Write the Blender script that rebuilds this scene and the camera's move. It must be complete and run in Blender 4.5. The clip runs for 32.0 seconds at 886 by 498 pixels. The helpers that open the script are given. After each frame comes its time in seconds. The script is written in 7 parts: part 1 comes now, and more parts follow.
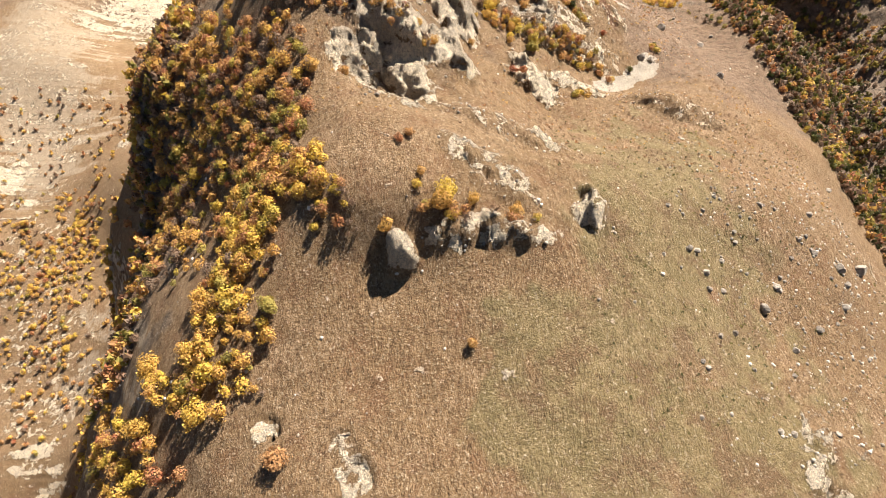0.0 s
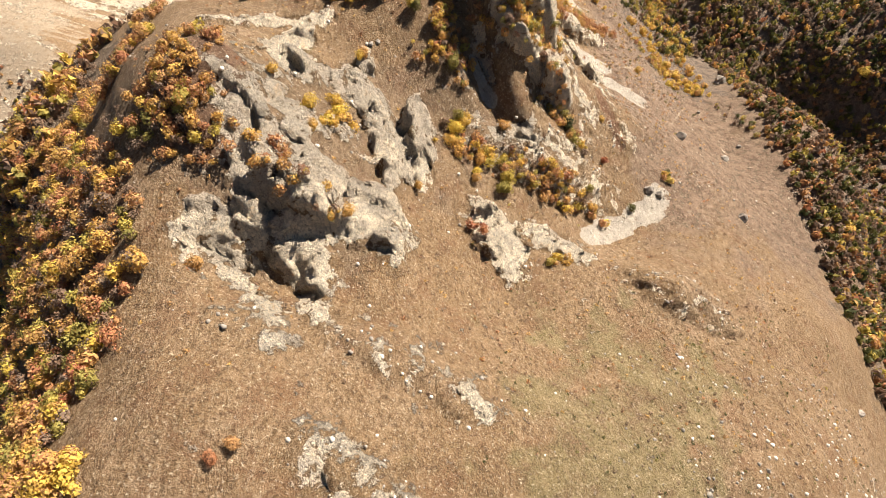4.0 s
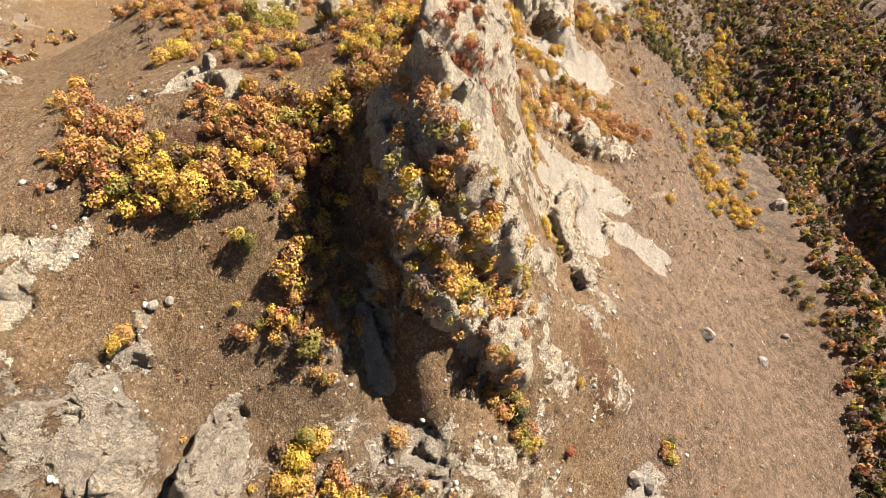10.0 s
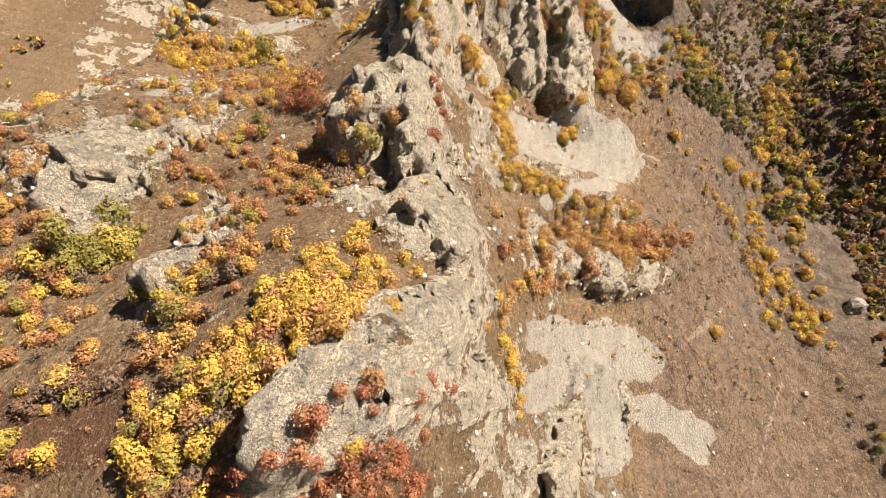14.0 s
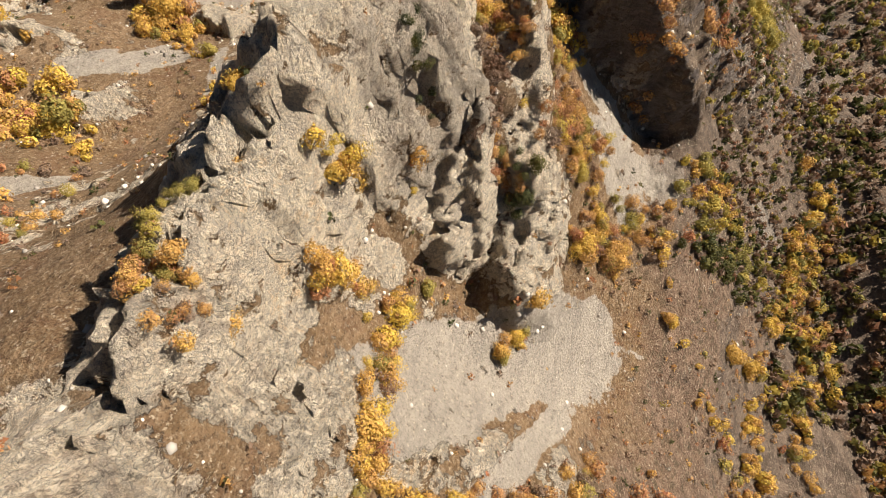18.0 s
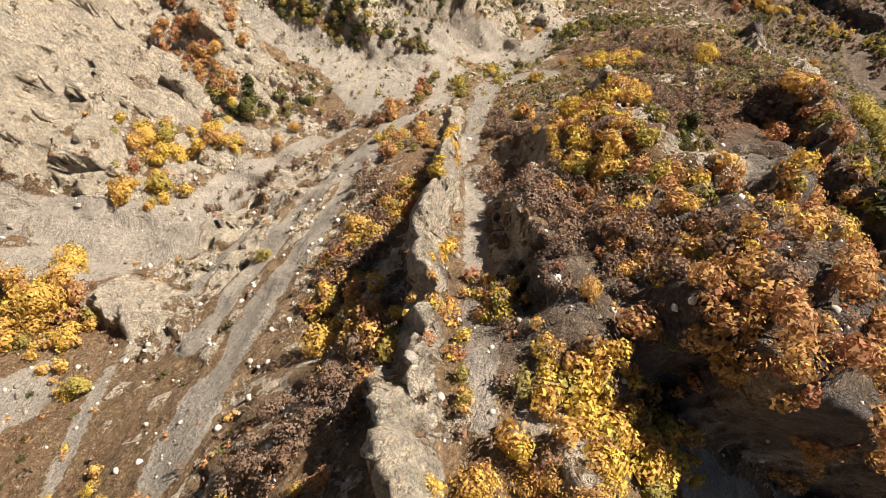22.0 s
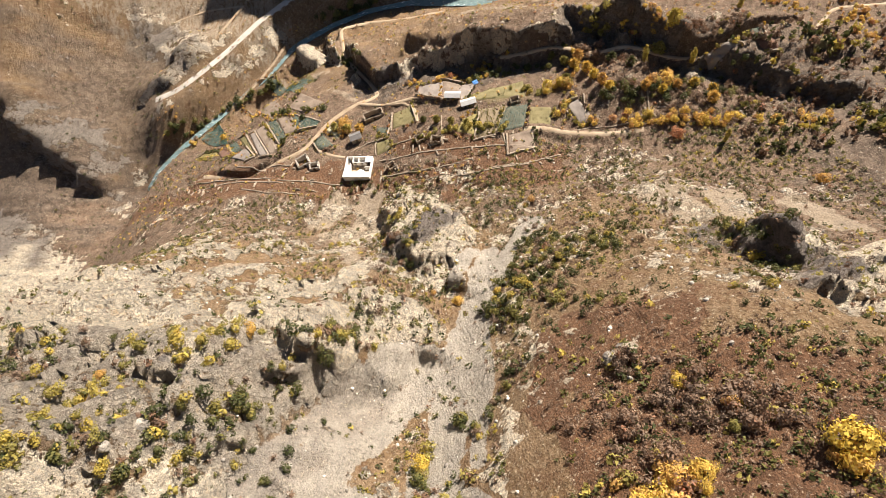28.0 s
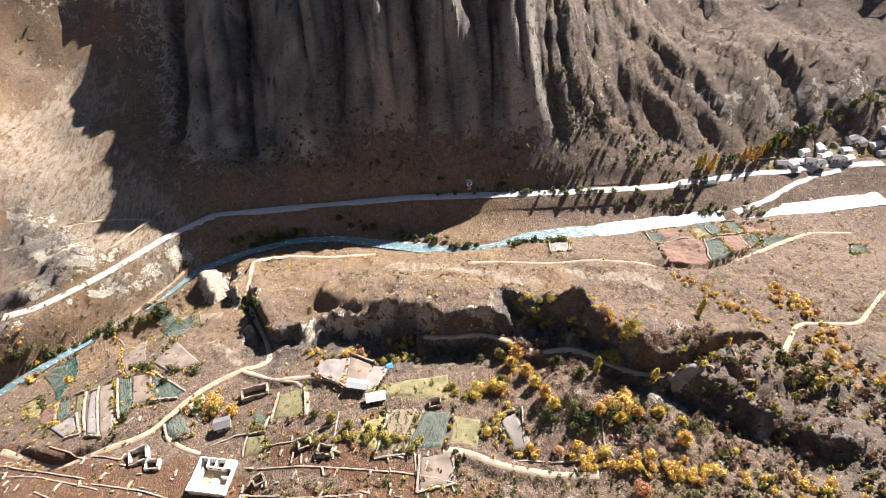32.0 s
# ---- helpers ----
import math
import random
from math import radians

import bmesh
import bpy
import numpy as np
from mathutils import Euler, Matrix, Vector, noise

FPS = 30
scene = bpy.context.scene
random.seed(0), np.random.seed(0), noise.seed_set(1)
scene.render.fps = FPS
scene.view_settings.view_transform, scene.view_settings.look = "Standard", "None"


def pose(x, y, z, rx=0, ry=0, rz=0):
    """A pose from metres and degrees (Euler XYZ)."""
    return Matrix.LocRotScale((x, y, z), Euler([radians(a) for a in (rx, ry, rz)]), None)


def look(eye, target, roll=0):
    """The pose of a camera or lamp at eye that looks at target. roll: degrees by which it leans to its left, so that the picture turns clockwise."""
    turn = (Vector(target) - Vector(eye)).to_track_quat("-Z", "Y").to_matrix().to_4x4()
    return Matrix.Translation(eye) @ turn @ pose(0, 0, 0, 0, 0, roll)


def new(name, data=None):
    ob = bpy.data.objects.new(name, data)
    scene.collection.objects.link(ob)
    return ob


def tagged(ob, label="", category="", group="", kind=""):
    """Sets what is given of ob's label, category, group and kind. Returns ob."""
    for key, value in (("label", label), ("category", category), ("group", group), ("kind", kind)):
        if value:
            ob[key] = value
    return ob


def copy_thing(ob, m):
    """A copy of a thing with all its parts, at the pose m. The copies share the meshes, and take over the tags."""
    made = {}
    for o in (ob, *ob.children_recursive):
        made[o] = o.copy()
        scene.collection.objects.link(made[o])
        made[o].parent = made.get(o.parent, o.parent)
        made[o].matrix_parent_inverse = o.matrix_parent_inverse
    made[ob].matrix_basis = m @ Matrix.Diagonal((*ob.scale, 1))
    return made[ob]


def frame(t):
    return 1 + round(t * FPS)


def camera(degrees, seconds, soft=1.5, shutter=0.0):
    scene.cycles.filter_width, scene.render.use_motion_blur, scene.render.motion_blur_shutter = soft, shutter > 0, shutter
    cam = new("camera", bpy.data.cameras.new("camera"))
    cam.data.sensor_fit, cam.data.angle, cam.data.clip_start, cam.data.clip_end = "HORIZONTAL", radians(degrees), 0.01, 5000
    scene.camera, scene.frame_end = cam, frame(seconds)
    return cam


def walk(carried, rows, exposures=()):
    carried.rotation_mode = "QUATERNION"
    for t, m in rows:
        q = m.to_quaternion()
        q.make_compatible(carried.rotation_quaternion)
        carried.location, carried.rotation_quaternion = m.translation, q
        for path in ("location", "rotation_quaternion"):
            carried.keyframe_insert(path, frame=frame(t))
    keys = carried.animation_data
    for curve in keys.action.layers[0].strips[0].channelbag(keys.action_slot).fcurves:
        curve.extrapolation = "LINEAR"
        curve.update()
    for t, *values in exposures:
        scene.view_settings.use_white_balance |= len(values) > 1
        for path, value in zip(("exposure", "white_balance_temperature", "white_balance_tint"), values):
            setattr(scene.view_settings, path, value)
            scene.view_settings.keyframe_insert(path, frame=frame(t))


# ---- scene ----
# The camera: a drone that glides down along the mountain spur towards the village.
cam = camera(79.06, 32.0, 0.65)
ROWS = [
    (0.0, 0.00, 0.00, 408.21, 9.99, -61.93, -14.15),
    (0.5, 3.17, 9.44, 406.28, 9.37, -62.40, -12.80),
    (1.0, 6.67, 18.79, 404.05, 6.33, -62.85, -8.79),
    (1.5, 9.34, 27.88, 402.29, 6.48, -62.39, -8.10),
    (2.0, 11.53, 37.13, 400.75, 7.14, -61.65, -8.37),
    (2.5, 13.18, 46.28, 399.02, 10.27, -61.00, -11.51),
    (3.0, 15.64, 54.99, 397.42, 9.73, -61.74, -10.03),
    (3.5, 17.78, 63.33, 395.21, 10.43, -62.81, -8.68),
    (5.5, 23.25, 98.79, 380.52, 9.58, -63.28, -4.93),
    (6.0, 25.01, 107.44, 378.94, 9.96, -63.50, -4.94),
    (6.5, 26.44, 116.19, 377.35, 10.17, -63.99, -4.25),
    (7.0, 27.97, 124.75, 375.65, 10.65, -64.67, -3.70),
    (7.5, 29.38, 133.27, 373.84, 10.80, -65.57, -2.60),
    (8.0, 30.33, 141.93, 371.76, 10.74, -66.41, -1.05),
    (8.5, 30.82, 150.56, 370.00, 12.34, -67.15, -1.21),
    (9.0, 31.24, 158.85, 368.19, 14.43, -67.82, -2.67),
    (9.5, 31.88, 166.92, 366.16, 15.22, -68.41, -3.05),
    (10.0, 32.30, 175.23, 363.47, 15.23, -69.15, -2.35),
    (10.5, 32.82, 183.56, 361.17, 15.80, -70.07, -2.34),
    (11.0, 32.97, 192.32, 358.29, 16.47, -70.37, -2.91),
    (11.5, 32.83, 200.91, 355.72, 17.02, -70.71, -3.31),
    (12.0, 32.48, 209.64, 353.23, 19.05, -71.27, -5.01),
    (12.5, 32.03, 218.08, 350.30, 21.03, -71.88, -6.94),
    (13.0, 31.52, 226.04, 347.33, 22.86, -72.33, -8.82),
    (13.5, 31.00, 234.38, 343.96, 24.42, -72.93, -10.81),
    (14.0, 30.77, 242.95, 341.15, 26.28, -73.83, -13.19),
    (14.5, 30.99, 251.66, 338.47, 28.27, -74.94, -15.18),
    (16.5, 28.40, 280.91, 312.44, 20.26, -73.35, -6.72),
    (17.0, 28.29, 289.31, 308.54, 18.80, -74.32, -3.34),
    (17.5, 28.36, 297.58, 305.00, 17.49, -75.42, 0.66),
    (18.0, 28.37, 306.17, 300.84, 15.44, -76.38, 6.12),
    (18.5, 27.86, 314.52, 297.29, 13.34, -75.97, 10.68),
    (19.0, 26.98, 323.44, 293.40, 11.73, -75.17, 14.75),
    (19.5, 25.20, 331.36, 289.47, 11.41, -74.16, 16.19),
    (20.0, 23.27, 339.46, 284.15, 14.84, -74.26, 12.36),
    (20.5, 20.86, 347.58, 279.79, 19.22, -73.03, 4.96),
    (21.0, 18.12, 355.84, 275.58, 22.99, -70.59, -1.72),
    (21.5, 15.33, 363.66, 271.21, 24.98, -69.66, -4.80),
    (22.0, 12.57, 371.80, 266.74, 31.75, -70.14, -12.85),
    (22.5, 10.50, 379.95, 262.58, 33.71, -68.81, -17.84),
    (23.0, 8.52, 388.41, 257.94, 31.32, -66.68, -18.82),
    (23.5, 7.06, 396.73, 253.18, 28.65, -64.80, -18.71),
    (24.0, 5.04, 405.36, 248.02, 29.68, -63.49, -22.36),
    (24.5, 3.97, 413.95, 244.24, 28.16, -62.29, -22.76),
    (25.0, 3.13, 422.00, 241.48, 27.16, -61.47, -23.12),
    (25.5, 2.57, 429.78, 238.86, 27.79, -61.28, -25.13),
    (27.5, 0.08, 463.42, 225.63, 13.45, -62.54, -16.20),
    (28.0, 0.02, 471.57, 223.18, 15.59, -61.94, -20.85),
    (28.5, 1.12, 479.80, 220.79, 12.93, -62.17, -20.16),
    (29.0, 2.32, 487.94, 218.53, 13.73, -62.60, -21.70),
    (29.5, 4.57, 496.50, 215.55, 11.19, -62.45, -19.63),
    (30.0, 7.97, 505.20, 211.42, 8.64, -62.34, -17.82),
    (30.5, 10.22, 513.52, 208.37, 4.27, -58.52, -11.52),
    (31.0, 10.79, 520.93, 206.56, 1.25, -53.15, -7.19),
    (31.5, 10.70, 527.70, 205.41, -0.17, -47.63, -4.02),
    (32.0, 11.44, 533.93, 204.52, -0.81, -43.85, -2.09),
]


def aimed(x, y, z, yaw, pitch, roll):
    return pose(x, y, z, 90 + pitch, 0, yaw) @ pose(0, 0, 0, 0, 0, roll)


walk(cam, [(r[0], aimed(*r[1:])) for r in ROWS], [(0.0, 1.54, 6500, 10), (7.0, 1.42, 6500, 10), (12.0, 1.42, 6500, 10), (14.0, 1.22, 6500, 10), (19.0, 1.02, 6450, 10), (25.0, 1.32, 6350, 10), (29.5, 1.42, 6250, 10), (32.0, 1.82, 5600, 11)])

# ---- sky and sun ----
SUN_TO = Vector((0.50, 0.62, 0.62)).normalized()
world = bpy.data.worlds.new("world")
scene.world = world
world.use_nodes = True
sky = world.node_tree.nodes.new("ShaderNodeTexSky")
sky.sky_type = "NISHITA"
sky.sun_disc = False
sky.sun_elevation = math.asin(SUN_TO.z)
sky.sun_rotation = math.atan2(SUN_TO.x, SUN_TO.y)
sky.altitude = 1800
back = world.node_tree.nodes["Background"]
back.inputs["Strength"].default_value = 0.029
world.node_tree.links.new(sky.outputs[0], back.inputs[0])
sun = new("sun", bpy.data.lights.new("sun", "SUN"))
sun.data.energy, sun.data.angle, sun.data.color = 5.0, radians(0.55), (1.0, 0.895, 0.785)
sun.matrix_world = look(SUN_TO * 900, (0, 0, 0))


# ---- fields of noise ----
def hashed(i, j, seed):
    h = (i * 374761393 + j * 668265263 + seed * 974711) & 0x7FFFFFFF
    h = ((h ^ (h >> 13)) * 1274126177) & 0x7FFFFFFF
    return ((h ^ (h >> 16)) & 0xFFFF) / 65535.0


def grain(x, y, seed=0):
    """Smooth noise, -1 to 1, one bump a metre."""
    i, j = np.floor(x).astype(np.int64), np.floor(y).astype(np.int64)
    u, v = x - i, y - j
    u, v = u * u * (3 - 2 * u), v * v * (3 - 2 * v)
    a, b = hashed(i, j, seed), hashed(i + 1, j, seed)
    c, d = hashed(i, j + 1, seed), hashed(i + 1, j + 1, seed)
    return 2 * ((a + (b - a) * u) * (1 - v) + (c + (d - c) * u) * v) - 1


def fbm(x, y, size, octaves=4, seed=0):
    out, amp, tot = 0, 1.0, 0.0
    for k in range(octaves):
        out = out + amp * grain(x / size + 17.3 * k, y / size - 9.1 * k, seed + k)
        tot += amp
        amp, size = amp * 0.5, size * 0.47
    return out / tot


def ridged(x, y, size, octaves=3, seed=0):
    out, amp, tot = 0, 1.0, 0.0
    for k in range(octaves):
        out = out + amp * (1 - 2 * np.abs(grain(x / size + 5.7 * k, y / size + 3.1 * k, seed + 31 * k)))
        tot += amp
        amp, size = amp * 0.55, size * 0.45
    return out / tot


def cells(x, y, size, seed=0):
    """Blocks: a level for each block, -1 to 1, and how near its joint is."""
    x, y = x / size, y / size
    i, j = np.floor(x).astype(np.int64), np.floor(y).astype(np.int64)
    near, next_, lev = np.full(x.shape, 9.0), np.full(x.shape, 9.0), np.zeros(x.shape)
    for a in (-1, 0, 1):
        for b in (-1, 0, 1):
            px, py = i + a + hashed(i + a, j + b, seed), j + b + hashed(i + a, j + b, seed + 7)
            d = np.hypot(px - x, py - y)
            first = d < near
            next_ = np.where(first, near, np.minimum(next_, d))
            lev = np.where(first, 2 * hashed(i + a, j + b, seed + 13) - 1, lev)
            near = np.where(first, d, near)
    return lev, next_ - near


def smooth(a, b, v):
    t = np.clip((v - a) / (b - a), 0, 1)
    return t * t * (3 - 2 * t)


# ---- the lie of the land ----
# DARKS holds dark rock and woodland floor, and shade put into the colour
LAND, CRAGS, SCREES, GREENS, REDS, SANDS, ROCKS, DARKS, SCARPS, FINS = [], [], [], [], [], [], [], [], [], []


def hill(x, y, along, across, turn, rise):
    """A rounded rise, or a hollow where rise is negative."""
    LAND.append((x, y, along, across, radians(turn), rise))


def crag(x, y, along, across, turn, rise, edge=0.35, rough=1.0):
    """A rock with steep sides."""
    CRAGS.append((x, y, along, across, radians(turn), rise, edge, rough))


def run(store, x0, y0, x1, y1, w0, w1, strength=1.0):
    """A strip of ground from one place to another, its half width going from w0 to w1."""
    store.append((x0, y0, x1, y1, w0, w1, strength))


def scarp(x0, y0, x1, y1, rise, reach=18):
    """A cliff line, the high ground on its left hand."""
    SCARPS.append((x0, y0, x1, y1, rise, reach))


def fin(left, right, wide, *crest):
    """A rock rib along a crest of places and heights, its left and right sides falling off so many metres a metre."""
    FINS.append((left, right, wide, np.array(crest, float)))


def local(f, x, y):
    c, s = math.cos(f[4]), math.sin(f[4])
    dx, dy = x - f[0], y - f[1]
    return (dx * c + dy * s) / f[2], (dy * c - dx * s) / f[3]


def strip(store, x, y, wobble=0.0):
    out = np.zeros_like(x)
    for x0, y0, x1, y1, w0, w1, k in store:
        dx, dy = x1 - x0, y1 - y0
        t = np.clip(((x - x0) * dx + (y - y0) * dy) / max(dx * dx + dy * dy, 1e-6), 0, 1)
        d = np.hypot(x - x0 - t * dx, y - y0 - t * dy) / (w0 + (w1 - w0) * t)
        out = np.maximum(out, k * smooth(1.18, 0.82, d + wobble))
    return out


POWERS = [(i, j) for i in range(5) for j in range(5) if i + j <= 4]
TILTS = [172.6, -191.6, -77.2, 67.4, 65.9, 19.4, -8.5, -23.8, 14.8, -58.9, 25.1, 0.8, 2.7, -2.7, 9.2]
hill(-260, 0, 30, 80, 90, -39.8)
hill(-340, 0, 30, 80, 90, -23.2)
hill(-280, 40, 70, 70, 0, -47.5)
hill(-80, 40, 30, 80, 45, 25.9)
hill(160, 40, 30, 80, 0, -18.5)
hill(-40, 60, 14, 28, 135, 11.3)
hill(60, 80, 20, 45, 90, 12.2)
hill(-60, 120, 30, 80, 45, 47.2)
hill(-280, 120, 70, 70, 0, -42.5)
hill(-40, 140, 14, 14, 0, 17.6)
hill(-40, 160, 14, 28, 90, 15.0)
hill(240, 160, 70, 70, 0, -52.5)
hill(-120, 160, 14, 28, 0, 22.8)
hill(60, 160, 14, 28, 135, -15.6)
hill(-80, 200, 20, 45, 45, 24.8)
hill(-300, 200, 30, 80, 45, -24.6)
hill(-20, 220, 40, 40, 0, 53.3)
hill(200, 220, 30, 80, 0, -34.6)
hill(-100, 240, 30, 80, 135, 23.5)
hill(20, 240, 14, 28, 0, 27.6)
hill(60, 240, 14, 28, 90, -10.9)
hill(0, 260, 14, 14, 0, 8.8)
hill(240, 280, 30, 80, 45, -29.8)
hill(120, 300, 30, 80, 0, -41.8)
hill(60, 300, 20, 45, 0, -16.6)
hill(-80, 300, 14, 28, 45, 15.0)
hill(20, 300, 14, 14, 0, -12.0)
hill(300, 300, 30, 80, 90, -28.0)
hill(0, 320, 14, 28, 0, 23.1)
hill(180, 320, 20, 45, 45, -20.1)
hill(-240, 340, 30, 80, 0, -31.2)
hill(20, 380, 20, 45, 0, 25.6)
hill(-240, 380, 70, 70, 0, -31.6)
hill(-100, 400, 20, 45, 0, 16.6)
hill(60, 460, 20, 45, 135, 23.6)
hill(-100, 480, 20, 45, 0, 29.4)
hill(-80, 480, 14, 28, 135, 16.4)
hill(-20, 500, 14, 28, 0, -16.4)
hill(40, 500, 14, 14, 0, 11.1)
hill(-240, 520, 30, 80, 0, -28.2)
hill(120, 520, 20, 45, 45, -17.1)
hill(-100, 540, 20, 45, 45, 14.3)
hill(20, 580, 30, 80, 90, -19.1)
hill(300, 600, 70, 70, 0, 29.5)
hill(-60, 600, 20, 45, 0, -7.5)
hill(60, 620, 14, 28, 45, 8.5)
hill(-220, 660, 14, 28, 0, -17.5)
hill(180, 680, 30, 80, 90, 12.1)
hill(-140, 700, 20, 45, 135, -23.1)
hill(-180, 720, 14, 28, 135, 11.5)
hill(-280, 740, 30, 80, 0, 34.2)
hill(0, 760, 30, 80, 90, -30.7)
hill(120, 760, 20, 45, 90, -8.6)
hill(360, 780, 20, 45, 135, -32.7)
hill(-320, 780, 70, 70, 0, 32.3)
hill(-300, 800, 30, 80, 90, 18.0)
hill(360, 820, 14, 28, 90, -15.8)
hill(240, 860, 30, 80, 90, 34.2)
hill(0, 860, 30, 80, 90, 18.4)
hill(72, 48, 14, 28, 0, -5.4)
hill(-21, 51, 6, 14, 90, -2.5)
hill(-12, 63, 6, 14, 90, 1.9)
hill(-132, 63, 14, 28, 45, -4.4)
hill(-24, 114, 6, 6, 0, -3.2)
hill(-24, 114, 6, 14, 45, -5.8)
hill(-33, 123, 6, 14, 135, 6.7)
hill(-117, 126, 20, 45, 0, -8.8)
hill(-12, 132, 9, 20, 45, 9.7)
hill(162, 132, 20, 45, 90, 8.1)
hill(-198, 138, 20, 45, 135, 10.4)
hill(-210, 138, 20, 45, 90, 14.6)
hill(48, 138, 9, 20, 90, 4.6)
hill(6, 171, 9, 20, 90, -3.3)
hill(-144, 186, 20, 45, 135, 6.2)
hill(45, 198, 9, 20, 135, 3.2)
hill(81, 201, 6, 14, 135, -4.0)
hill(180, 207, 20, 45, 0, 26.5)
hill(-87, 225, 14, 28, 90, -4.4)
hill(-21, 246, 9, 20, 135, -4.4)
hill(39, 261, 6, 14, 0, -4.0)
hill(-45, 273, 14, 28, 135, 10.4)
hill(177, 276, 20, 45, 0, 7.9)
hill(18, 294, 9, 20, 90, 14.0)
hill(12, 294, 6, 6, 0, 8.1)
hill(54, 297, 9, 20, 90, 6.3)
hill(-69, 312, 6, 14, 0, -4.5)
hill(-39, 321, 6, 14, 0, -4.5)
hill(24, 330, 6, 14, 135, -6.0)
hill(12, 336, 6, 14, 135, 6.8)
hill(165, 342, 20, 45, 0, 6.5)
hill(-87, 342, 9, 20, 90, 7.9)
hill(24, 375, 20, 45, 90, 7.1)
hill(57, 390, 9, 20, 90, 6.0)
hill(-54, 393, 14, 28, 0, -6.8)
hill(18, 408, 9, 20, 0, -7.4)
hill(-87, 408, 6, 14, 45, 6.7)
hill(-15, 408, 9, 20, 45, 6.5)
hill(-408, 423, 40, 40, 0, 10.7)
hill(45, 438, 6, 14, 0, 5.7)
hill(69, 441, 9, 20, 135, -4.5)
hill(-57, 447, 6, 6, 0, 3.7)
hill(-105, 450, 20, 45, 0, 3.8)
hill(-417, 465, 40, 40, 0, 10.9)
hill(-429, 465, 40, 40, 0, 10.3)
hill(99, 471, 20, 45, 45, -6.5)
hill(9, 474, 14, 28, 135, 4.2)
hill(-51, 474, 9, 20, 135, -4.6)
hill(-39, 501, 6, 14, 135, -4.8)
hill(-120, 504, 14, 28, 0, 9.4)
hill(-57, 504, 9, 20, 135, 7.8)
hill(-120, 504, 9, 20, 0, 8.3)
hill(-120, 504, 14, 14, 0, 7.6)
hill(-120, 504, 6, 14, 135, 6.4)
hill(63, 525, 9, 20, 135, -4.8)
hill(-33, 528, 6, 14, 45, 5.0)
hill(-24, 552, 14, 28, 45, -5.4)
hill(-93, 576, 20, 45, 90, -5.1)
crag(-18, 53, 3.0, 2.2, 17, 4, 0.4, 1)
crag(2, 58, 12.2, 2.6, 8, 2.2, 0.6, 0.6)
crag(25, 64, 4.0, 2.6, -47, 3, 0.45, 0.8)
crag(-24, 119, 7.9, 3.4, -59, 3.3, 0.4, 1)
crag(-16, 128, 6.9, 6.0, -23, 3.9, 0.3, 1)
crag(-4, 133, 6.6, 4.0, -58, 2.2, 0.4, 1)
crag(23, 142, 8.9, 4.3, -52, 2.5, 0.4, 1)
crag(40, 144, 9.3, 4.7, -15, 2.8, 0.35, 0.9)
crag(-11, 164, 10.9, 3.1, -51, 2.2, 0.4, 1)
crag(0, 161, 10.7, 3.5, -85, 2.8, 0.35, 1)
crag(36, 170, 20.2, 7.7, 2, 4.4, 0.45, 0.6)
crag(73, 130, 15.0, 5.1, -26, 4, 0.6, 0.35)
crag(7, 97, 16.0, 4.4, -23, 3, 0.7, 0.35)
crag(1, 76, 11.0, 4.2, -39, 3.5, 0.6, 0.5)
crag(26, 67, 6.3, 2.6, -74, 4, 0.4, 0.7)
crag(-22, 126, 18.7, 4.6, -64, 2.2, 0.6, 1)
crag(-14, 130, 9.2, 6.2, -54, 3.3, 0.35, 1)
crag(-6, 129, 8.7, 4.1, -51, 2.8, 0.4, 1)
crag(-7, 153, 9.6, 2.9, -72, 3.3, 0.4, 1)
crag(0, 159, 10.8, 2.5, -79, 3.3, 0.4, 1)
crag(-27, 164, 5.5, 3.6, -43, 2.8, 0.4, 1)
crag(-31, 179, 10.8, 2.9, 72, 2.8, 0.4, 1)
crag(-45, 180, 7.6, 4.0, 50, 2.8, 0.5, 1)
crag(21, 135, 7.5, 3.1, -46, 2.2, 0.45, 1)
crag(26, 215, 12.6, 7.8, -35, 16, 0.28, 1)
crag(21, 245, 14.4, 4.9, 64, 9, 0.3, 1)
crag(15, 274, 16.0, 6.0, -56, 10, 0.3, 1)
crag(24, 223, 11.7, 2.6, 18, 6, 0.3, 1)
crag(49, 231, 13.6, 3.5, -69, 8, 0.3, 1)
crag(63, 251, 4.3, 2.2, -83, 3, 0.4, 1)
crag(51, 279, 22.2, 5.7, 21, 6, 0.4, 0.7)
crag(-34, 262, 10.9, 5.0, 117, 5, 0.5, 1)
crag(-7, 251, 7.2, 2.4, 75, 5, 0.4, 1)
crag(9, 286, 11.1, 6.6, -55, 7, 0.4, 1)
crag(36, 330, 11.0, 6.4, -43, 8, 0.4, 0.9)
crag(30, 349, 16.2, 5.6, -59, 7, 0.5, 0.7)
crag(62, 415, 35.0, 18.9, 30, 16, 0.4, 0.5)
crag(-53, 332, 5.8, 5.4, -86, 5, 0.4, 1)
crag(12, 355, 8.2, 2.4, -53, 8, 0.3, 1)
crag(7, 368, 8.0, 2.0, -45, 7, 0.35, 1)
crag(-7, 408, 38.3, 2.4, 110, 5, 0.4, 1)
crag(24, 365, 15.3, 3.2, -62, 6, 0.5, 0.7)
crag(-65, 372, 18.2, 4.5, -0, 5, 0.4, 1)
crag(18, 426, 19.7, 10.1, -84, 9, 0.55, 0.35)
crag(-233, 503, 192.0, 42.5, -30, 10, 0.4, 1)
crag(-77, 440, 13.3, 7.0, -42, 6, 0.4, 1)
crag(-4, 401, 22.6, 1.9, 109, 4, 0.5, 1)
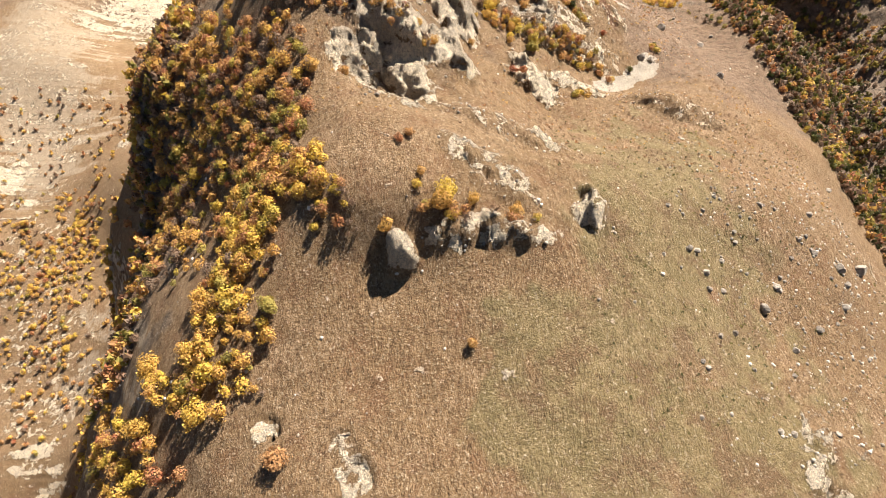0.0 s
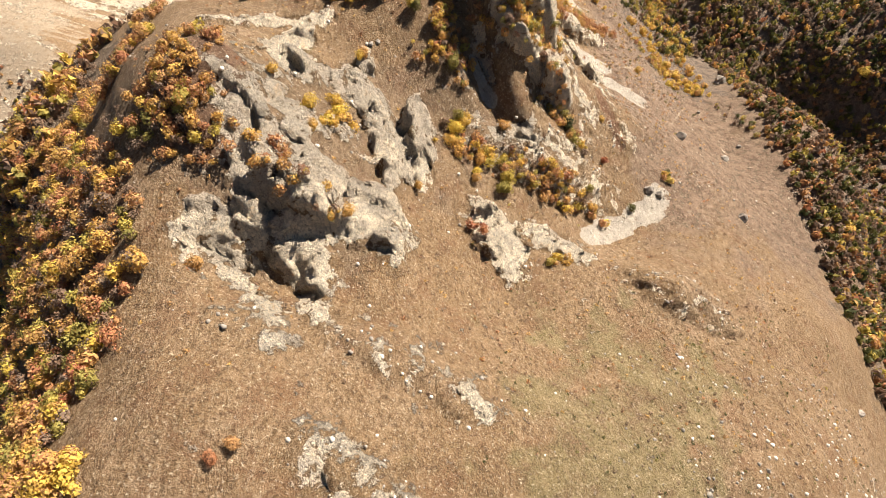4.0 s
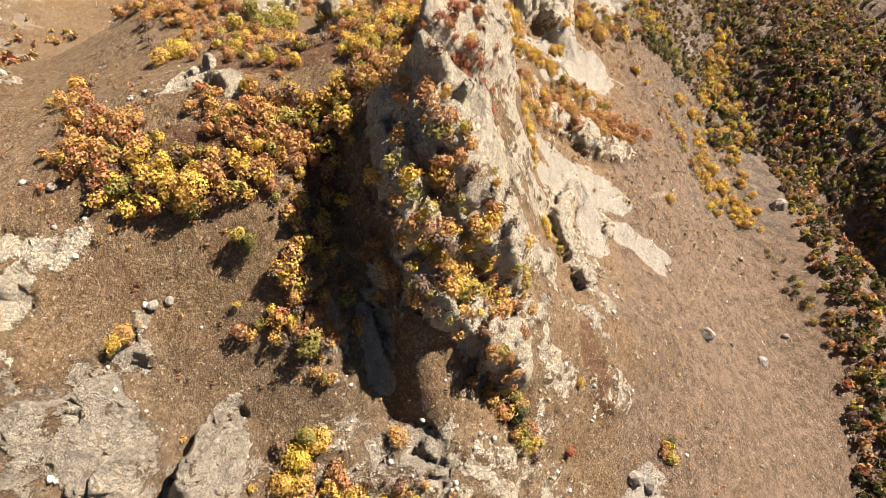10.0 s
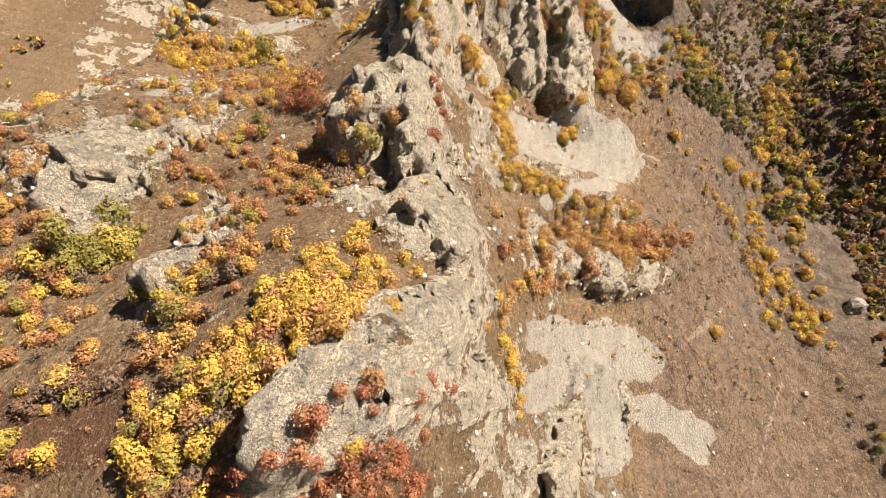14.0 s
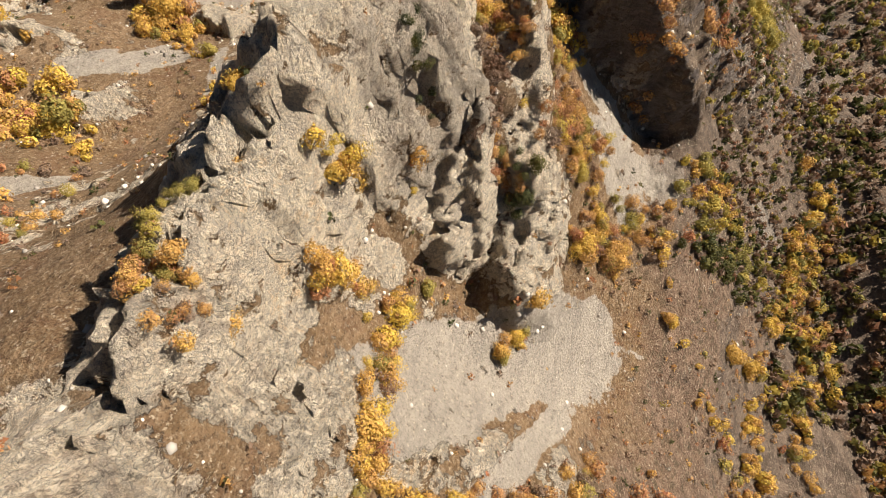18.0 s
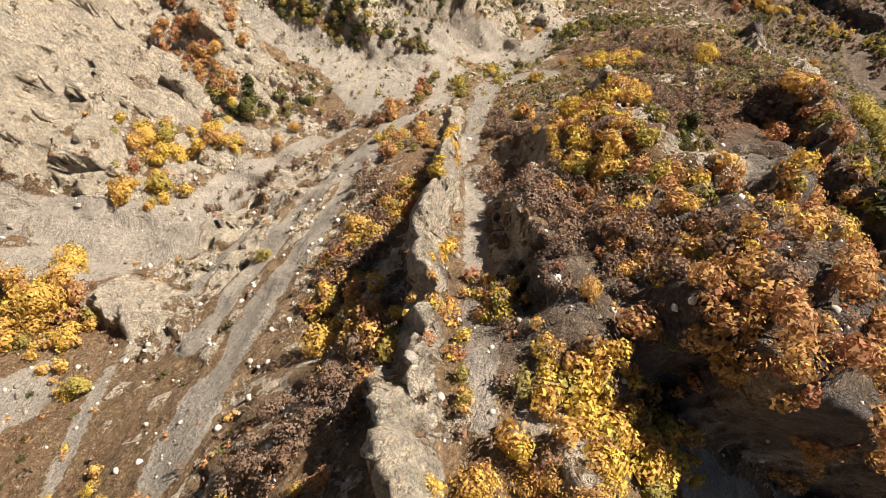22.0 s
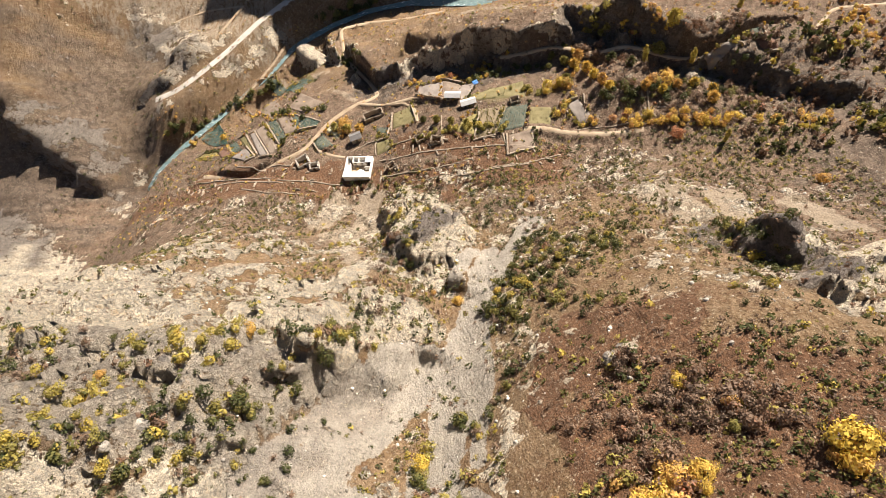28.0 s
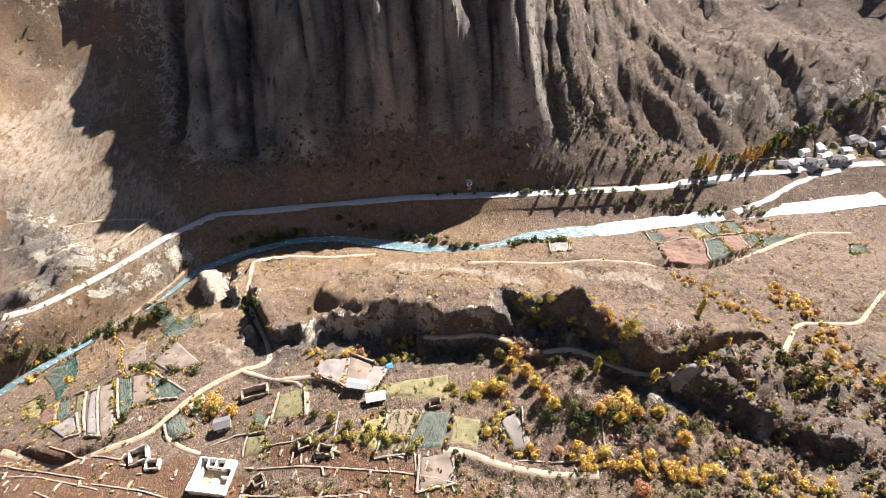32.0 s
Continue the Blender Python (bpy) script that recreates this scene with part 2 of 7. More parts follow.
crag(37, 418, 8.2, 3.3, 19, 6, 0.4, 0.9)
crag(-61, 477, 27.2, 13.6, 12, 9, 0.4, 0.85)
crag(-219, 567, 168.4, 21.0, -32, 6, 0.5, 1)
crag(-27, 557, 29.3, 11.0, -64, 12, 0.35, 1)
crag(14, 439, 4.5, 3.0, -65, 5, 0.4, 1)
crag(63, 524, 8.7, 6.7, 9, 8, 0.35, 1)
crag(-158, 535, 93.8, 17.7, -19, 5, 0.5, 1)
crag(-47, 503, 15.0, 6.6, -56, 5, 0.5, 1)
crag(-28, 515, 12.8, 5.7, -41, 6, 0.35, 1)
crag(56, 523, 7.8, 6.3, -79, 8, 0.3, 1)
crag(71, 514, 13.6, 4.3, 25, 6, 0.4, 1)
crag(54, 506, 4.7, 3.7, -27, 5, 0.4, 1)
crag(15, 496, 3.3, 1.8, -140, 3, 0.4, 0.6)
crag(11, 669, 53.3, 17.6, -20, 10, 0.28, 0.15)
crag(92, 640, 46.3, 16.9, -16, 9, 0.3, 0.15)
crag(-104, 724, 19.0, 6.0, -58, 9, 0.3, 1)
crag(-192, 748, 29.8, 11.7, -35, 5, 0.4, 0.6)
crag(-140, 165, 70, 9, 97, 8, 0.5, 0.9)
fin(1.7, 3.4, 1.5, (4, 277, 270), (5, 284, 272), (8, 292, 262), (6, 304, 259), (4, 315, 259), (5, 325, 260), (8, 336, 259), (12, 343, 251), (15, 349, 236))
fin(3.0, 2.6, 2.0, (15, 219, 302), (20, 208, 297), (23, 201, 290), (31, 197, 279), (39, 195, 268))
fin(4.0, 3.6, 0.8, (46, 236, 243), (49, 246, 234), (52, 256, 224))
fin(2.2, 1.9, 3.0, (-106, 385, 206), (-108, 405, 210), (-112, 425, 207), (-116, 447, 200), (-122, 470, 178))
fin(2.0, 1.6, 3.0, (-118, 500, 158), (-90, 503, 143), (-58, 497, 143), (-46, 505, 130))
fin(3.2, 3.0, 2.0, (12, 343, 251), (19, 341, 237), (22, 334, 228), (21, 327, 225))
fin(2.6, 2.6, 1.5, (25, 355, 227), (30, 346, 223), (36, 336, 217), (37, 324, 213))
hill(13, 194, 15, 3.6, -63, -10)
hill(27, 326, 4, 9, 10, -8)
hill(37, 189, 5, 3.5, -20, -6)
run(SCREES, 52, 153, 79, 176, 3.7, 5.2)
run(SCREES, 35, 309, 52, 318, 7.0, 9.1)
run(SCREES, 40, 246, 60, 263, 3.4, 5.7)
run(SCREES, 70, 248, 86, 248, 3.0, 3.6)
run(SCREES, 13, 194, 18, 184, 1.3, 2.4)
run(SCREES, 28, 304, 59, 323, 7.0, 9.6)
run(SCREES, 40, 257, 65, 262, 4.3, 6.1)
run(SCREES, 56, 251, 60, 240, 5.2, 4.5)
run(SCREES, 71, 250, 84, 244, 4.0, 3.5)
run(SCREES, -42, 285, -40, 302, 2.2, 2.4)
run(SCREES, 49, 361, 60, 367, 2.8, 3.0)
run(SCREES, 102, 385, 110, 379, 3.6, 3.6)
run(SCREES, 26, 305, 55, 325, 6.4, 10.0)
run(SCREES, 36, 288, 52, 308, 1.7, 3.5)
run(SCREES, -69, 339, -60, 353, 4.2, 4.9)
run(SCREES, -47, 301, -41, 313, 4.4, 2.6)
run(SCREES, -95, 365, -61, 382, 3.2, 3.3)
run(SCREES, 46, 365, 63, 369, 5.4, 5.4)
run(SCREES, 98, 385, 107, 378, 3.6, 4.6)
run(SCREES, -92, 378, -60, 389, 6.2, 4.7)
run(SCREES, -62, 350, -58, 354, 6.9, 5.4)
run(SCREES, -22, 357, -28, 384, 3.5, 4.3)
run(SCREES, -28, 384, -30, 422, 3.3, 2.6)
run(SCREES, -71, 454, -42, 462, 8.4, 12.6)
run(SCREES, -48, 361, -36, 343, 1.5, 1.1)
run(SCREES, 12, 373, -4, 416, 1.2, 2.5)
run(SCREES, 35, 376, 47, 373, 3.6, 5.4)
run(SCREES, 49, 371, 55, 360, 5.4, 6.6)
run(SCREES, -76, 453, -46, 451, 5.1, 6.6)
run(SCREES, -49, 449, -36, 471, 9.2, 8.6)
run(SCREES, -38, 482, -22, 506, 6.0, 3.4)
run(SCREES, -43, 444, -33, 455, 7.5, 6.5)
run(SCREES, -8, 422, -17, 466, 2.0, 3.7)
run(SCREES, -13, 473, -1, 465, 5.3, 3.9)
run(SCREES, -10, 481, -9, 532, 2.5, 4.1)
run(SCREES, -8, 520, 5, 552, 2.0, 1.9)
run(SCREES, -30, 420, -33, 432, 2.3, 2.2)
run(SCREES, -48, 422, -40, 437, 1.3, 1.6)
run(SCREES, 17, 439, 18, 432, 1.6, 1.2)
run(SCREES, -42, 480, -25, 503, 8.0, 7.2)
run(SCREES, -19, 476, -12, 517, 5.9, 5.2)
run(SCREES, -12, 517, -7, 540, 3.7, 3.0)
run(SCREES, -16, 529, -11, 540, 2.2, 2.9)
run(SCREES, -7, 530, 8, 550, 2.2, 2.5)
run(SANDS, -54, 588, -52, 564, 7.0, 5.5, 1.1)
run(SANDS, -70, 576, -66, 588, 4.6, 6.0, 1.1)
run(SANDS, -79, 530, -77, 538, 2.8, 2.5, 1.1)
run(SANDS, -160, 567, -111, 559, 2.6, 3.1, 1.1)
run(SANDS, 51, 558, 49, 541, 3.5, 4.9, 1.1)
run(SANDS, 63, 554, 62, 542, 5.6, 4.6, 1.1)
run(SANDS, 82, 550, 90, 535, 5.5, 4.8, 1.1)
run(SANDS, -54, 553, -44, 538, 2.1, 1.6, 1.1)
run(SANDS, -8, 710, 52, 685, 4.6, 4.7, 0.7)
run(SANDS, 32, 657, 68, 632, 5.7, 4.6, 0.7)
run(SANDS, -218, 797, -152, 763, 39.9, 31.0, 0.7)
run(SANDS, -212, 861, -210, 821, 19.5, 27.5, 0.7)
run(SANDS, 65, 691, 96, 676, 3.7, 3.7, 0.7)
run(SANDS, -218, 756, -152, 763, 12.7, 15.5, 0.7)
run(SANDS, -128, 714, -87, 683, 5.0, 4.0, 0.7)
run(SANDS, -307, 109, -81, 30, 22.5, 4.9, 0.7)
run(SANDS, -308, 162, -94, 49, 17.3, 5.5, 0.7)
run(SANDS, 100, 238, 117, 269, 0.4, 0.7, 0.7)
run(SANDS, 137, 333, 139, 296, 0.6, 0.8, 0.7)
run(SANDS, -79, 668, -65, 653, 2.2, 2.0, 0.7)
run(SANDS, 79, 269, 96, 287, 1.3, 1.3, 0.7)
run(SANDS, -74, 492, -78, 503, 1.7, 1.5, 0.7)
run(SANDS, -65, 566, -45, 569, 5.2, 4.5, 1.1)
run(GREENS, 52, 88, 42, 41, 24.4, 26.4)
run(GREENS, 14, 32, 47, 12, 16.0, 28.7)
run(GREENS, 6, 17, 21, 6, 12.8, 18.6)
run(GREENS, -34, 174, -30, 177, 3.2, 3.3)
run(GREENS, -32, 173, -29, 177, 3.2, 2.6)
run(GREENS, -1, 629, 14, 626, 2.9, 2.8)
run(GREENS, 18, 225, 22, 228, 0.9, 1.3)
run(REDS, -17, 205, 1, 212, 5.7, 6.6)
run(REDS, 55, 207, 63, 192, 2.2, 2.8)
run(REDS, 21, 233, 25, 234, 1.6, 2.2)
run(REDS, -20, 230, -4, 232, 4.3, 4.6)
run(REDS, 23, 479, 54, 454, 10.3, 14.8)
run(REDS, 21, 487, 34, 445, 18.9, 19.4)
run(REDS, -140, 616, 17, 581, 8.7, 7.7)
run(REDS, -36, 612, 18, 589, 5.9, 6.0)
run(REDS, -187, 620, -118, 605, 8.2, 6.2)
run(REDS, 16, 421, 42, 451, 5.5, 6.7)
run(REDS, 18, 485, 38, 479, 12.7, 13.7)
run(REDS, -36, 149, -36, 135, 5.6, 6.4)
run(REDS, 22, 342, 28, 335, 3.3, 3.9)
run(REDS, -67, 432, -51, 431, 5.2, 6.0)
run(ROCKS, -30, 140, -21, 129, 5.4, 5.1)
run(ROCKS, -18, 136, -12, 126, 6.5, 6.8)
run(ROCKS, -13, 137, -3, 132, 4.7, 4.7)
run(ROCKS, -25, 123, -17, 116, 4.8, 4.6)
run(ROCKS, -16, 177, -13, 177, 1.7, 1.6)
run(ROCKS, -30, 168, -21, 161, 6.3, 4.9)
run(ROCKS, -19, 165, -2, 168, 4.6, 4.4)
run(ROCKS, -9, 155, -4, 148, 3.6, 3.8)
run(ROCKS, 0, 164, 2, 151, 2.2, 2.4)
run(ROCKS, -16, 182, -14, 177, 2.2, 2.1)
run(ROCKS, 24, 175, 48, 168, 4.0, 4.0)
run(ROCKS, -37, 186, -32, 191, 3.8, 3.8)
run(ROCKS, -101, 234, -78, 224, 6.4, 5.1)
run(ROCKS, 22, 216, 40, 201, 3.9, 5.2)
run(ROCKS, 17, 221, 42, 223, 3.3, 7.4)
run(ROCKS, 12, 226, 16, 236, 2.5, 2.4)
run(ROCKS, 22, 261, 34, 237, 4.6, 4.8)
run(ROCKS, 10, 278, 11, 273, 3.8, 3.9)
run(ROCKS, -297, 430, -28, 256, 26.0, 5.2)
run(ROCKS, -7, 244, -15, 267, 2.8, 4.1)
run(ROCKS, -41, 260, -28, 245, 4.3, 3.0)
run(ROCKS, -327, 351, -70, 257, 16.8, 4.8)
run(ROCKS, -16, 222, -13, 220, 2.5, 2.4)
run(ROCKS, 13, 287, 9, 278, 7.0, 7.0)
run(ROCKS, 12, 296, 16, 285, 4.5, 6.3)
run(ROCKS, 17, 299, 26, 282, 5.6, 5.4)
run(ROCKS, 6, 320, 13, 300, 4.2, 4.2)
run(ROCKS, 16, 332, 20, 321, 5.4, 5.8)
run(ROCKS, 32, 332, 37, 322, 4.4, 4.7)
run(ROCKS, -285, 424, -77, 341, 15.3, 6.2)
run(ROCKS, 6, 318, 12, 304, 6.5, 9.5)
run(ROCKS, 8, 331, 12, 350, 3.4, 5.3)
run(ROCKS, 13, 329, 23, 329, 4.9, 5.2)
run(ROCKS, 13, 351, 21, 341, 2.0, 2.1)
run(ROCKS, 26, 351, 24, 359, 2.1, 2.2)
run(ROCKS, 31, 333, 39, 326, 2.9, 3.3)
run(ROCKS, 11, 358, 16, 350, 1.7, 2.1)
run(ROCKS, 3, 374, 10, 362, 2.1, 1.5)
run(ROCKS, 2, 385, -23, 448, 0.9, 2.3)
run(ROCKS, 8, 347, 12, 348, 1.1, 1.5)
run(ROCKS, 25, 362, 27, 353, 1.8, 1.8)
run(ROCKS, -299, 490, -79, 415, 44.2, 12.7)
run(ROCKS, -84, 425, -71, 434, 6.8, 6.9)
run(ROCKS, -60, 370, -46, 372, 3.0, 2.8)
run(ROCKS, -381, 589, -84, 417, 69.4, 16.7)
run(ROCKS, -82, 446, -71, 435, 5.8, 5.6)
run(ROCKS, 3, 381, -9, 418, 1.2, 2.0)
run(ROCKS, -60, 372, -50, 375, 3.2, 3.1)
run(ROCKS, 34, 419, 38, 416, 2.2, 2.2)
run(ROCKS, -63, 478, -43, 479, 6.4, 6.6)
run(ROCKS, -340, 569, -74, 437, 40.4, 11.6)
run(ROCKS, -328, 634, -261, 608, 24.2, 21.0)
run(ROCKS, -73, 467, -43, 475, 5.6, 5.7)
run(ROCKS, -67, 490, -43, 505, 4.8, 5.3)
run(ROCKS, -31, 514, -22, 511, 4.2, 4.2)
run(ROCKS, -21, 446, -14, 422, 2.3, 1.8)
run(ROCKS, 11, 438, 14, 439, 1.5, 1.4)
run(ROCKS, -101, 510, -84, 511, 9.7, 9.1)
run(ROCKS, -50, 506, -42, 495, 4.8, 4.3)
run(ROCKS, -72, 486, -48, 483, 6.1, 6.8)
run(ROCKS, -43, 530, -48, 522, 5.8, 5.4)
run(ROCKS, 42, 488, 50, 493, 2.5, 2.6)
run(ROCKS, -80, 537, -48, 522, 5.4, 6.4)
run(ROCKS, -46, 19, -48, 18, 2.4, 2.4)
run(ROCKS, -31, 15, -28, 9, 2.5, 3.0)
run(ROCKS, -334, 55, -318, 40, 14.9, 14.6)
run(ROCKS, -444, 313, -424, 281, 18.0, 17.3)
run(ROCKS, -129, 62, -105, 50, 6.8, 5.3)
run(ROCKS, 74, 22, 68, 5, 4.6, 5.7)
run(ROCKS, -5, 76, -3, 70, 1.5, 1.5)
run(ROCKS, 16, 94, 20, 89, 1.5, 1.5)
run(ROCKS, -205, 753, -168, 725, 10.7, 9.7)
run(ROCKS, -196, 707, -171, 700, 7.6, 7.3)
run(ROCKS, -150, 470, -21, 565, 34, 30, 0.56)
run(ROCKS, -60, 480, 40, 570, 26, 24, 0.54)
run(ROCKS, 40, 541, 130, 520, 26, 30, 0.5)
run(ROCKS, 66, 478, 123, 433, 22, 22, 0.46)
run(ROCKS, -463, 494, -418, 348, 60, 45, 0.45)
run(ROCKS, -410, 290, -340, 110, 30, 40, 0.5)
run(SANDS, -467, 517, -419, 339, 60, 45, 0.9)
run(ROCKS, -200, 700, -130, 748, 8, 8, 0.8)
run(ROCKS, -260, 690, -215, 650, 16, 16, 0.9)
run(ROCKS, -154, 593, -63, 580, 10, 9, 0.5)
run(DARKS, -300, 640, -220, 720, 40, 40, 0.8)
# scarps facing away from the sun: shade put into the ground's colour
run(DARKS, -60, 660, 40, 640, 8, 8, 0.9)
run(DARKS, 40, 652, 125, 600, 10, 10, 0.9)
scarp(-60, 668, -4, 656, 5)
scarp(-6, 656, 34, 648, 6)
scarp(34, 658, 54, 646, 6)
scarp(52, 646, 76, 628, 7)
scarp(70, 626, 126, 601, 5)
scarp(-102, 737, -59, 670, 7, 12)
scarp(25, 383, 58, 385, 13, 22)
scarp(0, 424, 11, 386, 6, 18)
scarp(46, 445, 54, 406, 7, 18)
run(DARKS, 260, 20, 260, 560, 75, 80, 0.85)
# cliff of the hollow: its shade put into the rock's colour
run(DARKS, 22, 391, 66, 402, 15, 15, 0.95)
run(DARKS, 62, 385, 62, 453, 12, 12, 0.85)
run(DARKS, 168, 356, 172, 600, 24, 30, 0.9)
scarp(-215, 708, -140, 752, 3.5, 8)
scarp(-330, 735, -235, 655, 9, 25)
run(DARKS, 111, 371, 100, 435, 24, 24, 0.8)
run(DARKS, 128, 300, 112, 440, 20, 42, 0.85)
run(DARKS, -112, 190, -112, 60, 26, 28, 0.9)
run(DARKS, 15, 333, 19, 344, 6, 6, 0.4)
# the far slope's shade put into its ground colour
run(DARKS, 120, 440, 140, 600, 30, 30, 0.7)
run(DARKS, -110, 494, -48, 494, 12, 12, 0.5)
run(SANDS, -108, 537, -110, 555, 2.2, 1.8, 1.1)
run(SANDS, -80, 527, -74, 534, 1.8, 1.6, 1.1)
run(SANDS, 43, 560, 49, 541, 4.0, 4.5, 1.1)
run(SCREES, -68, 374, -61, 400, 6.0, 5.0)
run(SCREES, -61, 400, -50, 424, 4.5, 3.5)
run(SCREES, -72, 386, -62, 396, 4.0, 3.0)
run(SCREES, -36, 370, -38, 399, 2.6, 3.0)
run(SCREES, -38, 399, -32, 427, 3.0, 2.4)
run(SCREES, -47, 378, -46, 405, 1.3, 1.3)
run(SCREES, -32, 427, -26, 451, 2.4, 3.0)
run(ROCKS, -50, 256, -46, 268, 5.0, 4.0)
run(ROCKS, -27, 252, -28, 284, 3.0, 5.0)
run(ROCKS, -30, 215, -22, 224, 3.0, 3.5)
run(ROCKS, -76, 258, -62, 262, 3.0, 3.0)
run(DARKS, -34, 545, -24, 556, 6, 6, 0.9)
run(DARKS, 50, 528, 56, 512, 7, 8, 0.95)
# the massif's dark side and a dark brown cliff, shade put into both
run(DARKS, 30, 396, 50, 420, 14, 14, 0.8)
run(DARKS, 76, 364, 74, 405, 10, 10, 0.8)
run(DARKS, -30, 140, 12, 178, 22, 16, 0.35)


# roads, paths and the river, each a bench cut into the slope
WAYS = []


def way(kind, wide, *places):
    WAYS.append((kind, wide, np.array(places, float)))


way("river", 6.5, (-212, 657), (-203, 667), (-186, 680), (-171, 692), (-153, 708), (-136, 725), (-120, 743), (-95, 754), (-70, 760), (-44, 760), (-18, 753), (-2, 749), (19, 743), (41, 743), (57, 749), (70, 753), (99, 754), (142, 758), (188, 762), (232, 765), (274, 771))
way("road", 6, (-202, 707), (-185, 710), (-171, 720), (-157, 734), (-139, 756), (-116, 775), (-96, 776), (-70, 778), (-38, 780), (-5, 782), (35, 781), (74, 780), (114, 780), (141, 780), (168, 783), (196, 787), (239, 791), (284, 793))
way("lane", 4.5, (179, 760), (201, 768), (222, 780), (238, 786), (256, 790))
way("track", 2.8, (-142, 625), (-114, 614), (-98, 619), (-87, 622), (-82, 629), (-77, 637), (-72, 642), (-63, 648), (-53, 652), (-58, 665), (-76, 696), (-83, 731), (-70, 739), (-45, 738), (-19, 739))
way("track", 2, (-81, 622), (-74, 617), (-65, 614))
way("track", 2, (-63, 648), (-47, 640), (-36, 636), (-33, 628), (-33, 621))
way("track", 2.2, (-47, 640), (-32, 638), (-15, 629))
way("track", 2.4, (4, 652), (12, 649), (25, 649), (33, 644), (43, 636), (52, 637), (58, 635), (66, 629), (79, 626), (89, 629), (103, 636), (119, 641), (126, 636), (132, 624))
way("track", 3, (9, 606), (17, 605), (26, 600), (41, 596), (54, 595))
way("track", 2.6, (24, 707), (40, 705), (61, 701), (82, 701), (101, 698), (125, 690), (156, 707), (188, 725), (208, 736), (235, 739))
way("track", 2.2, (129, 638), (143, 653), (169, 654), (194, 674))
way("track", 2, (-208, 730), (-185, 733), (-167, 741), (-142, 778))
way("track", 2, (-161, 700), (-144, 717), (-131, 734), (-125, 743))
way("track", 1.8, (-221, 749), (-194, 767), (-172, 772), (-146, 770))



def broad(x, y):
    cx, cy = np.clip(x, -470, 420), np.clip(y, -80, 930)
    u, v = cx / 200, (cy - 400) / 400
    z = 0.12 * np.abs(x - cx) + np.where(y > 930, 0.42, 0.1) * np.abs(y - cy)
    for (i, j), k in zip(POWERS, TILTS):
        z = z + k * u**i * v**j
    for f in LAND:
        p, q = local(f, x, y)
        z = z + f[5] * np.exp(-0.5 * (p * p + q * q))
    return z


def crags(x, y):
    """The rise and the bareness that the crags give."""
    wx, wy = x + 2.6 * fbm(x, y, 8, 3, 71), y + 2.6 * fbm(x, y, 8, 3, 83)
    wob = 0.16 * fbm(x, y, 5, 2, 97)
    rise, bare = np.zeros_like(x), np.zeros_like(x)
    for f in CRAGS:
        p, q = local(f, wx, wy)
        d = np.sqrt(p * p + q * q) + wob
        rise = rise + f[5] * (0.72 * smooth(1 + f[6], 1 - f[6], d) + 0.28 * smooth(0.8, 0.1, d))
        bare = np.maximum(bare, f[7] * smooth(1.3 + f[6], 0.8, d))
    return rise, bare


def ledges(v, n):
    """Steps with steep fronts out of a smooth value."""
    w = v * n
    f = np.floor(w)
    return (f + smooth(0.72, 1.0, w - f)) / n


def cliffs(x, y):
    """The rise and the bareness along the cliff lines."""
    rise, bare = np.zeros_like(x), np.zeros_like(x)
    wx, wy = x + 8 * fbm(x, y, 16, 4, 141), y + 8 * fbm(x, y, 16, 4, 149)
    for x0, y0, x1, y1, h, reach in SCARPS:
        dx, dy = x1 - x0, y1 - y0
        long = math.hypot(dx, dy)
        t = ((wx - x0) * dx + (wy - y0) * dy) / long
        s = ((wy - y0) * dx - (wx - x0) * dy) / long
        fade = smooth(-8, 5, t) * smooth(long + 8, long - 5, t)
        rise = rise + h * fade * np.tanh(s / 1.6) * np.exp(-np.abs(s) / reach)
        bare = np.maximum(bare, 0.8 * fade * smooth(7, 2, np.abs(s + 1)))
    return rise, bare


def ribs(x, y, z):
    """Raises the land to the rock ribs; their bareness."""
    bare = np.zeros_like(x)
    for left, right, wide, crest in FINS:
        reach = 60
        near = np.nonzero((x > crest[:, 0].min() - reach) & (x < crest[:, 0].max() + reach) & (y > crest[:, 1].min() - reach) & (y < crest[:, 1].max() + reach))
        if not near[0].size:
            continue
        px, py = x[near], y[near]
        wx, wy = px + 2.0 * fbm(px, py, 7, 3, 161), py + 2.0 * fbm(px, py, 7, 3, 163)
        best, top, side = np.full(px.shape, 1e9), np.zeros(px.shape), np.zeros(px.shape)
        for (ax, ay, az), (bx, by, bz) in zip(crest[:-1], crest[1:]):
            dx, dy = bx - ax, by - ay
            t = np.clip(((wx - ax) * dx + (wy - ay) * dy) / (dx * dx + dy * dy), 0, 1)
            d = np.hypot(wx - ax - t * dx, wy - ay - t * dy)
            s = (wy - ay) * dx - (wx - ax) * dy
            first = d < best
            best, top, side = np.where(first, d, best), np.where(first, az + (bz - az) * t, top), np.where(first, s, side)
        far = np.clip(best - wide, 0, None)
        fall = np.where(side > 0, left, right) * (0.6 * far + 0.4 * ledges(far / 24, 6) * 24) + 2.5 * np.clip(best - 20, 0, None)
        over = top + 1.6 * fbm(px, py, 6, 3, 167) - fall - z[near]
        lift = np.where(over > 0, over, 0) + 0.8 * np.exp(-np.abs(over) / 1.2)
        z[near] += lift
        bare[near] = np.maximum(bare[near], smooth(-1.5, 2.5, over))
    return z, bare


def level(nodes):
    """Smoothed heights along a way."""
    z = broad(nodes[:, 0], nodes[:, 1])
    for k in range(3):
        z[1:-1] = 0.25 * z[:-2] + 0.5 * z[1:-1] + 0.25 * z[2:]
    return z


LEVELS = [level(w[2]) - (1.6 if w[0] == "river" else 0) for w in WAYS]


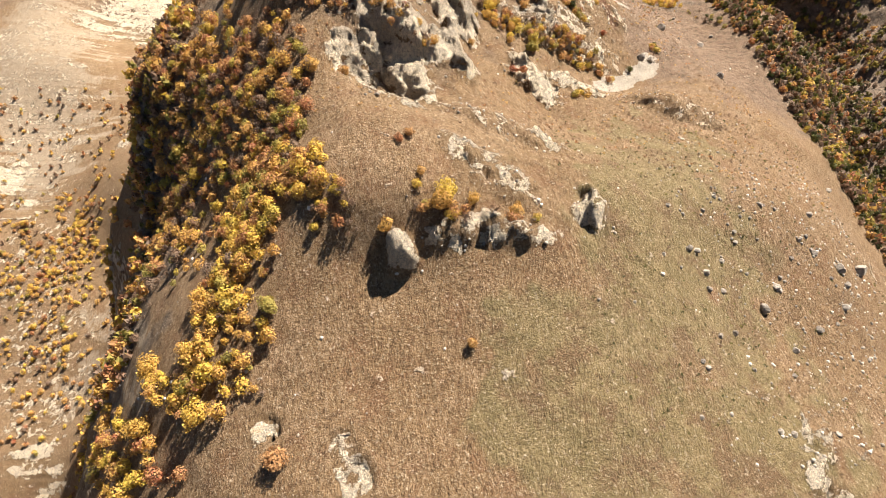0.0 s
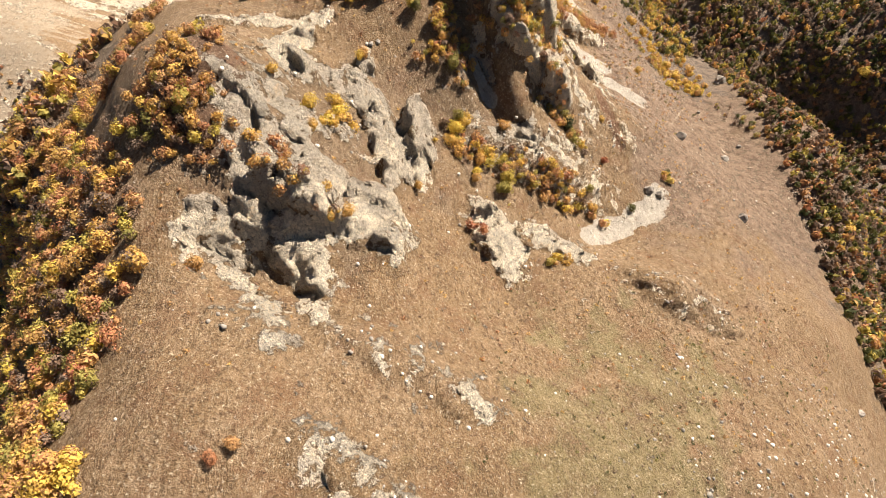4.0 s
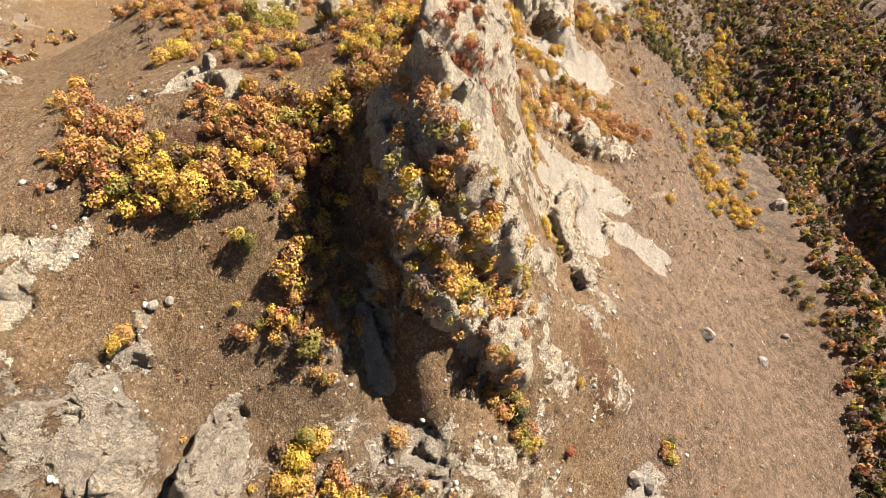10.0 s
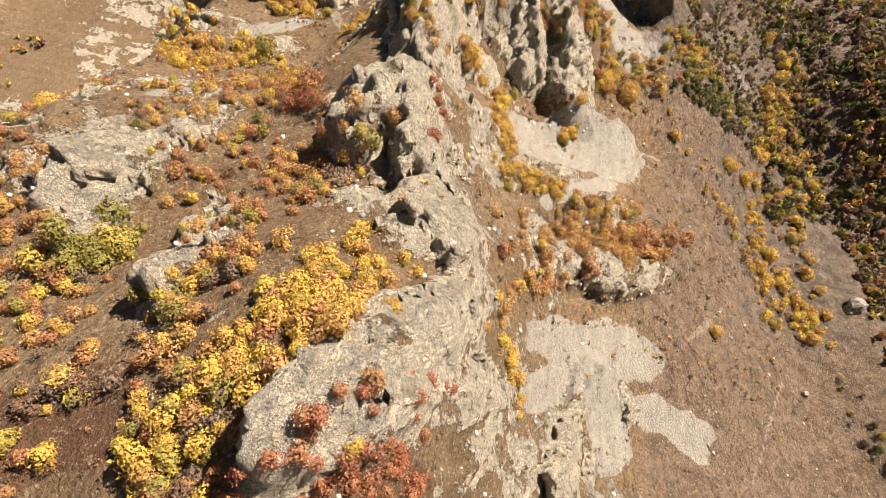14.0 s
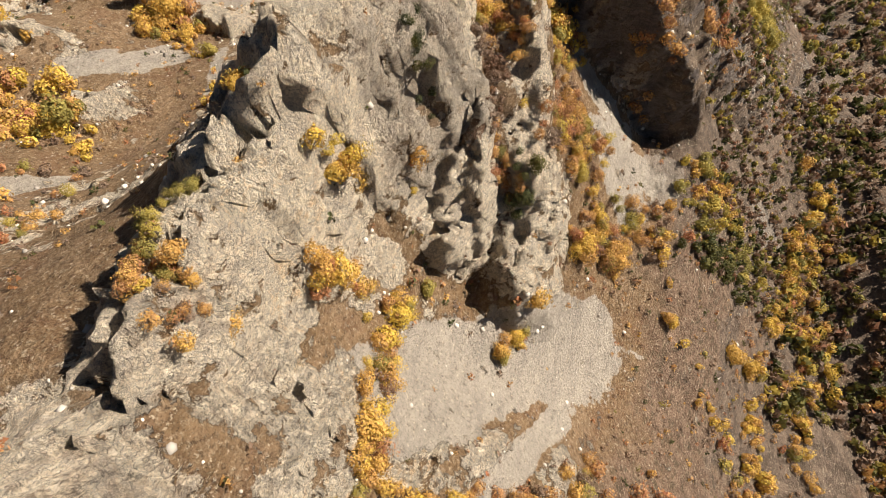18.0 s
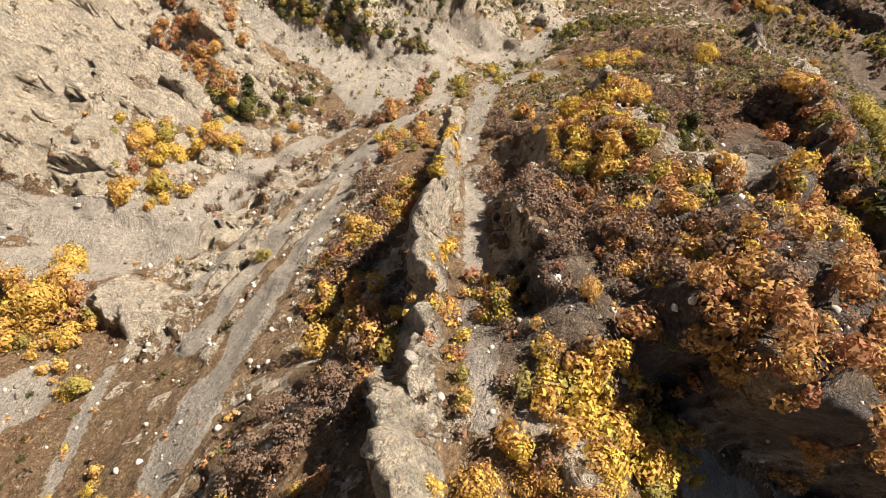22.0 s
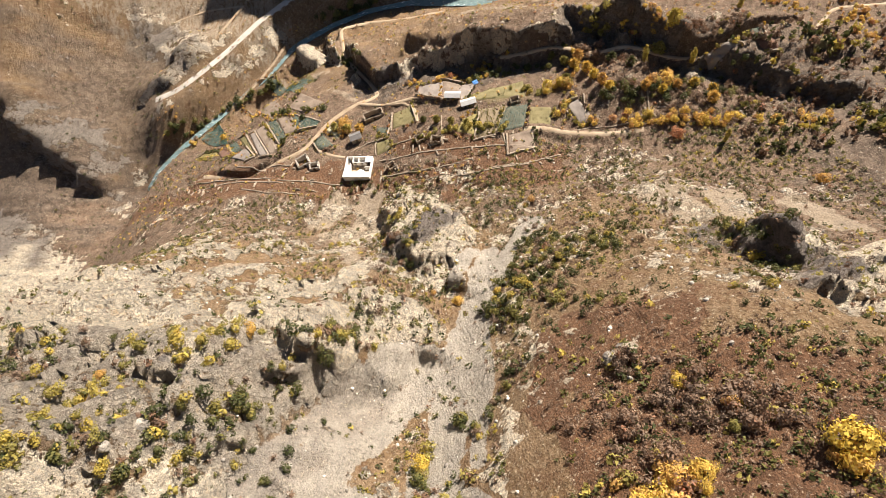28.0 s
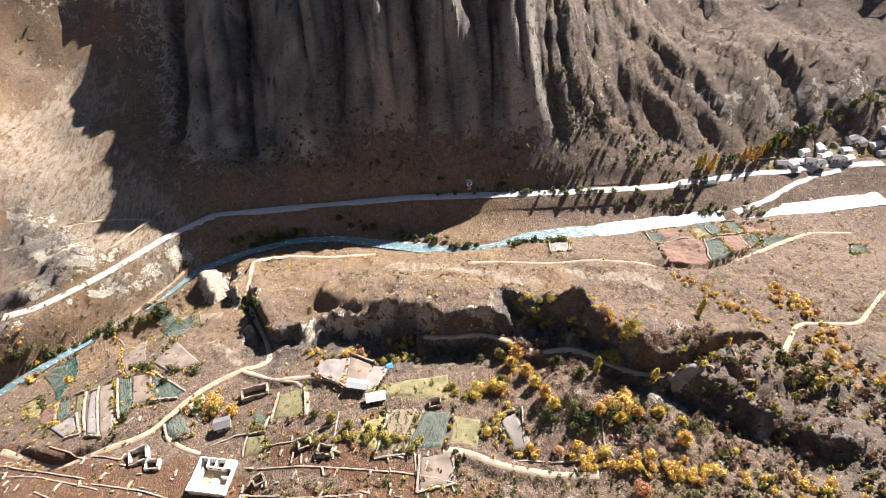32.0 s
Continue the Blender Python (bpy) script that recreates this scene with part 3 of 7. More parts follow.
def benches(x, y, z, rock):
    for (kind, wide, nodes), levels in zip(WAYS, LEVELS):
        reach = wide * (1.5 if kind == "river" else 1.1)
        lo, hi = nodes.min(0) - reach, nodes.max(0) + reach
        near = np.nonzero((x > lo[0]) & (x < hi[0]) & (y > lo[1]) & (y < hi[1]))
        px, py = x[near], y[near]
        best, lev = np.full(px.shape, 1e9), np.zeros(px.shape)
        for (ax, ay), (bx, by), a, b in zip(nodes[:-1], nodes[1:], levels[:-1], levels[1:]):
            dx, dy = bx - ax, by - ay
            t = np.clip(((px - ax) * dx + (py - ay) * dy) / (dx * dx + dy * dy), 0, 1)
            d = np.hypot(px - ax - t * dx, py - ay - t * dy)
            lev = np.where(d < best, a + (b - a) * t, lev)
            best = np.minimum(best, d)
        k = smooth(reach, 0.55 * wide, best)
        z[near] += k * (lev - z[near])
        rock[near] *= 1 - k
    return z, rock


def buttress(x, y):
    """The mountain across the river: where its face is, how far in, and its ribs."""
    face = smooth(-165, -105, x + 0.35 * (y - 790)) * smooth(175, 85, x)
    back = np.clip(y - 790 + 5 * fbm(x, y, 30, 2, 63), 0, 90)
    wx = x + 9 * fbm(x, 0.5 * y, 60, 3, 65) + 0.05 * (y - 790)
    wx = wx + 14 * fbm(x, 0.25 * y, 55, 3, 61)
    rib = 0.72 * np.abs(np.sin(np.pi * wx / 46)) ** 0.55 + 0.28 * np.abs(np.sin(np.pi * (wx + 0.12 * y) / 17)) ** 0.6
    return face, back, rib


def land(x, y):
    """Height and the bareness of the rock at places given as arrays."""
    x, y = np.asarray(x, float), np.asarray(y, float)
    z = broad(x, y)
    e = 4.0
    slope = np.hypot(broad(x + e, y) - z, broad(x, y + e) - z) / e
    rise, bare = crags(x, y)
    up, steep_bare = cliffs(x, y)
    z, finned = ribs(x, y, z + rise + up)
    bare = np.maximum(bare, finned)
    # the wooded country beyond the spur's eastern edge: ridges and ravines
    east = smooth(165, 215, x + 12 * fbm(x, y, 40, 2, 173)) * smooth(700, 600, y)
    z = z + east * (15 * ridged(x + 0.4 * y, 0.75 * y, 85, 3, 171) - 4)
    n = fbm(x, y, 26, 3, 5)
    steep = smooth(0.95, 1.35, slope + 0.35 * n) * smooth(-40, 60, z)
    patchy = np.clip(0.66 + 2.0 * fbm(x, y, 7, 3, 121), 0, 1)
    bare = np.maximum(np.maximum(bare, steep_bare), strip(ROCKS, x, y, 0.5 * n) * patchy)
    rock = np.clip(np.maximum(bare, 0.8 * steep * patchy), 0, 1)
    # the mountain across the river: steep buttresses
    face, back, rib = buttress(x, y)
    tall = smooth(8, 44, back + 12 * fbm(x, y, 24, 3, 62))
    z = z + face * (0.24 * back * smooth(120, 30, x) * smooth(-100, -35, x) + tall * ((30 - 20 * smooth(60, 130, x)) * rib - 16 - 12 * smooth(-40, -100, x) + 3.6 * ridged(x + 0.3 * y, 0.5 * y, 17, 4, 68) + 2.5 * cells(x + 0.2 * y, 0.7 * y, 9, 177)[0]))
    z = z - 0.46 * np.clip(y - 790, 0, 170) * smooth(60, 190, x) * smooth(900, 500, x)
    z = z - 0.22 * np.clip(y - 790, 0, 170) * smooth(-120, -175, x)
    gully = smooth(788, 830, y) * (1 - face)
    z = z + gully * 7 * ridged(x + 0.4 * y, 0.3 * y, 26, 4, 69)
    # ribs barer and paler than the gullies: their light put into the colour
    rock = np.maximum(rock, face * smooth(2, 22, back) * (0.25 + 0.75 * smooth(0.25, 0.6, rib)) * (1 - 0.7 * smooth(50, 110, x)))
    flank = smooth(785, 800, y) * smooth(60, 160, x)
    z = z + flank * smooth(0, 25, y - 792) * (3.6 * np.abs(np.sin(np.pi * (x + 0.9 * y + 9 * fbm(x, y, 50, 3, 179)) / 24)) ** 0.7 + 1.8 * np.abs(np.sin(np.pi * (x + 0.8 * y + 7 * fbm(x, y, 25, 3, 181)) / 9)) ** 0.7 - 3)
    hills = smooth(645, 680, y) * smooth(775, 735, y) + smooth(-190, -230, x) * smooth(560, 640, y)
    z = z + np.clip(hills, 0, 1) * (4.0 * fbm(x, y, 34, 3, 151) + 1.6 * ridged(x, y, 14, 3, 157))
    rock = rock * (1 - 0.9 * strip(SCREES, x, y))
    hard = np.nonzero(rock > 0.04)
    hx, hy, hr = x[hard], y[hard], rock[hard]
    wx, wy = hx + 1.6 * fbm(hx, hy, 4, 3, 131), hy + 1.6 * fbm(hx, hy, 4, 3, 137)
    along, over = 0.8 * wx + 0.6 * wy, 0.8 * wy - 0.6 * wx
    big, joint = cells(along * 0.6, over, 6.5, 3)
    small, crack = cells(along * 0.7, over, 2.3, 5)
    form = 2.0 * ridged(hx, hy, 16, 4, 11) + 3.0 * ledges(fbm(hx, hy, 13, 3, 13), 4) + 2.0 * big - 1.2 * smooth(0.2, 0.0, joint) + 1.0 * small + 0.5 * grain(hx / 1.5, hy / 1.5, 19)
    z[hard] += hr * form * (0.35 + 0.65 * smooth(-190, -135, hx) * smooth(230, 160, hx) * smooth(720, 650, hy))
    z = z + (1 - rock) * (1.3 * fbm(x, y, 22, 3, 3) + 0.35 * fbm(x, y, 4, 2, 8))
    return benches(x, y, z, rock)


def height(x, y):
    return float(land(np.array([float(x)]), np.array([float(y)]))[0][0])


# ---- materials ----
def mat(name, rough=0.9, metal=0.0):
    m = bpy.data.materials.new(name)
    m.use_nodes = True
    t = m.node_tree
    b = t.nodes["Principled BSDF"]
    b.inputs["Roughness"].default_value, b.inputs["Metallic"].default_value = rough, metal
    b.inputs["Specular IOR Level"].default_value = 0.25
    return m, t, b


def node(t, kind, **values):
    n = t.nodes.new(kind)
    for key, value in values.items():
        n.inputs[key.replace("_", " ")].default_value = value
    return n


def spots(t, scale, detail=4.0, rough=0.6, where="Generated", stretch=None):
    """Noise by place in metres: its grey value."""
    g = t.nodes.new("ShaderNodeNewGeometry")
    out = g.outputs["Position"]
    if where == "Object":
        out = t.nodes.new("ShaderNodeTexCoord").outputs["Object"]
    if stretch:
        mp = t.nodes.new("ShaderNodeMapping")
        mp.inputs["Scale"].default_value = stretch[:3]
        if len(stretch) > 3:
            mp.inputs["Rotation"].default_value = [radians(v) for v in stretch[3:]]
        t.links.new(out, mp.inputs["Vector"])
        out = mp.outputs["Vector"]
    n = node(t, "ShaderNodeTexNoise", Scale=scale, Detail=detail, Roughness=rough)
    t.links.new(out, n.inputs["Vector"])
    return n.outputs["Fac"]


def ramp(t, value, *stops):
    r = t.nodes.new("ShaderNodeValToRGB")
    e = r.color_ramp.elements
    while len(e) < len(stops):
        e.new(0.5)
    for one, (at, col) in zip(e, stops):
        one.position, one.color = at, (*col, 1) if len(col) == 3 else col
    t.links.new(value, r.inputs["Fac"])
    return r.outputs["Color"]


def grey(t, value, a, b):
    """A value taken from the span a..b to 0..1."""
    n = node(t, "ShaderNodeMapRange")
    n.interpolation_type = "SMOOTHSTEP"
    n.inputs["From Min"].default_value, n.inputs["From Max"].default_value = a, b
    t.links.new(value, n.inputs["Value"])
    return n.outputs["Result"]


def mixed(t, fac, a, b, how="MIX"):
    n = t.nodes.new("ShaderNodeMix")
    n.data_type, n.blend_type = "RGBA", how
    for socket, value in ((n.inputs["Factor"], fac), (n.inputs["A"], a), (n.inputs["B"], b)):
        if isinstance(value, (int, float)):
            socket.default_value = value
        elif isinstance(value, tuple):
            socket.default_value = (*value, 1)
        else:
            t.links.new(value, socket)
    return n.outputs["Result"]


def sums(t, how, a, b):
    n = t.nodes.new("ShaderNodeMath")
    n.operation = how
    for socket, value in zip(n.inputs, (a, b)):
        if isinstance(value, (int, float)):
            socket.default_value = value
        else:
            t.links.new(value, socket)
    return n.outputs[0]


def relief(t, b, value, depth, strength=1.0):
    n = node(t, "ShaderNodeBump", Strength=strength, Distance=depth)
    t.links.new(value, n.inputs["Height"])
    t.links.new(n.outputs["Normal"], b.inputs["Normal"])


def field(t, name):
    n = t.nodes.new("ShaderNodeAttribute")
    n.attribute_name = name
    return n.outputs["Fac"]


def rock_look(t, dark):
    """Colour and relief of the limestone."""
    big = spots(t, 0.05, 5, 0.6)
    fine = spots(t, 2.4, 7, 0.8)
    mid = spots(t, 0.5, 6, 0.75)
    bed = spots(t, 0.6, 6, 0.75, stretch=(0.45, 0.45, 2.4, 22, -28, 0))
    tone = sums(t, "ADD", sums(t, "MULTIPLY", big, 0.3), sums(t, "ADD", sums(t, "MULTIPLY", bed, 0.2), sums(t, "MULTIPLY", mid, 0.5)))
    col = ramp(t, tone, (0.36, (0.36, 0.28, 0.20)), (0.41, (0.70, 0.56, 0.40)), (0.45, (0.92, 0.77, 0.56)), (0.53, (0.96, 0.84, 0.64)), (0.60, (0.93, 0.70, 0.43)))
    col = mixed(t, sums(t, "MULTIPLY", grey(t, fine, 0.54, 0.62), 0.2), col, (0.28, 0.235, 0.185))
    col = mixed(t, sums(t, "MULTIPLY", grey(t, spots(t, 0.22, 8, 0.75), 0.58, 0.63), 0.35), col, (0.34, 0.23, 0.12))
    col = mixed(t, sums(t, "MULTIPLY", grey(t, spots(t, 0.9, 8, 0.8, stretch=(1, 1, 1.8, 22, -28, 0)), 0.57, 0.61), 0.6), col, (0.15, 0.125, 0.10))
    # darker rock, which also carries the shade put into the colour
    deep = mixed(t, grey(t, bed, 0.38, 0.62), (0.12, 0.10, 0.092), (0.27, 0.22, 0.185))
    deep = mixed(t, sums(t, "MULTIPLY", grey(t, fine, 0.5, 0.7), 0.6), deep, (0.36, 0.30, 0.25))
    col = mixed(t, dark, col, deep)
    split = sums(t, "ABSOLUTE", sums(t, "SUBTRACT", spots(t, 0.42, 5, 0.62, stretch=(1.5, 0.7, 0.35, 15, -20, 30)), 0.5), 0.0)
    split = sums(t, "MINIMUM", split, sums(t, "ABSOLUTE", sums(t, "SUBTRACT", spots(t, 0.8, 5, 0.65, stretch=(0.5, 1.4, 1.3, -20, 10, 0)), 0.5), 0.0))
    seam = grey(t, split, 0.002, 0.012)
    col = mixed(t, sums(t, "MULTIPLY", sums(t, "SUBTRACT", 1.0, seam), 0.6), col, (0.13, 0.105, 0.085))
    grit = spots(t, 7.0, 5, 0.75)
    fold = sums(t, "ABSOLUTE", sums(t, "SUBTRACT", spots(t, 0.75, 7, 0.68, stretch=(1.0, 1.0, 0.7, 25, -15, 0)), 0.5), 0.0)
    fold = sums(t, "MULTIPLY", grey(t, fold, 0.0, 0.11), 1.0)
    col = mixed(t, sums(t, "MULTIPLY", sums(t, "SUBTRACT", 1.0, grey(t, fold, 0.0, 0.2)), 0.4), col, (0.15, 0.12, 0.10))
    col = mixed(t, sums(t, "MULTIPLY", grey(t, spots(t, 0.33, 7, 0.75), 0.50, 0.57), 0.28), col, (0.42, 0.365, 0.31))
    rise = sums(t, "ADD", sums(t, "MULTIPLY", fine, 0.5), sums(t, "ADD", sums(t, "MULTIPLY", bed, 0.65), sums(t, "MULTIPLY", mid, 0.95)))
    rise = sums(t, "ADD", rise, sums(t, "ADD", sums(t, "MULTIPLY", grit, 0.16), sums(t, "MULTIPLY", seam, 0.25)))
    rise = sums(t, "ADD", rise, sums(t, "MULTIPLY", fold, 0.45))
    return col, rise


def ground_look():
    m, t, b = mat("mountain_ground", 0.95)
    rock, scree, green, red, sand, dark, dull = (field(t, n) for n in ("rock", "scree", "green", "red", "sand", "dark", "dull"))
    broad_n, mid, fine = spots(t, 0.035, 5, 0.6), spots(t, 0.3, 5, 0.65), spots(t, 2.2, 5, 0.75)
    tuft = spots(t, 1.1, 5, 0.7, stretch=(1.0, 0.45, 0.6, 0, 0, 30))
    grass = ramp(t, sums(t, "ADD", sums(t, "MULTIPLY", broad_n, 0.55), sums(t, "MULTIPLY", mid, 0.45)),
                 (0.33, (0.20, 0.125, 0.066)), (0.45, (0.32, 0.205, 0.105)), (0.55, (0.375, 0.25, 0.142)), (0.67, (0.44, 0.315, 0.195)))
    grass = mixed(t, grey(t, tuft, 0.40, 0.72), grass, (0.17, 0.105, 0.05))
    grass = mixed(t, sums(t, "MULTIPLY", grey(t, fine, 0.5, 0.66), 0.6), grass, (0.58, 0.46, 0.30))
    grass = mixed(t, grey(t, spots(t, 0.8, 8, 0.8), 0.50, 0.66), grass, (0.155, 0.09, 0.047))
    grass = mixed(t, sums(t, "MULTIPLY", grey(t, spots(t, 0.11, 6, 0.75), 0.5, 0.62), 0.55), grass, (0.25, 0.135, 0.07))
    soil = mixed(t, grey(t, mid, 0.36, 0.64), (0.16, 0.10, 0.066), (0.31, 0.205, 0.14))
    soil = mixed(t, grey(t, fine, 0.46, 0.66), soil, (0.38, 0.28, 0.195))
    soil = mixed(t, grey(t, spots(t, 0.5, 8, 0.8), 0.49, 0.62), soil, (0.13, 0.10, 0.062))
    grass = mixed(t, grey(t, sums(t, "ADD", dull, sums(t, "MULTIPLY", sums(t, "SUBTRACT", broad_n, 0.5), 1.5)), 0.35, 0.8), grass, soil)
    lawn = mixed(t, grey(t, mid, 0.35, 0.66), (0.24, 0.205, 0.095), (0.36, 0.285, 0.145))
    lawn = mixed(t, grey(t, spots(t, 0.09, 7, 0.75), 0.47, 0.62), lawn, (0.21, 0.135, 0.075))
    lawn = mixed(t, sums(t, "MULTIPLY", grey(t, spots(t, 0.7, 8, 0.8), 0.5, 0.62), 0.6), lawn, (0.13, 0.10, 0.05))
    lawn = mixed(t, sums(t, "MULTIPLY", grey(t, fine, 0.45, 0.7), 0.5), lawn, (0.16, 0.15, 0.06))
    col = mixed(t, sums(t, "MULTIPLY", green, 0.7), grass, lawn)
    rusty = mixed(t, grey(t, mid, 0.4, 0.62), (0.20, 0.105, 0.055), (0.28, 0.15, 0.08))
    rusty = mixed(t, grey(t, fine, 0.45, 0.7), rusty, (0.13, 0.075, 0.045))
    col = mixed(t, grey(t, sums(t, "ADD", red, sums(t, "MULTIPLY", sums(t, "SUBTRACT", mid, 0.5), 0.9)), 0.3, 0.75), col, rusty)
    pale = mixed(t, grey(t, mid, 0.35, 0.7), (0.41, 0.325, 0.23), (0.50, 0.41, 0.305))
    pale = mixed(t, sums(t, "MULTIPLY", grey(t, fine, 0.48, 0.7), 0.6), pale, (0.30, 0.22, 0.14))
    col = mixed(t, grey(t, sums(t, "ADD", sand, sums(t, "MULTIPLY", sums(t, "SUBTRACT", spots(t, 0.4, 7, 0.75, stretch=(1.3, 0.35, 0.7)), 0.5), 3.2)), 0.4, 0.8), col, pale)
    stones = node(t, "ShaderNodeTexVoronoi", Scale=1.5)
    g = t.nodes.new("ShaderNodeNewGeometry")
    t.links.new(g.outputs["Position"], stones.inputs["Vector"])
    flow = spots(t, 0.5, 5, 0.6, stretch=(1.0, 0.16, 0.4, 0, 0, 15))
    gravel = ramp(t, flow, (0.3, (0.35, 0.295, 0.235)), (0.5, (0.46, 0.39, 0.305)), (0.7, (0.55, 0.465, 0.36)))
    gravel = mixed(t, 0.35, gravel, mixed(t, stones.outputs["Distance"], (0.40, 0.365, 0.32), (0.12, 0.145, 0.125)))
    edge = sums(t, "ADD", scree, sums(t, "MULTIPLY", sums(t, "SUBTRACT", spots(t, 0.5, 7, 0.75), 0.5), 2.6))
    onscree = grey(t, edge, 0.42, 0.6)
    col = mixed(t, onscree, col, gravel)
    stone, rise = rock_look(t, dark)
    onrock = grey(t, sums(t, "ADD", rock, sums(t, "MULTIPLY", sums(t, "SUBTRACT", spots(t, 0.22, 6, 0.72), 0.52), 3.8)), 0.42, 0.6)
    # dark soil, also used for shade put into the ground colour
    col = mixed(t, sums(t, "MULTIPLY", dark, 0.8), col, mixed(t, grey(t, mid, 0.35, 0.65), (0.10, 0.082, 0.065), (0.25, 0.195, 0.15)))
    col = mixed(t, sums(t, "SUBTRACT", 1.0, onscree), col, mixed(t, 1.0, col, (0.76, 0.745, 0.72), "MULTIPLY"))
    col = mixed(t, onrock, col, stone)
    clod = spots(t, 1.25, 6, 0.8)
    soft_ground = sums(t, "SUBTRACT", 1.0, sums(t, "MULTIPLY", onrock, 0.9))
    col = mixed(t, sums(t, "MULTIPLY", grey(t, clod, 0.54, 0.63), sums(t, "MULTIPLY", soft_ground, 0.65)), col, mixed(t, 1.0, col, (0.30, 0.27, 0.24), "MULTIPLY"))
    chip = spots(t, 1.7, 6, 0.8, stretch=(1, 1, 1, 40, 15, 0))
    col = mixed(t, sums(t, "MULTIPLY", grey(t, chip, 0.56, 0.65), sums(t, "MULTIPLY", soft_ground, 0.65)), col, (0.78, 0.66, 0.47))
    speck = spots(t, 4.5, 4, 0.85)
    col = mixed(t, sums(t, "MULTIPLY", grey(t, speck, 0.52, 0.64), sums(t, "SUBTRACT", 0.8, sums(t, "MULTIPLY", onrock, 0.68))), col, mixed(t, 1.0, col, (0.35, 0.33, 0.31), "MULTIPLY"))
    t.links.new(col, b.inputs["Base Color"])
    soft = sums(t, "ADD", sums(t, "MULTIPLY", tuft, 0.5), sums(t, "MULTIPLY", fine, 0.35))
    soft = sums(t, "MULTIPLY", soft, 1.5)
    mix = t.nodes.new("ShaderNodeMix")
    t.links.new(onrock, mix.inputs["Factor"])
    t.links.new(soft, mix.inputs["A"])
    t.links.new(rise, mix.inputs["B"])
    relief(t, b, mix.outputs["Result"], 1.5, 1.0)
    return m


GROUND = ground_look()


# ---- the ground: one sheet ----
def sheet(name, xs, ys, material):
    X, Y = np.meshgrid(xs, ys)
    Z, rock = land(X, Y)
    wob = 0.75 * fbm(X, Y, 8, 4, 41)
    looks = {"rock": rock, "scree": strip(SCREES, X, Y, wob), "green": strip(GREENS, X, Y, 1.6 * wob),
             "red": strip(REDS, X, Y, 1.6 * wob), "sand": strip(SANDS, X, Y, 1.5 * wob),
             # dark: dark strips, and the gullies' shade between the ribs put into colour
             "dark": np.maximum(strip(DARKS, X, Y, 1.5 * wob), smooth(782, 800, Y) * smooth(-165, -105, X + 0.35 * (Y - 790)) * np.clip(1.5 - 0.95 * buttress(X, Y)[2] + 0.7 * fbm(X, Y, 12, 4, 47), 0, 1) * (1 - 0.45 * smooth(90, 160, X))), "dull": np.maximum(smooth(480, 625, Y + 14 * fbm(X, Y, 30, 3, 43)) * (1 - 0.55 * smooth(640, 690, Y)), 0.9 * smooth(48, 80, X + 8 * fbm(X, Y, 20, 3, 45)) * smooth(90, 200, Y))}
    out = np.clip(rock - 0.3, 0, 1)
    hard = np.nonzero(out > 0.02)
    hx, hy, hz = X[hard], Y[hard], Z[hard]
    ho = out[hard] * smooth(-170, -135, hx) * smooth(190, 155, hx) * smooth(690, 645, hy)
    u, v = 0.55 * hy + 0.5 * hz + 1.2 * fbm(hy, hz, 4, 2, 111), 1.1 * hz - 0.35 * hy
    p, q = 0.55 * hx + 0.5 * hz + 1.2 * fbm(hx, hz, 4, 2, 113), 1.1 * hz - 0.35 * hx
    X[hard] += ho * (1.0 * ridged(u, v, 6, 4, 101) + 0.4 * cells(u, v, 1.7, 117)[0] + 0.35 * grain(hy / 2, hz / 1.6, 107))
    Y[hard] += ho * (1.0 * ridged(p, q, 6, 4, 103) + 0.4 * cells(p, q, 1.7, 119)[0] + 0.35 * grain(hx / 2, hz / 1.6, 109))
    n, m = len(ys), len(xs)
    me = bpy.data.meshes.new(name)
    me.vertices.add(n * m)
    me.vertices.foreach_set("co", np.stack([X, Y, Z], -1).astype(np.float32).ravel())
    i = (np.arange(n - 1)[:, None] * m + np.arange(m - 1)).ravel()
    quads = np.stack([i, i + 1, i + m + 1, i + m], 1).astype(np.int32)
    me.loops.add(quads.size)
    me.loops.foreach_set("vertex_index", quads.ravel())
    me.polygons.add(len(quads))
    me.polygons.foreach_set("loop_start", np.arange(0, quads.size, 4, dtype=np.int32))
    me.polygons.foreach_set("loop_total", np.full(len(quads), 4, np.int32))
    me.update(calc_edges=True)
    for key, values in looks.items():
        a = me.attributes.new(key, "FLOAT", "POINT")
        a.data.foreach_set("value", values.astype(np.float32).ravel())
    me.polygons.foreach_set("use_smooth", np.ones(len(quads), bool))
    me.materials.append(material)
    return new(name, me)


def graded(lo, hi, grow, *spans):
    """Grid lines: (from, to, step) spans end to end, then ever wider steps out to both ends."""
    mid = [np.arange(p, q - 0.3 * st, st) for p, q, st in spans]
    mid = list(np.concatenate(mid)) + [spans[-1][1]]
    for end, way, s, rate in ((lo, -1, spans[0][2], grow), (hi, 1, spans[-1][2], grow)):
        at, more = mid[0] if way < 0 else mid[-1], []
        while (at - end) * way < 0:
            s *= rate
            at += way * s
            more.append(at)
        mid = more[::-1] + mid if way < 0 else mid + more
    return np.array(mid)


XS = graded(-1500, 1500, 1.055, (-130, -45, 1.0), (-45, 72, 0.62), (72, 150, 1.0))
YS = graded(-700, 2400, 1.022, (15, 105, 1.0), (105, 450, 0.62), (450, 640, 0.94))
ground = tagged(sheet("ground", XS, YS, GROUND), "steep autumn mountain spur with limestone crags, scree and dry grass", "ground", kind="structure")


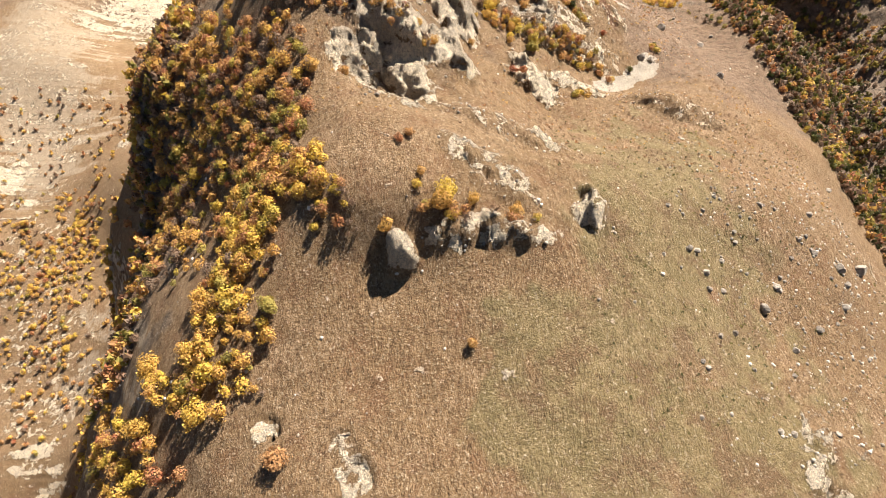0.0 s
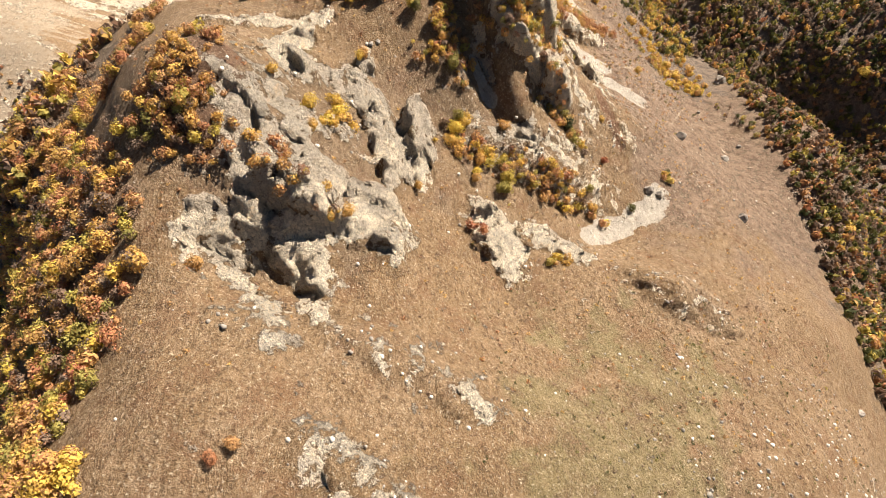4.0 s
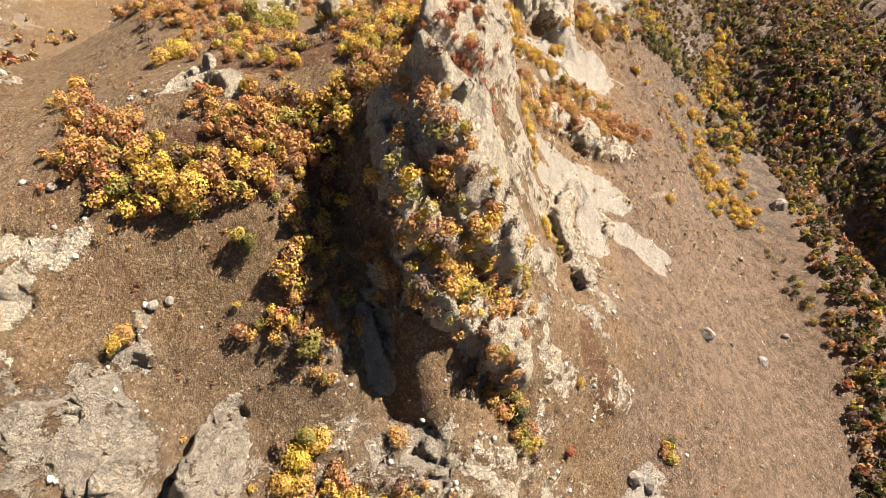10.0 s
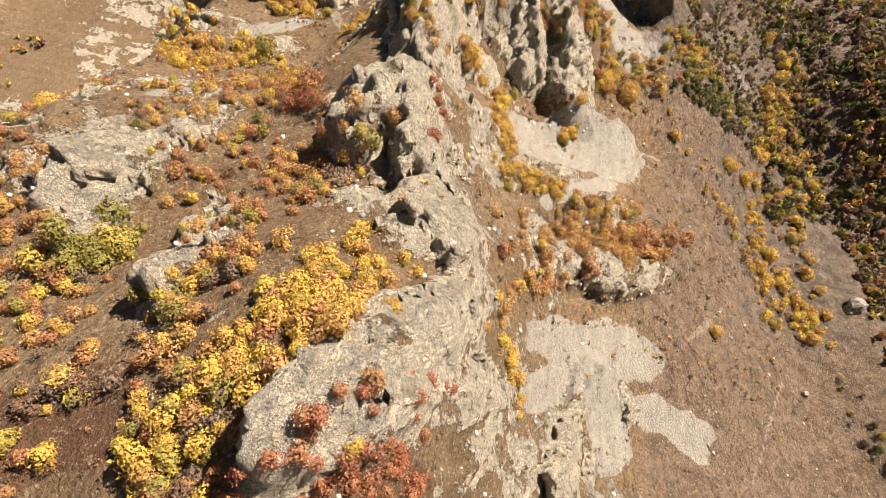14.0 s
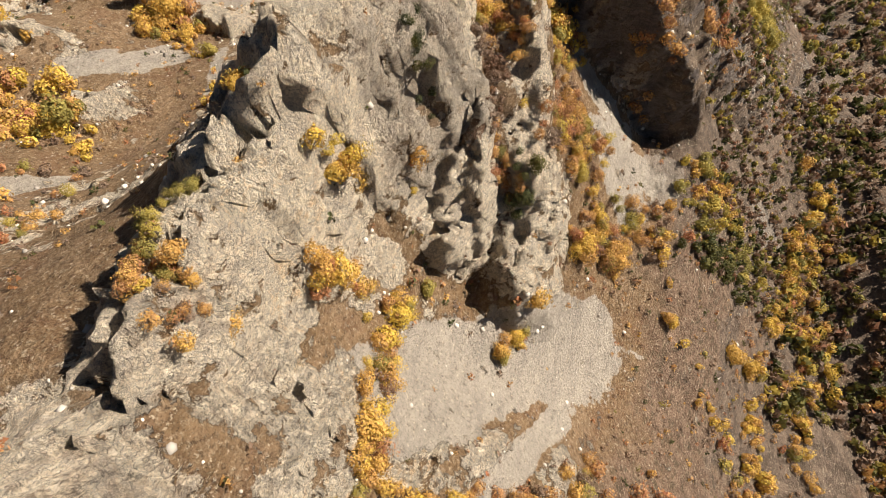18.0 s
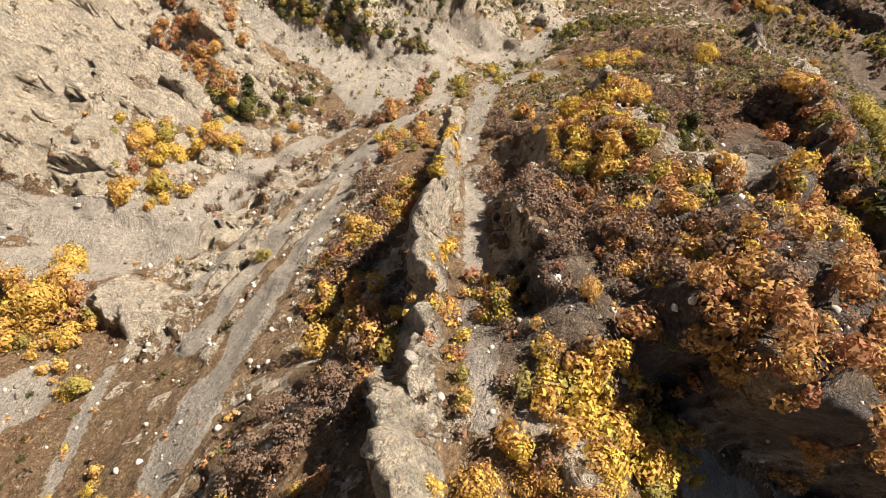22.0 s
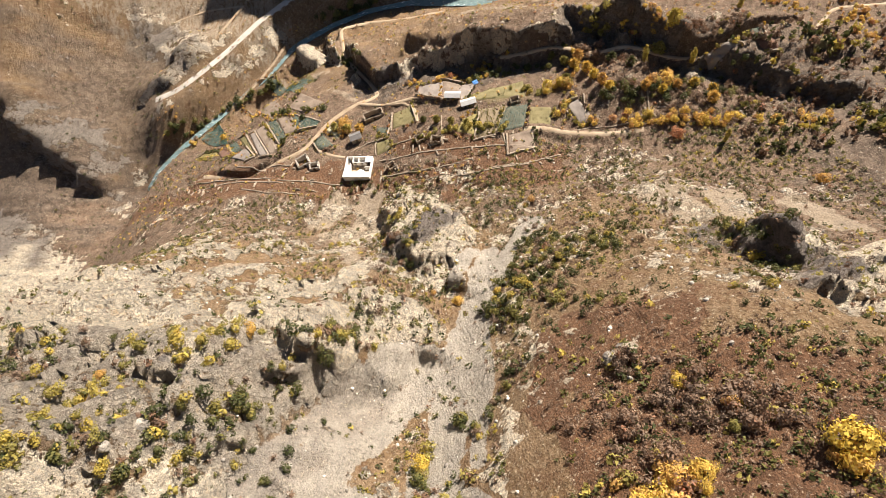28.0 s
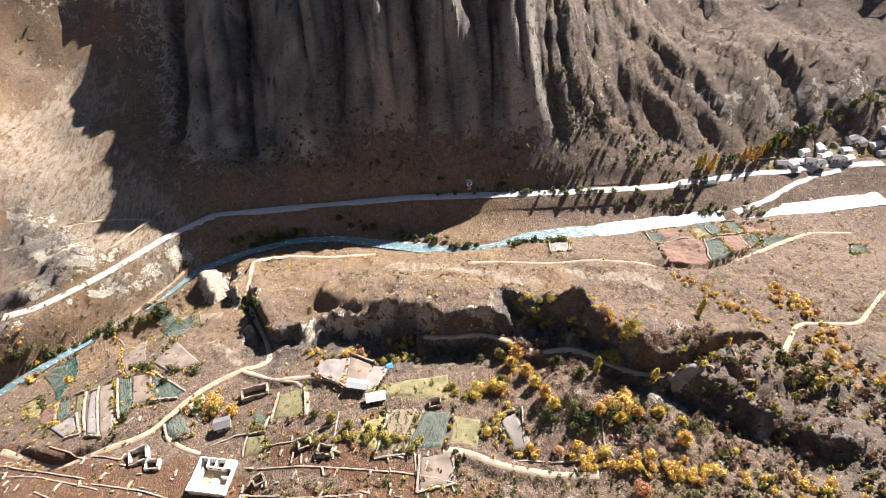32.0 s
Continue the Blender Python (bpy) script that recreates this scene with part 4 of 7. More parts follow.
# ---- plants ----
def leafage(seed, leaves, size, loose=False):
    """Three-cornered leaves of a crown one metre in radius: a lumpy, close-leaved dome with a few boughs standing out, or loose twigs."""
    r = np.random.RandomState(seed)
    way = r.normal(0, 1, (leaves, 3))
    way[:, 2] = way[:, 2] * 0.85 + 0.25
    way /= np.linalg.norm(way, axis=1, keepdims=True)
    lump = np.zeros(leaves)
    for k in range(9):
        d = r.normal(0, 1, 3)
        d /= np.linalg.norm(d)
        lump = np.maximum(lump, r.uniform(0.5, 1.0) * np.exp(-(1 - way @ d) / 0.16))
    deep = r.uniform(0.2, 1.0, leaves) if loose else 1.12 - 0.45 * r.uniform(0, 1, leaves) ** 1.5
    at = way * ((0.46 + 0.62 * lump) * deep)[:, None] * (r.uniform(0.8, 1.2), r.uniform(0.8, 1.2), r.uniform(0.75, 1.05)) + (0, 0, 0.72)
    at[:, 2] = np.maximum(at[:, 2], 0.05)
    side = np.cross(way, r.normal(0, 1, (leaves, 3)))
    side /= np.linalg.norm(side, axis=1, keepdims=True)
    up = np.cross(side, way + r.normal(0, 0.5, (leaves, 3)))
    up /= np.linalg.norm(up, axis=1, keepdims=True)
    a, b = size * r.uniform(0.6, 1.3, (2, leaves, 1))
    bend = 0.35 * way * a
    return np.stack([at - a * side - b * up - bend, at + a * side - b * up, at + b * up - bend], 1)


LEAFY = [leafage(k, 145, 0.125) for k in range(8)]
GREAT = [leafage(30 + k, 330, 0.085) for k in range(5)]
CLOSE = [leafage(100 + k, 560, 0.062) for k in range(5)]
LITTLE = [leafage(20 + k, 95, 0.15) for k in range(8)]
TWIGGY = [leafage(40 + k, 120, 0.085, True) for k in range(5)]
SMALL = [leafage(60 + k, 80, 0.19) for k in range(6)]
TINY = [leafage(80 + k, 22, 0.34) for k in range(5)]
MINI = [leafage(90 + k, 20, 0.26) for k in range(5)]
PALETTES = {"gold": (0.47, 0.62), "orange": (0.58, 0.74), "olive": (0.26, 0.42), "green": (0.06, 0.24), "brown": (0.86, 0.99),
            "rust": (0.61, 0.73), "red": (0.72, 0.80)}


def hue_of(palette, r):
    if palette == "mix":
        palette = r.choice(["gold", "gold", "orange", "orange", "rust", "brown", "brown", "olive"])
    if palette == "mixdark":
        palette = r.choice(["gold", "olive", "green", "brown", "rust", "brown"])
    if palette == "dusk":
        palette = r.choice(["brown", "brown", "brown", "green", "green", "olive"])
    if palette == "maquis":
        palette = r.choice(["green", "green", "green", "brown", "brown", "green", "olive"])
    if palette == "forest":
        palette = r.choice(["brown", "brown", "brown", "green", "green", "rust", "green", "brown", "orange", "olive"])
    if palette in ("gold", "orange") and r.uniform() < 0.3:
        palette = r.choice(["orange", "orange", "rust", "brown", "olive"])
    lo, hi = PALETTES[palette]
    return r.uniform(lo, hi)


def leaf_look(name, by_object=False, span=(0.0, 1.0)):
    m, t, b = mat(name, 0.75)
    if by_object:
        info = t.nodes.new("ShaderNodeObjectInfo")
        n = node(t, "ShaderNodeMapRange")
        n.inputs["To Min"].default_value, n.inputs["To Max"].default_value = span
        t.links.new(info.outputs["Random"], n.inputs["Value"])
        tone = n.outputs["Result"]
    else:
        tone = field(t, "tone")
        own = t.nodes.new("ShaderNodeNewGeometry")
        tone = sums(t, "ADD", tone, sums(t, "MULTIPLY", sums(t, "SUBTRACT", own.outputs["Random Per Island"], 0.5), 0.09))
    col = ramp(t, tone, (0.0, (0.06, 0.075, 0.028)), (0.16, (0.12, 0.125, 0.04)), (0.34, (0.50, 0.42, 0.11)), (0.48, (0.88, 0.65, 0.115)),
               (0.58, (0.82, 0.51, 0.14)), (0.68, (0.60, 0.34, 0.15)), (0.77, (0.58, 0.21, 0.11)), (0.86, (0.31, 0.19, 0.115)), (1.0, (0.34, 0.255, 0.185)))
    g = t.nodes.new("ShaderNodeNewGeometry")
    col = mixed(t, sums(t, "MULTIPLY", g.outputs["Random Per Island"], 0.6), col, mixed(t, 1.0, col, (0.38, 0.34, 0.33), "MULTIPLY"))
    col = mixed(t, 1.0, col, (0.88, 0.88, 0.88), "MULTIPLY")
    t.links.new(col, b.inputs["Base Color"])
    thin = t.nodes.new("ShaderNodeBsdfTranslucent")
    t.links.new(col, thin.inputs["Color"])
    mix = t.nodes.new("ShaderNodeMixShader")
    mix.inputs["Fac"].default_value = 0.3
    t.links.new(b.outputs[0], mix.inputs[1])
    t.links.new(thin.outputs[0], mix.inputs[2])
    t.links.new(mix.outputs[0], t.nodes["Material Output"].inputs["Surface"])
    return m


FOLIAGE = leaf_look("autumn_foliage")


def bark_look():
    m, t, b = mat("bark", 0.95)
    t.links.new(ramp(t, spots(t, 3.0, 5, 0.7, "Object"), (0.3, (0.07, 0.05, 0.035)), (0.7, (0.19, 0.15, 0.11))), b.inputs["Base Color"])
    return m


BARK = bark_look()


def quads_mesh(name, corners, material, tone=None):
    """One mesh of loose leaves, each with as many corners as given."""
    n, k = corners.shape[:2]
    me = bpy.data.meshes.new(name)
    me.vertices.add(k * n)
    me.vertices.foreach_set("co", corners.astype(np.float32).ravel())
    me.loops.add(k * n)
    me.loops.foreach_set("vertex_index", np.arange(k * n, dtype=np.int32))
    me.polygons.add(n)
    me.polygons.foreach_set("loop_start", np.arange(0, k * n, k, dtype=np.int32))
    me.polygons.foreach_set("loop_total", np.full(n, k, np.int32))
    me.update(calc_edges=True)
    if tone is not None:
        me.attributes.new("tone", "FLOAT", "POINT").data.foreach_set("value", np.repeat(tone, k).astype(np.float32))
    me.materials.append(material)
    return me


def part(name, bm, material, parent, label=""):
    me = bpy.data.meshes.new(name)
    bm.to_mesh(me)
    bm.free()
    me.materials.append(material)
    ob = new(name, me)
    ob.parent = parent
    return tagged(ob, label)


class Thicket:
    """Plants past counting, gathered into one mesh."""

    def __init__(self):
        self.corners, self.tones = [], []

    def plant(self, crown, x, y, z, wide, high, turn, tone):
        c, s = math.cos(turn), math.sin(turn)
        p = crown * (wide, wide, high)
        q = np.stack([p[..., 0] * c - p[..., 1] * s + x, p[..., 0] * s + p[..., 1] * c + y, p[..., 2] + z], -1)
        self.corners.append(q)
        self.tones.append(np.full(len(q), tone))

    def done(self, name, label, category):
        me = quads_mesh(name, np.concatenate(self.corners), FOLIAGE, np.concatenate(self.tones))
        return tagged(new(name, me), label, category, kind="stuff")


GROVES, LONES = [], []


def grove(x0, y0, x1, y1, wide, count, palette, size):
    GROVES.append((x0, y0, x1, y1, wide, count, palette, size))


def lone(palette, x, y, size):
    LONES.append((palette, x, y, size))


grove(-56, 126, -48, 72, 11.7, 150, "mix", 2.6)
grove(-55, 76, -56, 35, 11.6, 130, "gold", 2.6)
grove(-105, 168, -98, 88, 20.8, 170, "mix", 3.4)
grove(-63, 34, -65, 27, 4.2, 25, "gold", 2.2)
grove(-400, 247, -334, 165, 43.6, 110, "gold", 3.6)
grove(-362, 140, -320, 93, 34.4, 40, "gold", 3.6)
grove(-118, 28, -76, 11, 10.7, 40, "gold", 2.8)
grove(-344, 224, -320, 224, 12.1, 14, "gold", 3.6)
grove(-82, 38, -75, 31, 3.1, 8, "gold", 2.5)
grove(-11, 61, 13, 61, 1.9, 16, "mix", 1.7)
grove(-30, 64, -26, 56, 2.5, 10, "brown", 1.6)
grove(-75, 128, -55, 76, 13.4, 150, "mix", 2.3)
grove(-38, 72, -32, 60, 5.4, 40, "gold", 1.9)
grove(-43, 139, -36, 132, 7.1, 36, "mix", 2.2)
grove(-85, 201, -71, 158, 8.2, 40, "mix", 2.6)
grove(-365, 270, -346, 197, 24.3, 40, "gold", 3.6)
grove(-18, 127, -12, 124, 3.4, 10, "mix", 1.6)
grove(-28, 134, -18, 129, 4.2, 10, "orange", 1.8)
grove(-40, 151, -36, 133, 6.5, 60, "orange", 1.6)
grove(-11, 203, -29, 204, 6.0, 40, "mix", 2.2)
grove(5, 205, 7, 185, 5.1, 45, "mix", 2.1)
grove(31, 206, 22, 209, 9.2, 55, "mix", 2.2)
grove(36, 189, 48, 180, 2.6, 16, "mix", 2.2)
grove(10, 165, 50, 163, 5.7, 60, "mix", 2.3)
grove(-35, 201, -28, 206, 4.7, 14, "orange", 2.1)
grove(124, 401, 130, 299, 7.0, 46, "gold", 2.9)
grove(82, 189, 83, 185, 1.6, 4, "gold", 2.3)
grove(142, 260, 189, 150, 4.5, 90, "mixdark", 2.3)
grove(36, 137, 41, 138, 1.8, 8, "gold", 2.0)
grove(15, 140, 18, 140, 2.1, 7, "red", 1.7)
grove(-22, 199, -10, 204, 4.4, 36, "gold", 1.8)
grove(-9, 217, 5, 219, 5.6, 60, "mix", 1.7)
grove(-3, 209, 9, 190, 4.2, 50, "mix", 1.5)
grove(-2, 187, 9, 186, 2.5, 14, "gold", 1.4)
grove(18, 203, 34, 199, 7.8, 75, "mix", 1.8)
grove(38, 191, 44, 182, 2.3, 14, "mix", 1.8)
grove(-50, 221, -29, 208, 5.2, 30, "orange", 1.9)
grove(10, 165, 47, 163, 4.4, 46, "mix", 2.0)
grove(-17, 153, -15, 151, 3.5, 8, "gold", 2.1)
grove(19, 219, 27, 208, 2.4, 14, "orange", 1.2)
grove(4, 231, 15, 219, 3.3, 24, "mix", 1.6)
grove(30, 255, 38, 275, 2.1, 10, "gold", 1.9)
grove(66, 350, 122, 294, 3.6, 30, "gold", 2.2)
grove(127, 297, 128, 289, 4.7, 10, "gold", 2.8)
grove(36, 270, 75, 300, 5.4, 40, "rust", 2.8)
grove(23, 201, 38, 201, 4.7, 40, "mix", 1.6)
grove(-13, 217, 0, 210, 5.2, 60, "rust", 1.4)
grove(-17, 201, -12, 200, 1.8, 10, "gold", 1.9)
grove(-25, 249, -23, 253, 4.5, 7, "olive", 3.3)
grove(6, 238, 16, 251, 3.6, 60, "gold", 1.3)
grove(1, 262, 7, 276, 3.7, 30, "mix", 1.6)
grove(3, 221, 7, 230, 2.6, 40, "gold", 1.2)
grove(-8, 215, 3, 214, 4.3, 40, "orange", 1.3)
grove(22, 235, 25, 234, 2.3, 20, "red", 1.2)
grove(-138, 361, -68, 330, 6.7, 20, "gold", 3.6)
grove(-27, 248, -21, 253, 2.6, 9, "olive", 2.6)
grove(-15, 232, -6, 236, 2.4, 16, "brown", 1.7)
grove(-46, 301, -13, 291, 4.0, 20, "orange", 2.3)
grove(20, 310, 28, 289, 2.0, 12, "gold", 2.1)
grove(33, 253, 38, 243, 1.3, 14, "gold", 1.7)
grove(41, 227, 46, 224, 1.3, 8, "gold", 1.7)
grove(33, 279, 69, 295, 5.1, 34, "rust", 2.5)
grove(41, 293, 59, 301, 3.3, 14, "mix", 2.5)
grove(-67, 256, -33, 242, 3.8, 20, "orange", 2.0)
grove(15, 226, 16, 227, 1.2, 6, "orange", 0.9)
grove(47, 342, 57, 347, 3.5, 10, "gold", 2.7)
grove(119, 385, 138, 345, 7.2, 40, "gold", 2.8)
grove(120, 312, 128, 291, 3.5, 12, "gold", 3.1)
grove(71, 374, 101, 363, 8.1, 30, "olive", 2.5)
grove(-75, 320, -49, 324, 6.1, 46, "gold", 2.7)
grove(-73, 366, -60, 365, 5.9, 14, "gold", 3.5)
grove(4, 307, 9, 304, 2.5, 40, "mix", 1.0)
grove(3, 308, 4, 313, 1.5, 20, "olive", 0.8)
grove(21, 311, 25, 296, 1.6, 16, "gold", 2.1)
grove(26, 290, 38, 292, 2.7, 24, "gold", 2.0)
grove(42, 290, 61, 290, 6.1, 46, "mix", 2.2)
grove(31, 351, 43, 362, 4.1, 30, "mix", 2.0)
grove(47, 346, 67, 357, 6.2, 30, "mix", 2.5)
grove(43, 322, 37, 314, 1.7, 8, "gold", 1.9)
grove(27, 343, 31, 337, 2.2, 12, "green", 1.5)
grove(-22, 293, -11, 291, 3.0, 14, "orange", 1.8)
grove(-23, 289, -17, 281, 2.9, 14, "mix", 1.6)
grove(117, 357, 126, 394, 6.1, 60, "gold", 2.7)
grove(110, 339, 115, 293, 4.3, 40, "gold", 2.2)
grove(76, 359, 96, 356, 4.9, 30, "green", 1.8)
grove(10, 322, 12, 325, 1.7, 8, "gold", 1.6)
grove(13, 313, 15, 315, 2.0, 6, "gold", 2.2)
grove(13, 290, 15, 286, 0.9, 7, "red", 1.3)
grove(14, 282, 15, 281, 1.2, 5, "red", 1.4)
grove(-13, 287, -12, 288, 2.2, 8, "red", 1.7)
grove(16, 367, 25, 376, 6.4, 50, "gold", 1.8)
grove(32, 360, 43, 353, 3.7, 34, "mix", 1.9)
grove(16, 358, 24, 343, 2.2, 34, "brown", 1.5)
grove(24, 342, 29, 339, 2.0, 20, "rust", 1.3)
grove(-18, 391, -2, 375, 4.3, 16, "mix", 2.5)
grove(29, 386, 60, 405, 6.5, 80, "rust", 1.8)
grove(72, 463, 97, 459, 5.7, 40, "olive", 3.0)
grove(49, 348, 57, 342, 3.6, 24, "mix", 2.0)
grove(13, 340, 16, 337, 1.3, 14, "green", 0.9)
grove(11, 323, 11, 324, 1.5, 6, "gold", 1.3)
grove(13, 313, 15, 315, 1.7, 8, "gold", 1.6)
grove(20, 313, 21, 315, 1.9, 8, "gold", 1.6)
grove(3, 324, 3, 324, 1.1, 8, "gold", 1.0)
grove(-73, 365, 9, 334, 2.9, 12, "gold", 2.1)
grove(2, 361, 12, 357, 3.5, 44, "mix", 1.1)
grove(-5, 357, 7, 354, 3.9, 40, "gold", 1.4)
grove(-31, 344, 7, 349, 6.2, 90, "gold", 1.3)
grove(-17, 384, -14, 396, 5.6, 50, "brown", 2.2)
grove(-8, 364, -1, 375, 4.7, 50, "brown", 1.8)
grove(-14, 396, -13, 409, 3.5, 24, "mix", 2.0)
grove(-7, 407, 9, 375, 1.2, 20, "gold", 1.4)
grove(11, 368, 18, 359, 2.6, 30, "gold", 1.4)
grove(16, 379, 22, 379, 4.6, 44, "gold", 1.4)
grove(25, 377, 32, 376, 3.5, 24, "gold", 1.7)
grove(17, 370, 23, 357, 1.6, 30, "orange", 1.1)
grove(30, 369, 40, 358, 3.5, 36, "mix", 1.6)
grove(-2, 416, 24, 393, 6.4, 90, "brown", 1.7)
grove(12, 418, 18, 412, 4.0, 16, "gold", 2.4)
grove(26, 396, 31, 386, 4.1, 60, "rust", 1.3)
grove(47, 439, 50, 407, 5.2, 40, "orange", 1.9)
grove(73, 463, 96, 459, 4.9, 30, "olive", 2.7)
grove(44, 382, 56, 383, 3.5, 14, "rust", 1.7)
grove(-70, 363, -62, 364, 4.2, 10, "gold", 3.2)
grove(74, 374, 84, 374, 5.7, 20, "gold", 2.2)
grove(17, 354, 21, 352, 2.3, 30, "brown", 1.1)
grove(-68, 417, -76, 401, 5.0, 14, "gold", 2.6)
grove(-72, 392, -68, 397, 4.1, 8, "gold", 2.5)
grove(-45, 420, -60, 397, 1.6, 16, "brown", 2.0)
grove(-24, 411, -9, 389, 4.0, 50, "brown", 1.7)
grove(-22, 424, -36, 462, 2.3, 24, "mix", 1.8)
grove(-17, 394, -12, 393, 1.9, 8, "gold", 2.0)
grove(2, 413, 13, 401, 5.3, 110, "brown", 1.3)
grove(12, 430, 17, 418, 3.0, 20, "gold", 1.7)
grove(7, 423, 13, 412, 2.5, 24, "gold", 1.4)
grove(18, 419, 22, 415, 1.4, 10, "olive", 1.5)
grove(15, 406, 21, 398, 3.9, 90, "rust", 1.0)
grove(22, 393, 27, 395, 3.7, 100, "mix", 0.9)
grove(26, 406, 25, 401, 1.6, 14, "gold", 1.0)
grove(7, 387, 11, 385, 2.9, 36, "mix", 1.2)
grove(-14, 382, -1, 379, 4.7, 50, "gold", 1.5)
grove(17, 401, 12, 389, 4.3, 90, "brown", 1.0)
grove(-76, 407, -71, 404, 4.1, 14, "gold", 2.9)
grove(-70, 415, -64, 413, 2.2, 8, "gold", 2.4)
grove(25, 424, 30, 422, 3.9, 40, "maquis", 1.0)
grove(11, 483, 45, 442, 4.5, 60, "brown", 1.9)
grove(47, 446, 50, 435, 2.3, 20, "orange", 1.8)
grove(-15, 431, -9, 417, 0.9, 8, "gold", 1.5)
grove(1, 388, 5, 381, 0.8, 14, "gold", 1.0)
grove(-83, 436, -72, 427, 6.0, 40, "rust", 1.9)
grove(-69, 429, -56, 435, 4.5, 34, "maquis", 1.6)
grove(-92, 459, -87, 454, 4.2, 18, "mix", 2.5)
grove(-89, 466, -64, 470, 8.6, 90, "maquis", 1.6)
grove(-63, 468, -41, 475, 2.8, 40, "maquis", 1.6)
grove(-36, 435, -48, 432, 2.0, 20, "brown", 1.6)
grove(19, 408, 20, 407, 1.4, 6, "green", 1.2)
grove(44, 449, 46, 444, 2.5, 8, "gold", 1.7)
grove(-93, 457, -87, 453, 5.7, 30, "gold", 2.5)
grove(-77, 470, -70, 466, 8.1, 50, "olive", 1.4)
grove(-76, 460, -44, 472, 2.7, 60, "maquis", 1.4)
grove(-62, 482, -45, 497, 4.0, 50, "maquis", 1.4)
grove(-34, 465, -31, 450, 1.3, 22, "maquis", 1.3)
grove(-27, 468, -22, 456, 1.8, 14, "olive", 1.8)
grove(-21, 484, -14, 466, 2.1, 8, "olive", 2.3)
grove(10, 470, 16, 470, 3.2, 16, "gold", 2.4)
grove(13, 435, 16, 433, 2.8, 20, "gold", 1.6)
grove(10, 429, 12, 427, 2.9, 16, "gold", 1.4)
grove(18, 430, 19, 429, 2.2, 10, "gold", 1.6)
grove(-2, 438, 0, 437, 1.8, 6, "orange", 1.6)
grove(-7, 444, -6, 431, 2.3, 26, "brown", 1.5)
grove(-3, 432, 4, 427, 3.8, 50, "brown", 1.4)
grove(23, 448, 30, 437, 7.2, 100, "brown", 1.3)
grove(38, 479, 46, 471, 2.5, 24, "brown", 2.2)
grove(1, 529, 15, 510, 5.4, 60, "maquis", 1.3)
grove(-31, 429, -25, 422, 3.0, 24, "mix", 1.6)
grove(-36, 444, -34, 436, 2.3, 14, "rust", 1.7)
grove(-72, 423, -66, 429, 5.0, 24, "maquis", 1.7)
grove(-18, 424, -25, 437, 1.6, 16, "mix", 1.4)
grove(-13, 429, -11, 422, 0.9, 8, "gold", 1.4)
grove(23, 432, 26, 429, 2.9, 40, "brown", 1.0)
grove(20, 484, 29, 483, 2.2, 26, "brown", 1.4)
grove(-4, 462, -2, 463, 1.7, 6, "gold", 1.8)
grove(-81, 448, -72, 441, 2.6, 14, "orange", 1.6)
grove(-87, 442, -85, 429, 3.2, 12, "rust", 1.7)
grove(-39, 504, -33, 509, 3.5, 22, "maquis", 2.4)
grove(-64, 503, -53, 503, 5.6, 40, "olive", 1.3)
grove(-71, 485, -66, 491, 6.0, 50, "olive", 1.2)
grove(-5, 515, 8, 541, 5.4, 90, "maquis", 1.3)
grove(7, 530, 25, 534, 6.1, 90, "maquis", 1.1)
grove(27, 532, 44, 548, 6.7, 60, "maquis", 1.0)
grove(20, 486, 26, 486, 4.1, 30, "brown", 1.6)
grove(15, 495, 16, 493, 2.2, 10, "brown", 1.4)
grove(35, 477, 35, 476, 2.2, 6, "gold", 2.7)
grove(11, 472, 17, 473, 3.7, 20, "gold", 2.1)
grove(30, 484, 32, 482, 3.9, 14, "brown", 1.8)
grove(-14, 490, -11, 486, 1.5, 6, "maquis", 2.2)
grove(-22, 481, -20, 476, 1.9, 8, "maquis", 2.1)
grove(9, 557, 34, 566, 5.8, 60, "brown", 1.0)
grove(-34, 548, -35, 515, 2.5, 30, "maquis", 1.3)
grove(-68, 599, -6, 579, 3.2, 20, "maquis", 1.2)
grove(39, 503, 57, 518, 3.4, 40, "maquis", 1.0)
grove(15, 474, 15, 471, 1.3, 4, "gold", 1.7)
grove(-8, 490, -1, 500, 1.5, 24, "maquis", 1.0)
grove(-74, 554, -37, 564, 3.0, 40, "olive", 1.0)
grove(-27, 561, -30, 534, 2.1, 24, "maquis", 1.2)
grove(-7, 517, -1, 511, 2.4, 16, "maquis", 1.6)
grove(54, 534, 54, 522, 5.9, 40, "maquis", 1.4)
grove(27, 616, 40, 654, 2.8, 26, "gold", 1.7)
grove(39, 603, 77, 594, 3.4, 60, "gold", 1.8)
grove(77, 594, 116, 587, 4.0, 30, "gold", 1.7)
grove(60, 614, 72, 620, 3.1, 10, "gold", 3.1)
grove(-35, 652, -5, 644, 1.8, 30, "gold", 1.4)
grove(-5, 644, 27, 643, 3.4, 30, "green", 1.6)
grove(-35, 612, -14, 613, 1.6, 24, "olive", 1.2)
grove(-14, 613, 3, 608, 2.3, 26, "olive", 1.4)
grove(-111, 658, -83, 649, 1.3, 16, "green", 1.6)
grove(-190, 687, -137, 715, 2.5, 50, "green", 2.2)
grove(-98, 760, -70, 764, 2.8, 24, "green", 2.6)
grove(-32, 768, 65, 731, 3.3, 60, "green", 2.1)
grove(41, 635, 60, 614, 9.8, 60, "brown", 1.9)
grove(67, 607, 112, 603, 8.2, 110, "brown", 1.7)
grove(47, 612, 89, 609, 5.9, 60, "green", 1.9)
grove(60, 644, 71, 635, 5.3, 40, "gold", 1.1)
grove(111, 675, 130, 657, 6.8, 50, "gold", 1.2)
grove(78, 631, 100, 639, 4.2, 60, "brown", 1.6)
